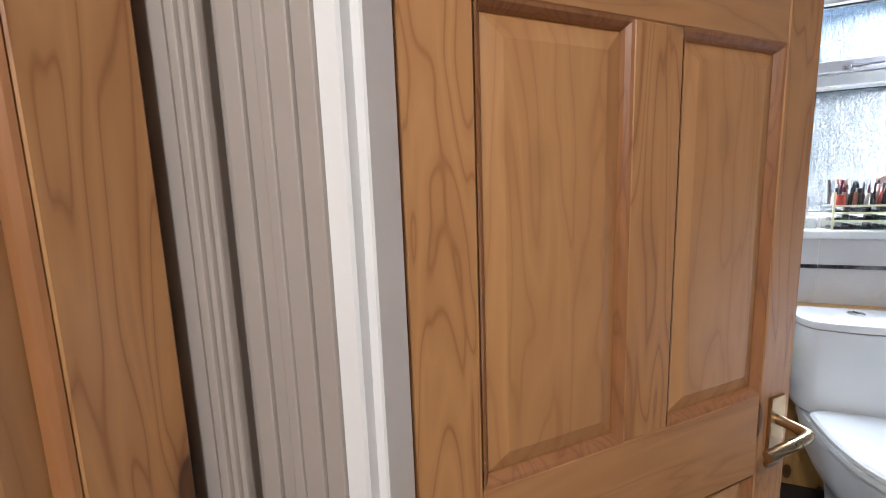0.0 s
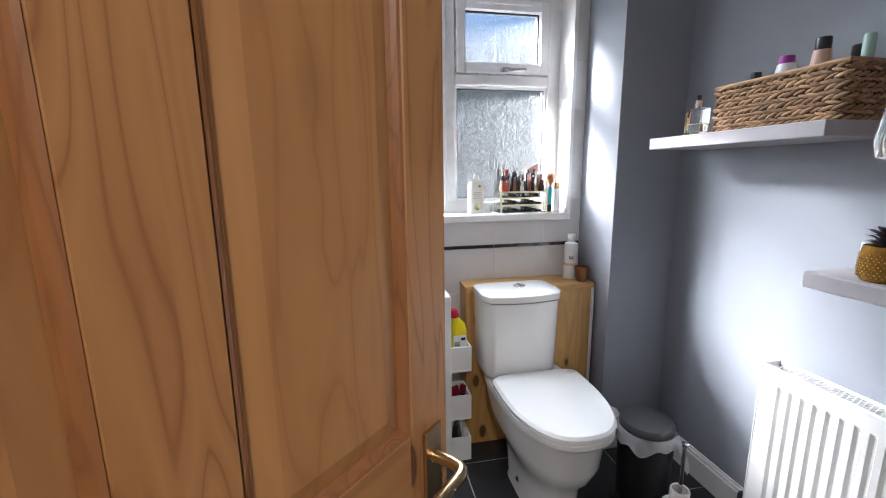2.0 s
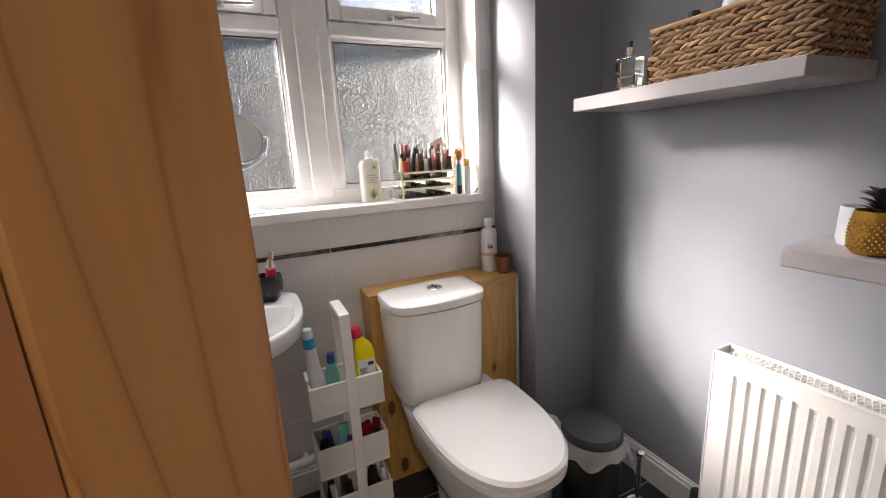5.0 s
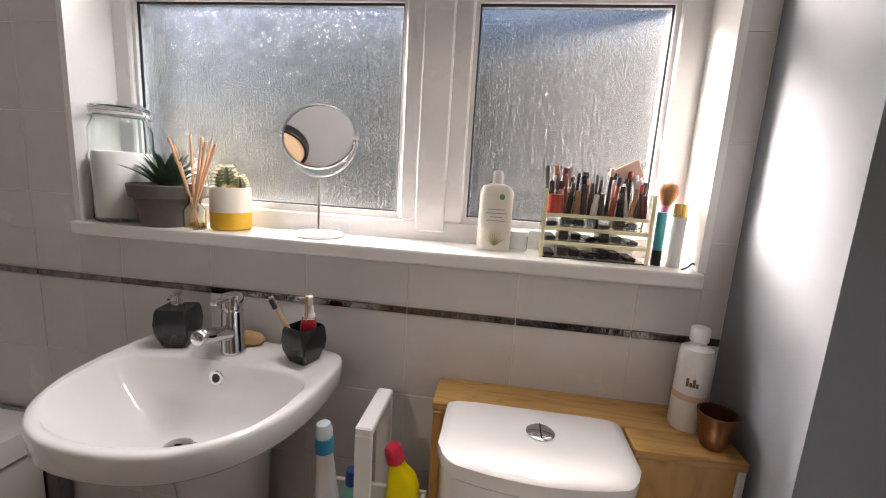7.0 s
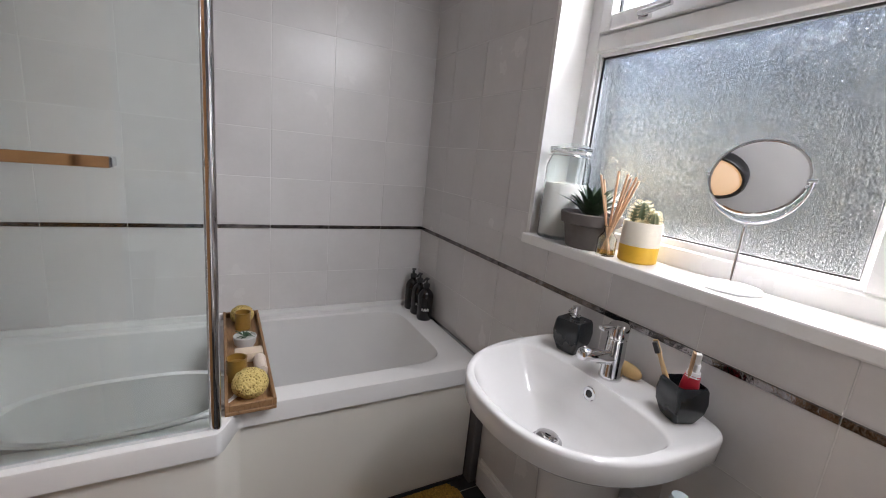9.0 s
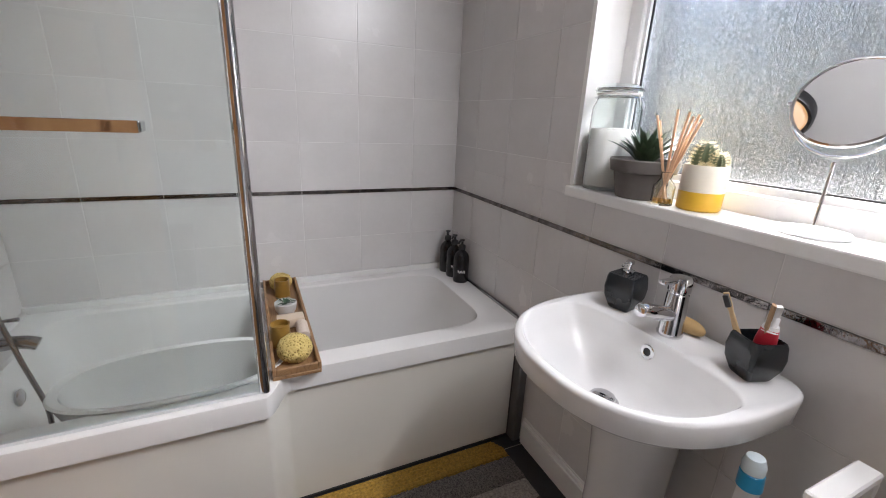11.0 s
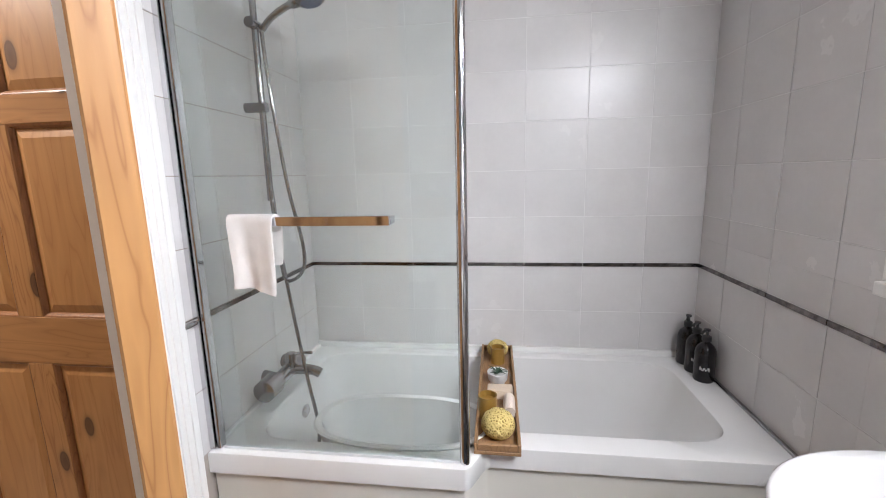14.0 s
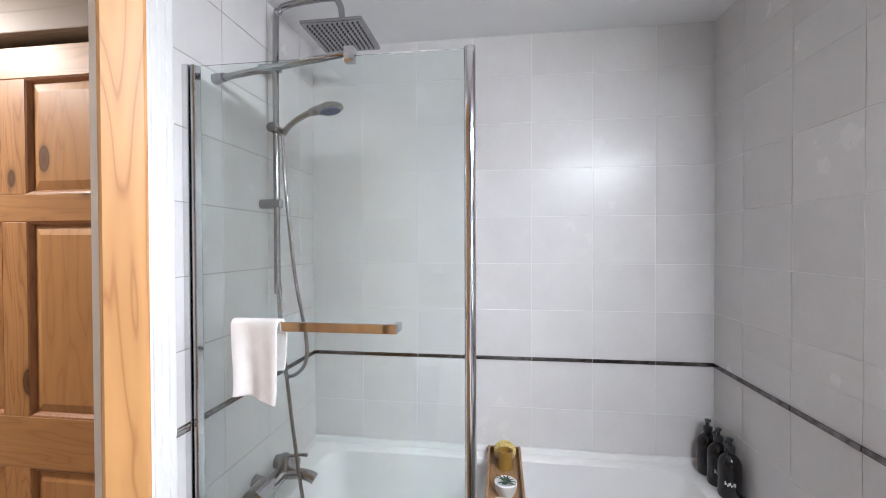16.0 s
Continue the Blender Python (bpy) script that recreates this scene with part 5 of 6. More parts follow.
def build_cactus():
    c = thing("cactus", "little round cactus in a white and mustard dipped pot", "potted plant", pose(1.212, 0.052, SILL) @ Matrix.Scale(1.15, 4))
    part("pot", bm_lathe([(0.0415, 0.038), (0.0418, 0.088), (0.040, 0.091), (0.036, 0.090), (0.034, 0.076), (0, 0.075)], 36), surface("cream_glaze", (0.74, 0.68, 0.57), 0.35), c, "cream upper glaze", smooth=40)
    part("pot_base", bm_lathe([(0, 0), (0.038, 0), (0.041, 0.003), (0.0417, 0.038)], 36), surface("mustard_glaze", (0.72, 0.42, 0.03), 0.35, vary=0.1), c, "mustard yellow dipped glaze", smooth=40)
    green = surface("cactus_skin", (0.09, 0.12, 0.06), 0.6, vary=0.25, scale=60)
    spine = surface("cactus_spines", (0.80, 0.70, 0.42), 0.6)
    for ox, oy, r, h in ((-0.009, 0.0, 0.020, 0.060), (0.019, 0.004, 0.0125, 0.040), (0.010, -0.019, 0.008, 0.018)):
        bm = bmesh.new()
        n, ribs = 40, 10
        rings = []
        for k in range(9):
            f = k / 8
            rr = r * (math.sin(math.pi * (0.18 + 0.82 * f)) ** 0.6 if f < 1 else 0.02) * (0.9 if f == 0 else 1)
            rings.append([(ox + rr * (1 + 0.09 * math.cos(ribs * 2 * math.pi * i / n)) * math.cos(2 * math.pi * i / n), oy + rr * (1 + 0.09 * math.cos(ribs * 2 * math.pi * i / n)) * math.sin(2 * math.pi * i / n), 0.076 + h * f) for i in range(n)])
        body = part("stem", bm_loft(rings), green, c, smooth=50)
        bm = bmesh.new()
        for i in range(ribs):
            a = 2 * math.pi * i / ribs
            for k in range(1, 9):
                f = k / 8.5
                rr = r * math.sin(math.pi * (0.18 + 0.82 * f)) ** 0.6 * 1.09
                base = Vector((ox + rr * math.cos(a), oy + rr * math.sin(a), 0.076 + h * f))
                for q in range(3):
                    d = Vector((math.cos(a + (q - 1) * 0.5), math.sin(a + (q - 1) * 0.5), 0.6 * f + 0.3 * (q - 1))).normalized()
                    bm_tube([base, base + d * 0.010], [0.0005, 0.0002], 3, bm)
        part("spine_cover", bm, spine, body)
    return c


build_cactus()


def build_mirror():
    m = thing("vanity_mirror", "round double-sided chrome vanity mirror on a slim stand", "mirror", pose(1.441, 0.058, SILL))
    part("base", bm_lathe([(0, 0), (0.060, 0), (0.062, 0.003), (0.058, 0.008), (0.02, 0.010), (0.008, 0.014), (0, 0.014)], 40), M_UPVC, m, "round white base", smooth=40)
    part("stem", bm_tube([(0, 0, 0.012), (0, 0, 0.135)], 0.0032, 12), M_CHROME, m, smooth=40)
    r, zc = 0.0835, 0.238
    part("yoke", bm_tube([((r + 0.010) * math.cos(a), 0, zc + (r + 0.010) * math.sin(a)) for a in [math.pi + math.pi * k / 28 for k in range(29)]], 0.0026, 10), M_CHROME, m, "curved chrome yoke", smooth=40)
    disc = new("mirror_disc")
    disc.parent = m
    disc.matrix_basis = pose(0.0, 0, zc, 90 - 25, 0, 13.5)
    frame_ring = part("mirror_rim", bm_lathe([(r - 0.003, -0.005), (r + 0.001, -0.004), (r + 0.002, 0.0), (r + 0.001, 0.004), (r - 0.003, 0.005), (r - 0.003, -0.005)], 56), M_CHROME, disc, "chrome rim", smooth=60)
    # slightly hollow magnifying face
    prof = [(r * k / 14 - 0.0, 0.0035) for k in range(14)] + [(r - 0.003, 0.0035)]
    part("mirror_face", bm_lathe(prof, 56), M_MIRROR, disc, "silvered mirror glass", smooth=60)
    part("mirror_back", bm_lathe([(r - 0.003, -0.0035), (0, -0.0035)], 40), M_MIRROR, disc)
    for sx in (-1, 1):
        part("pivot", bm_tube([(sx * (r + 0.001), 0, zc), (sx * (r + 0.016), 0, zc)], 0.004, 10), M_CHROME, m, smooth=40)
    return m


build_mirror()


def build_lotion():
    b = thing("lotion_bottle", "white lotion bottle with a printed yellow green plant", "bottle", pose(1.868, 0.070, SILL, 0, 0, 8) @ Matrix.Scale(1.07, 4))
    part("bottle", bm_loft([rrect(-0.034, 0.034, -0.016, 0.016, 0.012, 0.0), rrect(-0.036, 0.036, -0.018, 0.018, 0.014, 0.006), rrect(-0.036, 0.036, -0.018, 0.018, 0.014, 0.125), rrect(-0.030, 0.030, -0.016, 0.016, 0.012, 0.138), rrect(-0.012, 0.012, -0.010, 0.010, 0.008, 0.144)]), surface("ivory_plastic", (0.80, 0.78, 0.70), 0.3), b, smooth=40)
    part("cap", bm_lathe([(0.011, 0.143), (0.012, 0.150), (0.011, 0.166), (0.007, 0.172), (0, 0.172)], 20), M_UPVC, b, smooth=40)
    bm = bmesh.new()
    for i in range(9):
        a = radians(25 + i * 16)
        build_leaf(bm, (0.002 * math.cos(a), -0.0188, 0.012), (0.026 * math.cos(a), -0.0188, 0.014 + 0.034 * math.sin(a)), 0.006, 0.0, 0.02)
    part("leaf_print", bm, surface("olive_print", (0.42, 0.40, 0.08), 0.5), b, "printed yellow green leaves")
    bm = bmesh.new()
    for k in range(4):
        w = (0.018, 0.022, 0.014, 0.020)[k]
        bm_box(-w, w, -0.0189, -0.0184, 0.088 - k * 0.008, 0.090 - k * 0.008, bm=bm)
    part("print_lines", bm, surface("grey_print", (0.4, 0.4, 0.38), 0.6), b, "fine grey print")
    part("emblem", bm_lathe([(0.006, 0), (0, 0.0008)], 16), surface("green_print", (0.15, 0.30, 0.08), 0.5), b, "small round green emblem").matrix_basis = pose(0.010, -0.0183, 0.116, 90)
    return b


build_lotion()


def build_small_glass():
    g = thing("small_jar", "little clear glass jar beside the lotion bottle", "jar", pose(1.925, 0.085, SILL))
    part("glass", bm_lathe([(0, 0), (0.022, 0), (0.024, 0.004), (0.024, 0.036), (0.022, 0.036), (0.022, 0.005), (0, 0.005)], 28), M_GLASS, g, smooth=40).visible_shadow = False
    part("lid", bm_lathe([(0.025, 0.036), (0.025, 0.046), (0, 0.047)], 28), M_UPVC, g, smooth=40)
    return g


build_small_glass()
M_ACRC = glossy_clear("clear_acrylic", (0.97, 0.98, 0.93), 0.02)
HUES = [(0.30, 0.06, 0.05), (0.45, 0.22, 0.15), (0.02, 0.02, 0.025), (0.50, 0.36, 0.30), (0.62, 0.60, 0.58), (0.10, 0.03, 0.04), (0.05, 0.05, 0.05), (0.06, 0.06, 0.07)]
M_HUE = [surface("cosmetic_case", h, 0.25, vary=0.1) for h in HUES]


def build_makeup():
    m = thing("makeup_organiser", "clear acrylic drawer organiser packed with make-up", "organiser", pose(1.975, 0.0, SILL))
    w, y0, y1 = 0.222, 0.022, 0.118
    def shell(z0, z1, name, x0=0.0, x1=w):
        bm = bmesh.new()
        t = 0.0025
        bm_box(x0, x1, y0, y1, z0, z0 + t, bm=bm)
        bm_box(x0, x0 + t, y0, y1, z0 + t, z1, bm=bm)
        bm_box(x1 - t, x1, y0, y1, z0 + t, z1, bm=bm)
        bm_box(x0 + t, x1 - t, y1 - t, y1, z0 + t, z1, bm=bm)
        bm_box(x0 + t, x1 - t, y0, y0 + t, z0 + t, z1, bm=bm)
        o = part(name, bm, M_ACRC, m)
        o.visible_shadow = False
        return o
    for z0, z1, cols in ((0.0, 0.034, 1), (0.036, 0.066, 1), (0.068, 0.094, 2)):
        for c in range(cols):
            x0, x1 = w * c / cols, w * (c + 1) / cols
            d = shell(z0, z1, "drawer", x0, x1)
            part("drawer_pull", bm_box((x0 + x1) / 2 - 0.012, (x0 + x1) / 2 + 0.012, y0 - 0.006, y0, (z0 + z1) / 2 - 0.003, (z0 + z1) / 2 + 0.003, 0.001, 1), M_ACRC, d)
            bm = bmesh.new()
            for i in range(7 // cols):
                a = x0 + 0.008 + i * (x1 - x0 - 0.02) / (7 // cols)
                bm_box(a, a + 0.022, y0 + 0.008 + 0.01 * (i % 3), y1 - 0.02, z0 + 0.003, z0 + 0.012 + 0.006 * ((i * 5) % 3), 0.002, 1, bm)
            part("drawer_contents", bm, M_HUE[2 if z0 < 0.06 else 7], d, "dark compacts and palettes")
    top = shell(0.096, 0.150, "top_tray")
    part("tray_divider", bm_box(0.0, w, 0.068, 0.0705, 0.0985, 0.135), M_ACRC, top).visible_shadow = False
    for i in range(36):
        row, col = i // 12, i % 12
        x = 0.014 + col * 0.0175 + random.uniform(-0.003, 0.003)
        y = 0.036 + row * 0.028 + random.uniform(-0.004, 0.004)
        h = 0.045 + 0.014 * row + random.uniform(0, 0.030)
        r = random.choice((0.0045, 0.006, 0.0075))
        lean = random.uniform(-9, 9)
        mat = M_HUE[(2, 4, 6, 1, 2, 3, 7, 5, 6, 4, 2, 0)[(i * 5 + row) % 12]]
        st = part("cosmetic", bm_lathe([(0, 0), (r, 0), (r, h * 0.55), (r * 0.82, h * 0.56), (r * 0.82, h * 0.97), (r * 0.6, h), (0, h)], 10), mat, top, smooth=40)
        st.matrix_basis = pose(x, y, 0.0988, random.uniform(-5, 5), lean, 0)
        if i % 3 == 1:
            tip = part("cap", bm_lathe([(0, h), (r * 1.05, h), (r * 1.05, h + 0.018), (0, h + 0.019)], 10), M_HUE[(i * 3 + 2) % 8], st, smooth=40)
    ivory = surface("acrylic_edge", (0.82, 0.79, 0.52), 0.2)
    for z in (0.0335, 0.0655, 0.0945):
        part("shelf_edge", bm_box(-0.001, w + 0.001, y0 - 0.002, y0 + 0.001, z - 0.003, z + 0.0045, 0.0008, 1), ivory, m, "pale acrylic edge")
    for x in (-0.002, w - 0.002):
        part("side_edge", bm_box(x - 0.002, x + 0.006, y0 - 0.003, y0 + 0.0, 0.0, 0.150, 0.0008, 1), ivory, m, "pale acrylic edge")
    part("blush_pot", bm_lathe([(0, 0), (0.017, 0), (0.017, 0.020), (0.016, 0.022), (0.016, 0.040), (0, 0.041)], 20), surface("red_blush", (0.50, 0.06, 0.03), 0.3), top, smooth=40).matrix_basis = pose(0.022, 0.034, 0.0988)
    pal = part("compact", bm_box(-0.035, 0.035, -0.004, 0.004, -0.022, 0.022, 0.003, 1), M_HUE[3], top, smooth=40)
    pal.matrix_basis = pose(0.175, 0.085, 0.190, 10, -28, 0)
    return m


build_makeup()


def build_tube(name, label, x, y, r, h, body, cap, cap_h, m0=None):
    t = thing(name, label, "cosmetic", m0 or pose(x, y, SILL))
    part("tube", bm_lathe([(0, 0), (r, 0), (r, h - cap_h), (r * 0.8, h - cap_h + 0.002)], 20), body, t, smooth=40)
    part("cap", bm_lathe([(r * 0.98, h - cap_h), (r * 0.98, h - 0.003), (r * 0.9, h), (0, h)], 20), cap, t, smooth=40)
    return t


M_TEAL = surface("teal_plastic", (0.05, 0.45, 0.48), 0.3)
M_GOLD = surface("gold_cap", (0.75, 0.52, 0.18), 0.25, metal=0.9)
build_tube("brush_tube", "turquoise tube standing on its black cap", 2.222, 0.040, 0.010, 0.115, M_BLACK, M_TEAL, 0.082)
build_tube("spray_can", "slim white spray with a gold cap", 2.256, 0.035, 0.014, 0.135, M_UPVC, M_GOLD, 0.028)


def build_powder_brush():
    b = thing("powder_brush", "pink-handled powder brush with brown bristles standing upright", "brush", pose(2.226, 0.072, SILL, 3, 4))
    part("handle", bm_lathe([(0, 0), (0.005, 0.001), (0.006, 0.06), (0.008, 0.115), (0.009, 0.130)], 14), surface("pink_plastic", (0.60, 0.20, 0.35), 0.3), b, smooth=40)
    bm = bm_lathe([(0.009, 0.130), (0.016, 0.145), (0.019, 0.160), (0.015, 0.174), (0, 0.180)], 24)
    part("bristles", bm, surface("brown_bristles", (0.30, 0.14, 0.06), 0.9, fine=500, relief=0.9), b, smooth=60)
    return b


build_powder_brush()
lash = thing("lash_curler", "small black metal lash curler lying on the sill", "curler", pose(2.270, -0.005, SILL))
part("arms", bm_tube(smooth_path([(-0.012, 0.0, 0.003), (0.0, 0.003, 0.008), (0.012, 0.010, 0.016), (0.02, 0.02, 0.012)], 4), 0.0022, 6), M_BLACK, lash)

# ---- on the washbasin ----
def squircle_cup(m, w, h, label, name, cat, hollow=True):
    c = thing(name, label, cat, m)
    prof = [(0.62, 0.0), (0.70, 0.004), (0.94, h * 0.35), (1.0, h * 0.62), (0.93, h * 0.93), (0.86, h)]
    rings = [rrect(-w / 2 * k, w / 2 * k, -w / 2 * k, w / 2 * k, 0.007, z, 5) for k, z in prof]
    if hollow:
        rings += [rrect(-w / 2 * k, w / 2 * k, -w / 2 * k, w / 2 * k, 0.010, z, 5) for k, z in ((0.80, h), (0.82, h * 0.8), (0.6, 0.008))]
    part("body", bm_loft(rings), M_CHARC, c, smooth=50)
    return c


soap = squircle_cup(pose(1.160, -0.075, 0.8005, 0, 0, 12), 0.078, 0.092, "charcoal square soap dispenser with chrome pump", "soap_dispenser", "soap dispenser", False)
pump = part("pump", bm_lathe([(0.014, 0.092), (0.014, 0.102), (0.006, 0.104), (0.006, 0.118), (0.010, 0.119), (0.010, 0.127), (0, 0.128)], 20), M_CHROME, soap, "chrome pump", smooth=40)
part("pump_nozzle", bm_tube([(0, 0, 0.123), (0.0, -0.028, 0.123), (0.0, -0.034, 0.118)], 0.0035, 8), M_CHROME, pump, smooth=40)
cup = squircle_cup(pose(1.472, -0.080, 0.8005, 0, 0, -20), 0.072, 0.082, "charcoal square tumbler holding toothbrushes", "toothbrush_tumbler", "tumbler")


def build_brush(m, handle, head):
    b = thing("toothbrush", "wooden toothbrush leaning in the dark tumbler", "toothbrush", m, "toothbrushes in the tumbler")
    part("handle", bm_loft([rrect(-0.0055, 0.0055, -0.003, 0.003, 0.0025, 0.0, 3), rrect(-0.006, 0.006, -0.0035, 0.0035, 0.003, 0.07, 3), rrect(-0.004, 0.004, -0.003, 0.003, 0.0025, 0.115, 3), rrect(-0.0055, 0.0055, -0.0025, 0.0025, 0.002, 0.125, 3), rrect(-0.005, 0.005, -0.0025, 0.0025, 0.002, 0.152, 3)]), handle, b, smooth=40)
    part("bristles", bm_box(-0.0045, 0.0045, -0.013, -0.0025, 0.126, 0.150, 0.001, 1), head, b)
    return b


bamboo = surface("bamboo", (0.55, 0.38, 0.20), 0.6, vary=0.1)
build_brush(pose(1.465, -0.078, 0.812, 4, -24, 20), bamboo, M_BLACK)
build_brush(pose(1.470, -0.070, 0.812, -5, -14, 140), surface("brown_bamboo", (0.42, 0.27, 0.15), 0.6), M_WHITEP)


def build_toothpaste():
    t = thing("toothpaste", "red and white toothpaste tube standing in the tumbler", "toothpaste", pose(1.480, -0.084, 0.812, 0, 3, 25))
    part("tube", bm_loft([rrect(-0.018, 0.018, -0.002, 0.002, 0.0018, 0.0, 3), rrect(-0.017, 0.017, -0.009, 0.009, 0.008, 0.07, 3), rrect(-0.014, 0.014, -0.012, 0.012, 0.010, 0.094, 3)]), surface("red_plastic", (0.55, 0.02, 0.04), 0.3), t, smooth=40)
    part("white_band", bm_loft([rrect(-0.0143, 0.0143, -0.0123, 0.0123, 0.010, 0.090, 3), rrect(-0.012, 0.012, -0.011, 0.011, 0.009, 0.101, 3)]), M_UPVC, t, smooth=40)
    part("cap", bm_lathe([(0.009, 0.100), (0.009, 0.116), (0.007, 0.119), (0, 0.119)], 16), M_UPVC, t, smooth=40)
    return t


build_toothpaste()
bm = bmesh.new()
bmesh.ops.create_icosphere(bm, subdivisions=3, radius=0.022)
for v in bm.verts:
    v.co = Vector((v.co.x * 1.85, v.co.y * 0.68, max(v.co.z * 0.85, -0.0165)))
ob = part("soap_bar", bm, surface("ochre_soap", (0.50, 0.33, 0.14), 0.5, vary=0.15), smooth=60)
ob.matrix_basis = pose(1.312, -0.036, 0.8172)
tagged(ob, "worn ochre soap bar lying behind the tap", "soap")

# ---- on the pine boxing ----
def build_mouth_bottle():
    b = thing("product_bottle", "white product bottle with peach label on the pine top", "bottle", pose(2.282, -0.075, 0.7625))
    r = 0.031
    part("bottle", bm_lathe([(0, 0), (r, 0), (r + 0.001, 0.004), (r, 0.150), (r * 0.9, 0.164), (r * 0.45, 0.172), (r * 0.45, 0.178)], 32), surface("white_hdpe", (0.76, 0.75, 0.74), 0.35), b, smooth=40)
    part("cap", bm_lathe([(r * 0.5, 0.178), (r * 0.55, 0.180), (r * 0.55, 0.203), (r * 0.45, 0.207), (0, 0.207)], 24), M_UPVC, b, smooth=40)
    part("label_band", bm_lathe([(r + 0.0006, 0.018), (r + 0.0006, 0.075)], 32), surface("peach_label", (0.66, 0.45, 0.36), 0.5), b, "peach paper label")
    bm = bmesh.new()
    for k in range(4):
        a = radians(-128 + k * 10)
        bm_box((r + 0.001) * math.cos(a) - 0.002, (r + 0.001) * math.cos(a) + 0.002, (r + 0.001) * math.sin(a) - 0.0012, (r + 0.001) * math.sin(a) + 0.0012, 0.094, 0.110 if k % 2 == 0 else 0.102, bm=bm)
    part("label_mark", bm, surface("dark_print", (0.2, 0.12, 0.10), 0.5), b, "illegible dark mark")
    return b


build_mouth_bottle()
pot = thing("copper_pot", "ridged copper pot on the pine top", "pot", pose(2.305, -0.138, 0.7625))
prof = [(0, 0), (0.020, 0)]
for k in range(7):
    prof += [(0.022 + 0.0016 * k, 0.006 + k * 0.008), (0.0235 + 0.0016 * k, 0.010 + k * 0.008)]
prof += [(0.034, 0.068), (0.031, 0.068), (0.028, 0.02), (0, 0.018)]
part("pot", bm_lathe(prof, 36), surface("copper", (0.26, 0.12, 0.055), 0.32, metal=0.8, vary=0.2), pot, smooth=50)

# ---- in the caddy ----
M_BLUEC = surface("blue_cap", (0.02, 0.30, 0.55), 0.3)
M_MINT = surface("mint_bottle", (0.16, 0.48, 0.44), 0.35)
M_NAVY = surface("navy_cap", (0.02, 0.06, 0.25), 0.3)
M_YEL = surface("yellow_bottle", (0.80, 0.66, 0.0), 0.3)
M_REDC = surface("red_cap", (0.55, 0.02, 0.05), 0.3)


def build_spray_cleaner():
    b = thing("cleaner_bottle", "tall white cleaner bottle with blue collar and clear cap", "bottle", pose(1.572, -0.165, 0.4355, 0, -3, 10))
    part("bottle", bm_loft([rrect(-0.026, 0.026, -0.018, 0.018, 0.012, 0.0), rrect(-0.027, 0.027, -0.019, 0.019, 0.013, 0.06), rrect(-0.020, 0.020, -0.016, 0.016, 0.012, 0.15), rrect(-0.016, 0.016, -0.014, 0.014, 0.012, 0.215)]), M_UPVC, b, smooth=40)
    part("collar", bm_lathe([(0.0165, 0.215), (0.020, 0.218), (0.019, 0.248), (0.016, 0.250)], 24), M_BLUEC, b, "bright blue collar", smooth=40)
    part("cap", bm_lathe([(0.018, 0.250), (0.0185, 0.265), (0.014, 0.278), (0, 0.280)], 24), surface("pale_blue_cap", (0.66, 0.76, 0.80), 0.2), b, smooth=40)
    part("label_patch", bm_box(-0.0275, -0.020, -0.010, 0.010, 0.03, 0.10), M_NAVY, b, "dark blue label")
    return b


build_spray_cleaner()
mb = thing("cleaner_bottle", "small mint green bottle with navy cap", "bottle", pose(1.620, -0.165, 0.4355))
part("bottle", bm_loft([rrect(-0.021, 0.021, -0.014, 0.014, 0.008, 0.0), rrect(-0.022, 0.022, -0.015, 0.015, 0.009, 0.11), rrect(-0.012, 0.012, -0.011, 0.011, 0.008, 0.148)]), M_MINT, mb, smooth=40)
part("cap", bm_lathe([(0.013, 0.148), (0.014, 0.152), (0.012, 0.180), (0, 0.182)], 20), M_NAVY, mb, smooth=40)


def build_bleach():
    b = thing("bleach_bottle", "yellow bleach bottle with red cap and angled neck", "bottle", pose(1.728, -0.165, 0.4355) @ Matrix.Diagonal((1.06, 1.06, 1.0, 1)))
    def sec(w, d, z, dx=0.0):
        return rrect(dx - w, dx + w, -d, d, min(w, d) * 0.7, z)
    part("bottle", bm_loft([sec(0.030, 0.022, 0), sec(0.032, 0.024, 0.006), sec(0.032, 0.024, 0.130), sec(0.031, 0.023, 0.160, 0.001), sec(0.026, 0.020, 0.185, -0.002), sec(0.016, 0.015, 0.205, -0.010), sec(0.013, 0.012, 0.215, -0.014)]), M_YEL, b, smooth=50)
    cap = part("cap", bm_lathe([(0.015, 0), (0.018, 0.003), (0.017, 0.030), (0.013, 0.036), (0, 0.037)], 20), M_REDC, b, "red child-proof cap", smooth=40)
    cap.matrix_basis = pose(-0.014, 0, 0.214, 0, -14)
    part("label_panel", bm_box(-0.026, 0.026, -0.0252, -0.0242, 0.085, 0.140, 0.0004, 1), M_UPVC, b, "white label with barcode")
    bm = bmesh.new()
    for k in range(9):
        bm_box(-0.022 + k * 0.0025, -0.0207 + k * 0.0025, -0.0258, -0.0253, 0.090, 0.112, bm=bm)
    bm_box(0.004, 0.022, -0.0258, -0.0253, 0.118, 0.130, bm=bm)
    part("label_bars", bm, M_BLACK, b, "black print bars")
    return b


build_bleach()


def build_oddments(z, items, label):
    o = thing("toiletries", label, "toiletries", kind="")
    for x, y, w, d, h, turn, mat in items:
        ob = part("packet", bm_loft([rrect(-w, w, -d, d, min(w, d) * 0.5, 0.0), rrect(-w * 1.05, w * 1.05, -d * 1.1, d * 1.1, min(w, d) * 0.5, h * 0.4), rrect(-w * 0.9, w * 0.9, -d * 0.5, d * 0.5, min(w, d) * 0.25, h)]), mat, o, smooth=40)
        ob.matrix_basis = pose(x, y, z, random.uniform(-6, 6), turn, random.uniform(-40, 40))
    return o


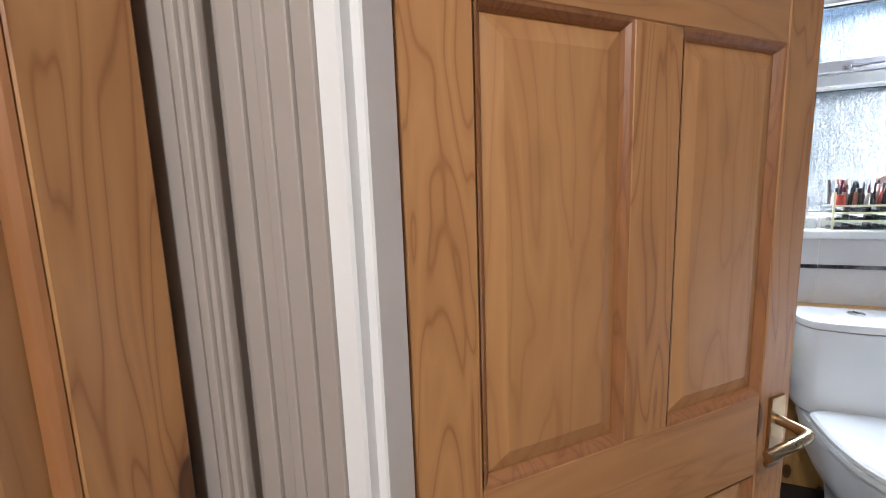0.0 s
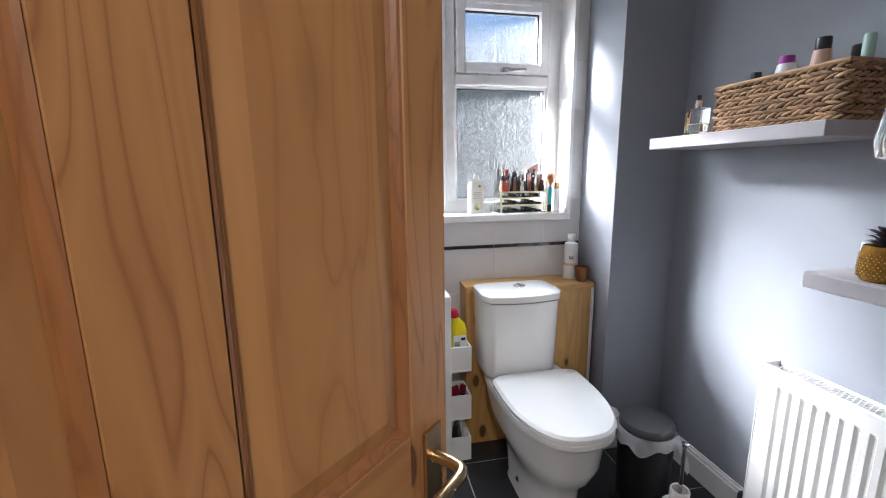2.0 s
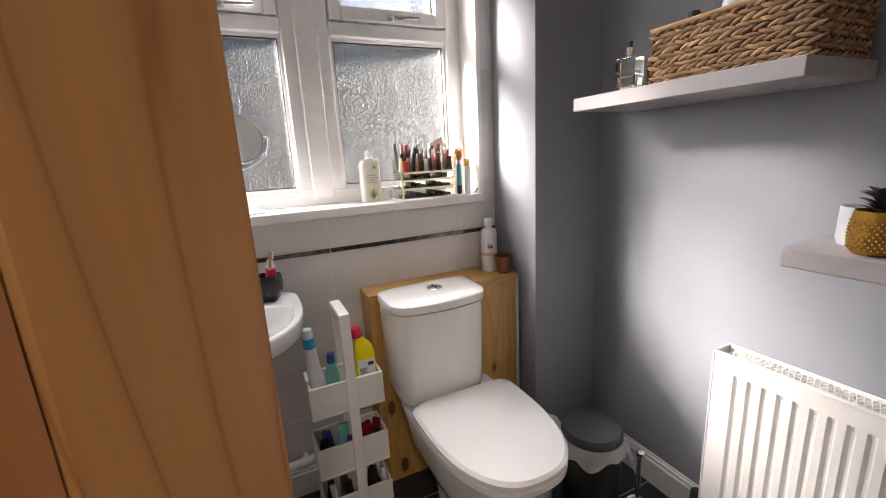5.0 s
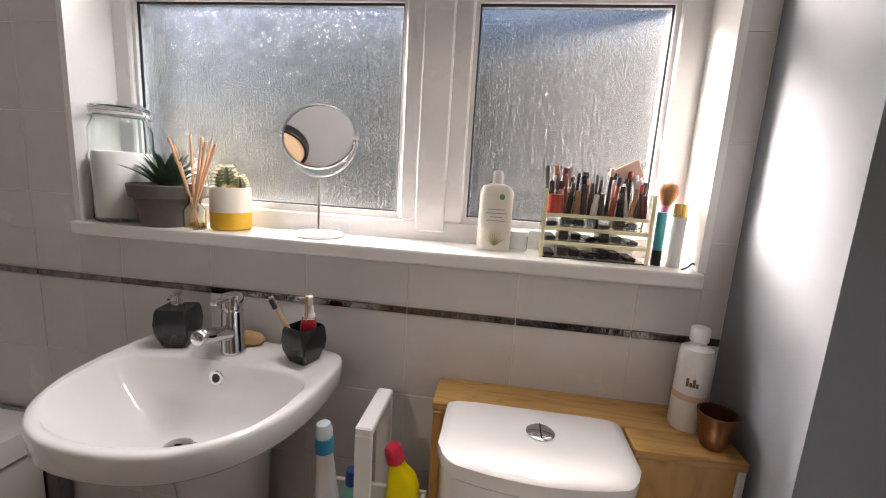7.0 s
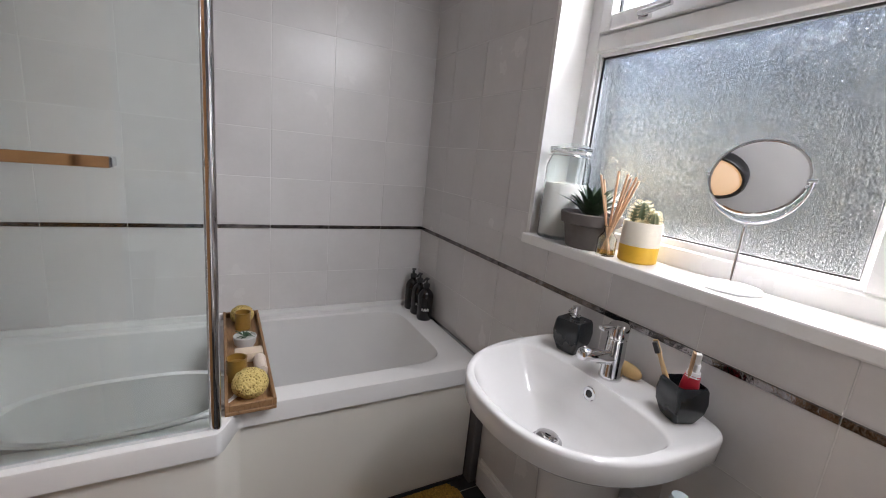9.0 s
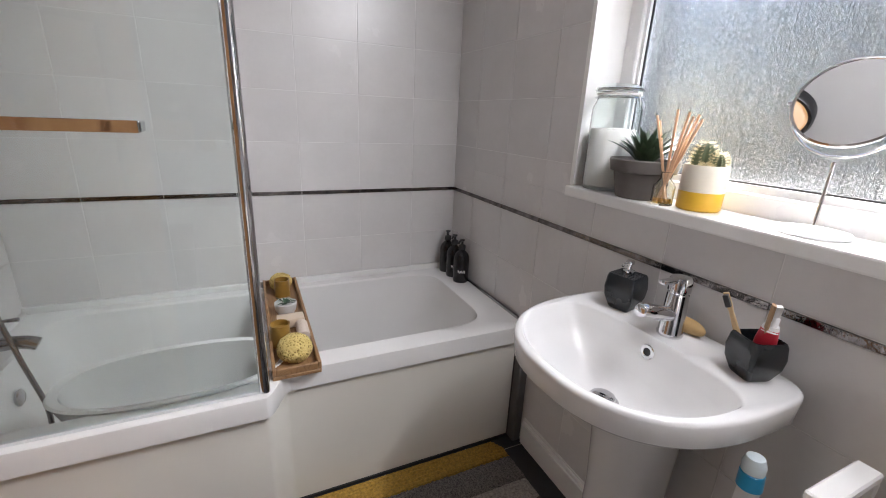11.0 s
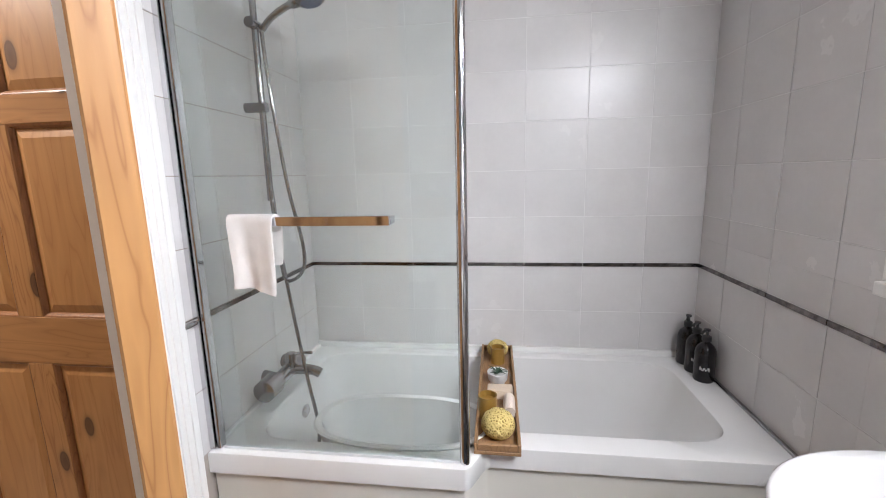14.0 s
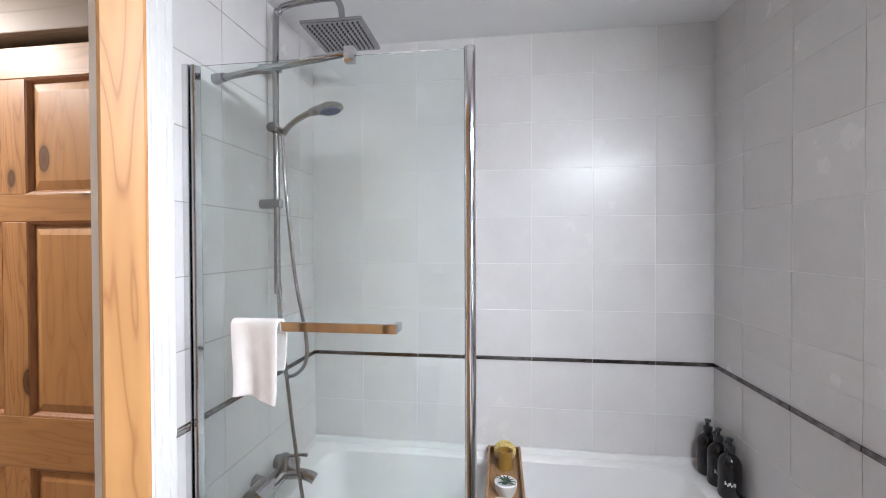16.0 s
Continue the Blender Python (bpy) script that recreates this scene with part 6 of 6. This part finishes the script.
M_TOIL = [M_NAVY, M_MINT, M_UPVC, surface("dark_red_pack", (0.22, 0.01, 0.02), 0.4), surface("violet_pack", (0.10, 0.05, 0.25), 0.4), M_BLACK, M_CHROME]
build_oddments(0.2155, [(1.560, -0.17, 0.014, 0.012, 0.105, 4, M_TOIL[5]), (1.588, -0.15, 0.016, 0.013, 0.115, -5, M_TOIL[0]), (1.620, -0.17, 0.018, 0.014, 0.135, 6, M_TOIL[1]), (1.640, -0.14, 0.014, 0.012, 0.12, 0, M_TOIL[2]), (1.635, -0.19, 0.012, 0.010, 0.10, 9, M_TOIL[4])], "mixed toothpaste boxes and packets in the middle tray")
build_oddments(0.2155, [(1.715, -0.165, 0.022, 0.018, 0.115, -5, M_TOIL[3]), (1.742, -0.15, 0.014, 0.012, 0.12, 7, M_TOIL[3]), (1.735, -0.20, 0.010, 0.008, 0.10, 3, M_TOIL[5])], "dark red packets in the middle tray")
build_oddments(0.0185, [(1.562, -0.16, 0.013, 0.012, 0.13, 4, M_TOIL[5]), (1.590, -0.18, 0.012, 0.010, 0.125, -6, M_TOIL[2]), (1.612, -0.15, 0.014, 0.012, 0.135, 3, M_TOIL[6]), (1.635, -0.17, 0.012, 0.010, 0.11, -4, M_TOIL[5])], "razors and small bottles in the bottom tray")
build_oddments(0.0185, [(1.705, -0.17, 0.014, 0.012, 0.125, 5, M_TOIL[5]), (1.735, -0.15, 0.013, 0.011, 0.14, -6, M_TOIL[6]), (1.750, -0.19, 0.009, 0.009, 0.12, 2, M_TOIL[2])], "grey and black tubes in the bottom tray")


# ---- woven baskets and what stands on the shelves ----
M_WEAVE = surface("water_hyacinth", (0.52, 0.34, 0.185), 0.75, vary=0.35, scale=35, fine=160, relief=0.8)
def island_variation(m, lo, hi):
    """Tints each separate strand of a joined mesh a little differently."""
    nt = m.node_tree
    p = nt.nodes["Principled BSDF"]
    old = p.inputs["Base Color"].links[0].from_socket
    g = nt.nodes.new("ShaderNodeNewGeometry")
    tint = ramp(nt, g.outputs["Random Per Island"], [(0.0, lo), (1.0, hi)])
    nt.links.new(mixc(nt, 0.75, old, tint), p.inputs["Base Color"])


island_variation(M_WEAVE, (0.13, 0.06, 0.028), (0.47, 0.275, 0.14))
M_WEAVE_D = surface("basket_lining", (0.10, 0.06, 0.03), 0.9)


def strand_mesh(name="strand"):
    bm = bmesh.new()
    rings = []
    for k in range(7):
        f = k / 6
        rr = 0.30 * math.sin(math.pi * (0.10 + 0.80 * f)) ** 0.7
        cx, cz = (f - 0.5) * 1.25, 0.05 * math.sin((f - 0.5) * math.pi)
        rings.append([(cx, -0.28 * math.sin(math.pi * f) - rr * 0.7 * math.cos(2 * math.pi * i / 6), cz + rr * math.sin(2 * math.pi * i / 6)) for i in range(6)])
    bm_loft(rings, bm=bm)
    for f in bm.faces:
        f.smooth = True
    me = bpy.data.meshes.new(name)
    bm.to_mesh(me)
    bm.free()
    me.materials.append(M_WEAVE)
    return me


def build_basket(x0, x1, y0, y1, z0, h, label, pitch=0.026):
    b = thing("wicker_basket", label, "basket", group="woven baskets on the shelves")
    t = 0.008
    bm = bmesh.new()
    bm_box(x0 + t, x1 - t, y0 + t, y1 - t, z0, z0 + 0.006, bm=bm)
    bm_box(x0 + t, x0 + 2 * t, y0 + t, y1 - t, z0 + 0.006, z0 + h - 0.004, bm=bm)
    bm_box(x1 - 2 * t, x1 - t, y0 + t, y1 - t, z0 + 0.006, z0 + h - 0.004, bm=bm)
    bm_box(x0 + 2 * t, x1 - 2 * t, y0 + t, y0 + 2 * t, z0 + 0.006, z0 + h - 0.004, bm=bm)
    bm_box(x0 + 2 * t, x1 - 2 * t, y1 - 2 * t, y1 - t, z0 + 0.006, z0 + h - 0.004, bm=bm)
    part("lining", bm, M_WEAVE_D, b)
    src = strand_mesh()
    rows = max(5, int(round(h / 0.0115)))
    out = bmesh.new()
    for face in range(4):
        horiz = face in (0, 2)
        length = (y1 - y0) if horiz else (x1 - x0)
        cols = int(round(length / pitch))
        for r in range(rows):
            for c in range(cols):
                u = (c + 0.5 + (0.5 if r % 2 else 0) - 0.25) * length / cols
                if u > length - pitch * 0.5 or u < pitch * 0.35:
                    continue
                z = z0 + (r + 0.5) * h / rows
                tilt = (16 if r % 2 else -16) + random.uniform(-6, 6)
                u += random.uniform(-0.12, 0.12) * pitch
                s = pitch * random.uniform(1.15, 1.45)
                sc = Matrix.Diagonal((s * random.uniform(0.85, 1.05), s * random.uniform(0.34, 0.44), s * random.uniform(0.50, 0.66), 1))
                base = {0: pose(x0 + t, y1 - u, z, 0, 0, -90), 2: pose(x1 - t, y0 + u, z, 0, 0, 90), 1: pose(x0 + u, y0 + t, z), 3: pose(x1 - u, y1 - t, z, 0, 0, 180)}[face]
                tmp = src.copy()
                tmp.transform(base @ pose(0, 0, 0, 0, tilt, 0) @ sc)
                out.from_mesh(tmp)
                bpy.data.meshes.remove(tmp)
    part("weave", out, M_WEAVE, b, "chunky braided strands")
    bpy.data.meshes.remove(src)
    rim = bm_tube([(x0 + t * 0.7, y0 + t * 0.7, z0 + h), (x1 - t * 0.7, y0 + t * 0.7, z0 + h), (x1 - t * 0.7, y1 - t * 0.7, z0 + h), (x0 + t * 0.7, y1 - t * 0.7, z0 + h)], 0.006, 8, closed=True)
    part("rim", rim, M_WEAVE, b, smooth=60)
    return b


SH1, SH2 = 1.3635, 1.0095
build_basket(2.432, 2.640, -1.003, -0.632, SH1, 0.132, "low seagrass basket full of bottles on the shelf", 0.023)
build_basket(2.432, 2.640, -1.585, -1.195, SH2, 0.148, "seagrass basket with wash bottles on the shelf", 0.031)


def build_perfume(x, y, z, label):
    p = thing("perfume_bottle", label, "perfume", pose(x, y, z, 0, 0, 6))
    part("flask", bm_box(-0.020, 0.020, -0.030, 0.030, 0.0, 0.082, 0.003, 2), M_GLASS, p, "clear glass flask").visible_shadow = False
    part("perfume", bm_box(-0.016, 0.016, -0.026, 0.026, 0.008, 0.034, 0.002, 1), glossy_clear("pale_perfume", (0.96, 0.88, 0.78)), p, "pale perfume")
    part("collar", bm_lathe([(0.011, 0.082), (0.012, 0.084), (0.012, 0.106), (0, 0.107)], 20), M_CHROME, p, smooth=40)
    part("cap", bm_lathe([(0.006, 0.106), (0.0065, 0.122), (0, 0.123)], 16), M_BLACK, p, smooth=40)
    return p


build_perfume(2.425, -0.585, SH1, "clear square perfume flask with black top")
pf = thing("perfume_bottle", "small dark glass bottle behind the perfume flask", "perfume", pose(2.51, -0.60, SH1))
part("flask", bm_box(-0.018, 0.018, -0.018, 0.018, 0, 0.065, 0.003, 2), M_AMBER, pf)
part("cap", bm_lathe([(0.010, 0.065), (0.010, 0.085), (0, 0.086)], 16), M_BLACK, pf, smooth=40)


def build_basket_bottle(x, y, z, r, h, body, cap, cap_h, label, cone=1.0):
    b = thing("toiletry_bottle", label, "bottle", pose(x, y, z, 0, 0, 0))
    part("bottle", bm_lathe([(0, 0), (r, 0), (r, (h - cap_h) * 0.6), (r * cone, h - cap_h)], 24), body, b, smooth=40)
    part("cap", bm_lathe([(r * cone * 0.92, h - cap_h), (r * cone * 0.92, h - 0.003), (r * cone * 0.85, h), (0, h)], 24), cap, b, smooth=40)
    return b


M_PURP = surface("purple_cap", (0.30, 0.03, 0.28), 0.35)
M_BEIGE = surface("beige_tube", (0.58, 0.38, 0.29), 0.4)
M_SAGE = surface("sage_tube", (0.36, 0.52, 0.44), 0.4)
zi = SH1 + 0.0065
build_basket_bottle(2.52, -0.690, zi, 0.015, 0.165, M_BLACK, M_BLACK, 0.03, "black capped bottle in the basket")
build_basket_bottle(2.495, -0.800, zi, 0.032, 0.182, M_UPVC, M_PURP, 0.020, "white tub with purple cap in the basket", 0.62)
build_basket_bottle(2.55, -0.840, zi, 0.016, 0.170, M_UPVC, surface("grey_cap", (0.45, 0.47, 0.50), 0.3), 0.03, "grey capped bottle in the basket")
build_basket_bottle(2.50, -0.885, zi, 0.026, 0.205, M_BEIGE, M_BLACK, 0.030, "beige tube with black cap in the basket", 0.7)
build_basket_bottle(2.56, -0.925, zi, 0.016, 0.180, M_BLACK, M_BLACK, 0.03, "black tube in the basket")
build_basket_bottle(2.53, -0.965, zi, 0.013, 0.192, M_SAGE, M_SAGE, 0.06, "sage green tube in the basket")


def build_gold_pot():
    p = thing("plant_holder", "purple succulent in a gold dotted glass holder", "potted plant", pose(2.445, -1.118, SH2))
    gold = surface("gold_glass", (0.42, 0.22, 0.03), 0.25, metal=0.5, vary=0.3, scale=120, fine=300, relief=0.5)
    body = part("holder", bm_lathe([(0, 0), (0.030, 0), (0.036, 0.008), (0.039, 0.035), (0.036, 0.068), (0.034, 0.078), (0.032, 0.078), (0.034, 0.06), (0, 0.055)], 36), gold, p, smooth=40)
    bm = bmesh.new()
    for row in range(9):
        for k in range(28):
            a = 2 * math.pi * (k + 0.5 * (row % 2)) / 28
            r = 0.0375 + 0.0012 * math.sin(row * 0.4)
            bm_box(r * math.cos(a) - 0.0013, r * math.cos(a) + 0.0013, r * math.sin(a) - 0.0013, r * math.sin(a) + 0.0013, 0.010 + row * 0.006, 0.0126 + row * 0.006, bm=bm)
    part("dots", bm, M_GOLD, body, "raised gold dots")
    bm = bmesh.new()
    for i in range(26):
        a, l = i * 2.4, 0.022 + 0.018 * ((i * 7) % 5) / 5
        h = 0.072 + 0.045 * (i / 26)
        build_leaf(bm, (0.004 * math.cos(a), 0.004 * math.sin(a), h - 0.008), (l * math.cos(a), l * math.sin(a), h + 0.004), 0.016, 0.2)
    part("leaves", bm, surface("purple_leaf", (0.07, 0.05, 0.065), 0.5, vary=0.4, scale=50), p, "dusky purple leaves", smooth=50)
    part("stem", bm_tube([(0, 0, 0.05), (0, 0, 0.112)], 0.004, 8), M_LEAF, p)
    return p


build_gold_pot()
gj = thing("glass_holder", "white frosted glass behind the gold plant holder", "glass", pose(2.51, -1.075, SH2))
part("glass", bm_lathe([(0, 0), (0.033, 0), (0.037, 0.01), (0.036, 0.075), (0.033, 0.075), (0.033, 0.008), (0, 0.007)], 32), surface("frosted_white", (0.72, 0.74, 0.76), 0.3), gj, smooth=40)
zi = SH2 + 0.0065
mw = thing("mouthwash", "dark blue mouthwash bottle with white cup cap", "bottle", pose(2.545, -1.275, zi))
part("bottle", bm_loft([rrect(-0.028, 0.028, -0.042, 0.042, 0.012, 0.0), rrect(-0.028, 0.028, -0.042, 0.042, 0.012, 0.165), rrect(-0.018, 0.018, -0.022, 0.022, 0.010, 0.198)]), surface("blue_pet", (0.02, 0.09, 0.14), 0.12), mw, smooth=40)
part("cap", bm_lathe([(0.029, 0.198), (0.030, 0.206), (0.024, 0.245), (0.022, 0.248), (0, 0.248)], 28), M_UPVC, mw, smooth=40)
wb = pump_bottle(pose(2.475, -1.345, zi, 0, 0, 60), 0.042, 0.235, surface("dusky_pink", (0.44, 0.29, 0.24), 0.4), "dusky pink pump bottle in the basket")


# ---- floor things ----
def build_bin():
    b = thing("pedal_bin", "black bin with grey domed lid and white liner", "bin", pose(2.365, -0.552, 0))
    black = surface("bin_black", (0.016, 0.016, 0.018), 0.45, vary=0.2)
    part("bin_body", bm_lathe([(0, 0), (0.088, 0), (0.092, 0.006), (0.098, 0.27), (0.096, 0.275), (0.090, 0.274)], 44), black, b, smooth=40)
    lid = part("bin_lid", bm_lathe([(0.094, 0.300), (0.097, 0.303), (0.097, 0.318), (0.090, 0.330), (0.06, 0.338), (0, 0.341)], 44), surface("graphite_lid", (0.055, 0.055, 0.058), 0.4, vary=0.1), b, "dark grey domed lid", smooth=40)
    bm = bmesh.new()
    rows = []
    for k in range(6):
        row = []
        for i in range(72):
            a = 2 * math.pi * i / 72
            crink = noise.noise((math.cos(a) * 4, math.sin(a) * 4, k * 0.8))
            drop = 0.034 + 0.030 * noise.noise((math.cos(a) * 2.2, math.sin(a) * 2.2, 5))
            rr, z = ((0.089, 0.300), (0.099, 0.301), (0.1035, 0.290), (0.106, 0.290 - drop * 0.4), (0.108, 0.290 - drop * 0.75), (0.110, 0.290 - drop))[k]
            row.append(bm.verts.new(((rr + 0.005 * crink) * math.cos(a), (rr + 0.005 * crink) * math.sin(a), z + 0.004 * crink)))
        rows.append(row)
    for a, c in zip(rows, rows[1:]):
        for i in range(72):
            j = (i + 1) % 72
            bm.faces.new((a[i], a[j], c[j], c[i]))
    for ang, w, out, dz in ((2.5, 0.55, 0.060, 0.050), (-0.75, 0.42, 0.045, -0.105)):
        pv = None
        for k in range(5):
            f = k / 4
            rr = 0.107 + out * f
            v1 = bm.verts.new((rr * math.cos(ang - w * (1 - 0.3 * f)), rr * math.sin(ang - w * (1 - 0.3 * f)), 0.288 + dz * f + 0.01 * math.sin(6 * f)))
            v2 = bm.verts.new((rr * math.cos(ang), rr * math.sin(ang), 0.292 + dz * f * 1.1 + 0.012 * math.cos(5 * f)))
            v3 = bm.verts.new((rr * math.cos(ang + w * (1 - 0.3 * f)), rr * math.sin(ang + w * (1 - 0.3 * f)), 0.288 + dz * f))
            if pv:
                bm.faces.new((pv[0], pv[1], v2, v1))
                bm.faces.new((pv[1], pv[2], v3, v2))
            pv = (v1, v2, v3)
    bmesh.ops.solidify(bm, geom=bm.faces[:], thickness=0.0012)
    part("bin_liner", bm, surface("white_liner", (0.75, 0.75, 0.76), 0.35, vary=0.05, scale=60, relief=0.4), b, "crumpled white bin liner", smooth=50)
    part("pedal", bm_box(-0.13, -0.085, -0.02, 0.02, 0.012, 0.022, 0.003, 1), M_BLACK, b)
    return b


build_bin()


def build_toilet_brush():
    b = thing("toilet_brush", "white ceramic toilet brush holder with steel handle", "toilet brush", pose(2.352, -0.738, 0))
    part("base_ring", bm_lathe([(0, 0), (0.052, 0), (0.053, 0.004), (0.052, 0.016), (0.047, 0.018)], 36), M_CHROME, b, "steel base ring", smooth=40)
    cer = surface("ivory_ceramic", (0.74, 0.69, 0.66), 0.22)
    part("holder", bm_lathe([(0.046, 0.018), (0.048, 0.022), (0.048, 0.118), (0.042, 0.128), (0.02, 0.129), (0, 0.129)], 40), cer, b, smooth=40)
    part("sleeve", bm_lathe([(0.030, 0.126), (0.031, 0.130), (0.031, 0.182), (0.028, 0.186), (0.024, 0.184), (0.024, 0.13)], 32, (0.012, 0, 0)), cer, b, smooth=40)
    part("handle", bm_tube([(0.012, 0, 0.12), (0.016, 0.004, 0.345)], 0.0065, 14), M_CHROME, b, smooth=40)
    part("knob", bm_lathe([(0.007, 0.340), (0.011, 0.346), (0.0115, 0.354), (0, 0.357)], 20, (0.016, 0.004, 0)), M_CHROME, b, smooth=40)
    return b


build_toilet_brush()


def build_rug():
    r = thing("bath_mat", "striped woven bath mat in mustard, grey and cream", "rug", pose(0, 0, 0.0005))
    bands = [(0.705, 0.795, (0.42, 0.25, 0.045), 0), (0.795, 0.905, (0.17, 0.155, 0.145), 1), (0.905, 0.990, (0.40, 0.37, 0.33), 0), (0.990, 1.090, (0.13, 0.12, 0.115), 1), (1.090, 1.185, (0.46, 0.36, 0.23), 0)]
    for i, (x0, x1, col, tuft) in enumerate(bands):
        m = surface("mat_yarn", col, 0.98, vary=0.95 if tuft else 0.5, scale=170 if tuft else 110, fine=420, relief=1.0)
        bm = bmesh.new()
        nx, ny = (22, 150) if tuft else (24, 80)
        grid = []
        for a in range(nx + 1):
            col_v = []
            for b in range(ny + 1):
                x = x0 + (x1 - x0) * a / nx
                y = -0.868 + 0.775 * b / ny
                edge = min(a, nx - a, b, ny - b)
                z = 0.009 + (random.uniform(-0.0035, 0.0035) if tuft else 0.003 * math.cos(2 * math.pi * a / 4) + random.uniform(-0.0008, 0.0008))
                if i == 0 and b > ny - 8:
                    y -= 0.03 * max(0, 1 - a / (nx * 0.5)) * (b - ny + 8) / 8
                col_v.append(bm.verts.new((x + random.uniform(-0.0008, 0.0008), y + random.uniform(-0.001, 0.001), z if edge else 0.0)))
            grid.append(col_v)
        for a in range(nx):
            for b in range(ny):
                bm.faces.new((grid[a][b], grid[a + 1][b], grid[a + 1][b + 1], grid[a][b + 1]))
        part("stripe", bm, m, r, ("mustard ribbed stripe", "dark tufted stripe", "pale grey ribbed stripe", "charcoal tufted stripe", "straw ribbed stripe")[i], smooth=80)
    return r


build_rug()


def build_laundry():
    b = thing("laundry_basket", "grey slatted plastic laundry basket beside the radiator", "laundry basket")
    grey = surface("grey_plastic", (0.13, 0.13, 0.145), 0.5, vary=0.1)
    def ring(z, g):
        return rrect(2.335 - g, 2.500 + g, -1.640, -1.285 + g, 0.03, z, 5)
    rings = [ring(0.0, 0.0), ring(0.01, 0.002), ring(0.55, 0.03), ring(0.572, 0.036), ring(0.578, 0.030), ring(0.55, 0.020), ring(0.02, -0.008)]
    part("body", bm_loft(rings), grey, b, smooth=50)
    for k in range(16):
        y = -1.615 + k * 0.0195
        bm = bmesh.new()
        lo, hi = (2.3325, 0.05), (2.3065, 0.53)
        for (px, pz), (qx, qz) in ((lo, hi),):
            vs = [bm.verts.new(c) for c in ((px, y, pz), (px, y + 0.012, pz), (qx, y + 0.012, qz), (qx, y, qz), (px - 0.004, y + 0.001, pz), (px - 0.004, y + 0.011, pz), (qx - 0.004, y + 0.011, qz), (qx - 0.004, y + 0.001, qz))]
            for q in ((4, 5, 6, 7), (0, 1, 5, 4), (1, 2, 6, 5), (2, 3, 7, 6), (3, 0, 4, 7)):
                bm.faces.new([vs[t] for t in q])
        bmesh.ops.recalc_face_normals(bm, faces=bm.faces[:])
        part("slat", bm, grey, b)
    return b


build_laundry()


def build_robe():
    k = thing("bath_robe", "grey waffle bathrobe hanging from a hook on the wall", "bathrobe")
    rings = []
    for i in range(40):
        f = i / 39
        z = 1.56 - 1.08 * f
        w = 0.05 + 0.13 * min(1, f * 2.2)
        dep = 0.03 + 0.065 * min(1, f * 1.6)
        ring = []
        for q in range(96):
            a = 2 * math.pi * q / 96
            fold = 1 + 0.10 * math.sin(5 * a + 1) * min(1, f * 2) + 0.05 * math.sin(11 * a + 3 * f)
            rib = 0.0035 * math.cos(q * math.pi / 2) + 0.0015 * math.cos(i * math.pi)
            ring.append((2.215 + (w * fold + rib) * math.cos(a), SOUTH + 0.012 + dep * 1.1 + (dep * fold + rib) * math.sin(a), z))
        rings.append(ring)
    part("cloth", bm_loft(rings), surface("grey_waffle", (0.10, 0.10, 0.10), 0.95, vary=0.25, scale=40, fine=400, relief=0.9), k, smooth=60)
    part("hook", bm_tube(smooth_path([(2.215, SOUTH + 0.001, 1.60), (2.215, SOUTH + 0.03, 1.59), (2.215, SOUTH + 0.045, 1.56), (2.215, SOUTH + 0.04, 1.545)], 4), 0.005, 10), M_CHROME, k, "chrome wall hook", smooth=40)
    return k


build_robe()

pipe = thing("waste_pipe", "white waste pipe running along the skirting to the boxing", "pipe")
part("pipe", bm_tube(smooth_path([(1.37, -0.045, 0.155), (1.50, -0.045, 0.165), (1.60, -0.045, 0.175), (1.774, -0.045, 0.185)], 4), 0.0165, 14), M_UPVC, pipe, smooth=40)
part("pipe_clip", bm_tube([(1.50, -0.045, 0.165), (1.52, -0.045, 0.167)], 0.021, 14), M_UPVC, pipe, smooth=40)
part("pipe_bracket", bm_box(1.503, 1.517, -0.045, 0.001, 0.160, 0.170), M_UPVC, pipe)


# ---- tiles of walls and floor ----
N_EDGES = [0.0, 0.200, 0.448, 0.695, 0.943, 1.190, 1.437, 1.685, 1.933, 2.180, 2.358]
lay_tiles(wall_north, lambda u, z: pose(u, 0.004, z), N_EDGES, ZROWS, hole=(WX0 - 0.012, WX1 + 0.012, WZ0, WZ1 + 0.012))
W_EDGES = [0.0, 0.222, 0.472, 0.722, 0.972, 1.220, 1.468, 1.70]
lay_tiles(wall_west, lambda u, z: pose(-0.004, -u, z, 0, 0, 90), W_EDGES, ZROWS[2:])
S_EDGES = [0.0, 0.13, 0.38, 0.63, 0.835]
lay_tiles(wall_south, lambda u, z: pose(u, SOUTH - 0.004, z, 0, 0, 180), S_EDGES, ZROWS[2:])
FX = [-0.02, 0.105, 0.43, 0.755, 1.080, 1.405, 1.730, 2.055, 2.380, EAST]
FY = [SOUTH, -1.555, -1.225, -0.895, -0.565, -0.235, 0.0]
for x0, x1 in zip(FX, FX[1:]):
    for y0, y1 in zip(FY, FY[1:]):
        w, h = x1 - x0 - 0.006, y1 - y0 - 0.006
        if w < 0.01 or h < 0.01:
            continue
        ob = new("tile", tile_mesh(w, h, 0.003, M_FLOOR, "floor_tile"))
        ob.parent = floor
        ob.matrix_basis = pose((x0 + x1) / 2, (y0 + y1) / 2, -0.003, -90) @ pose(0, 0, 0, 0, 0, random.uniform(-0.05, 0.05))
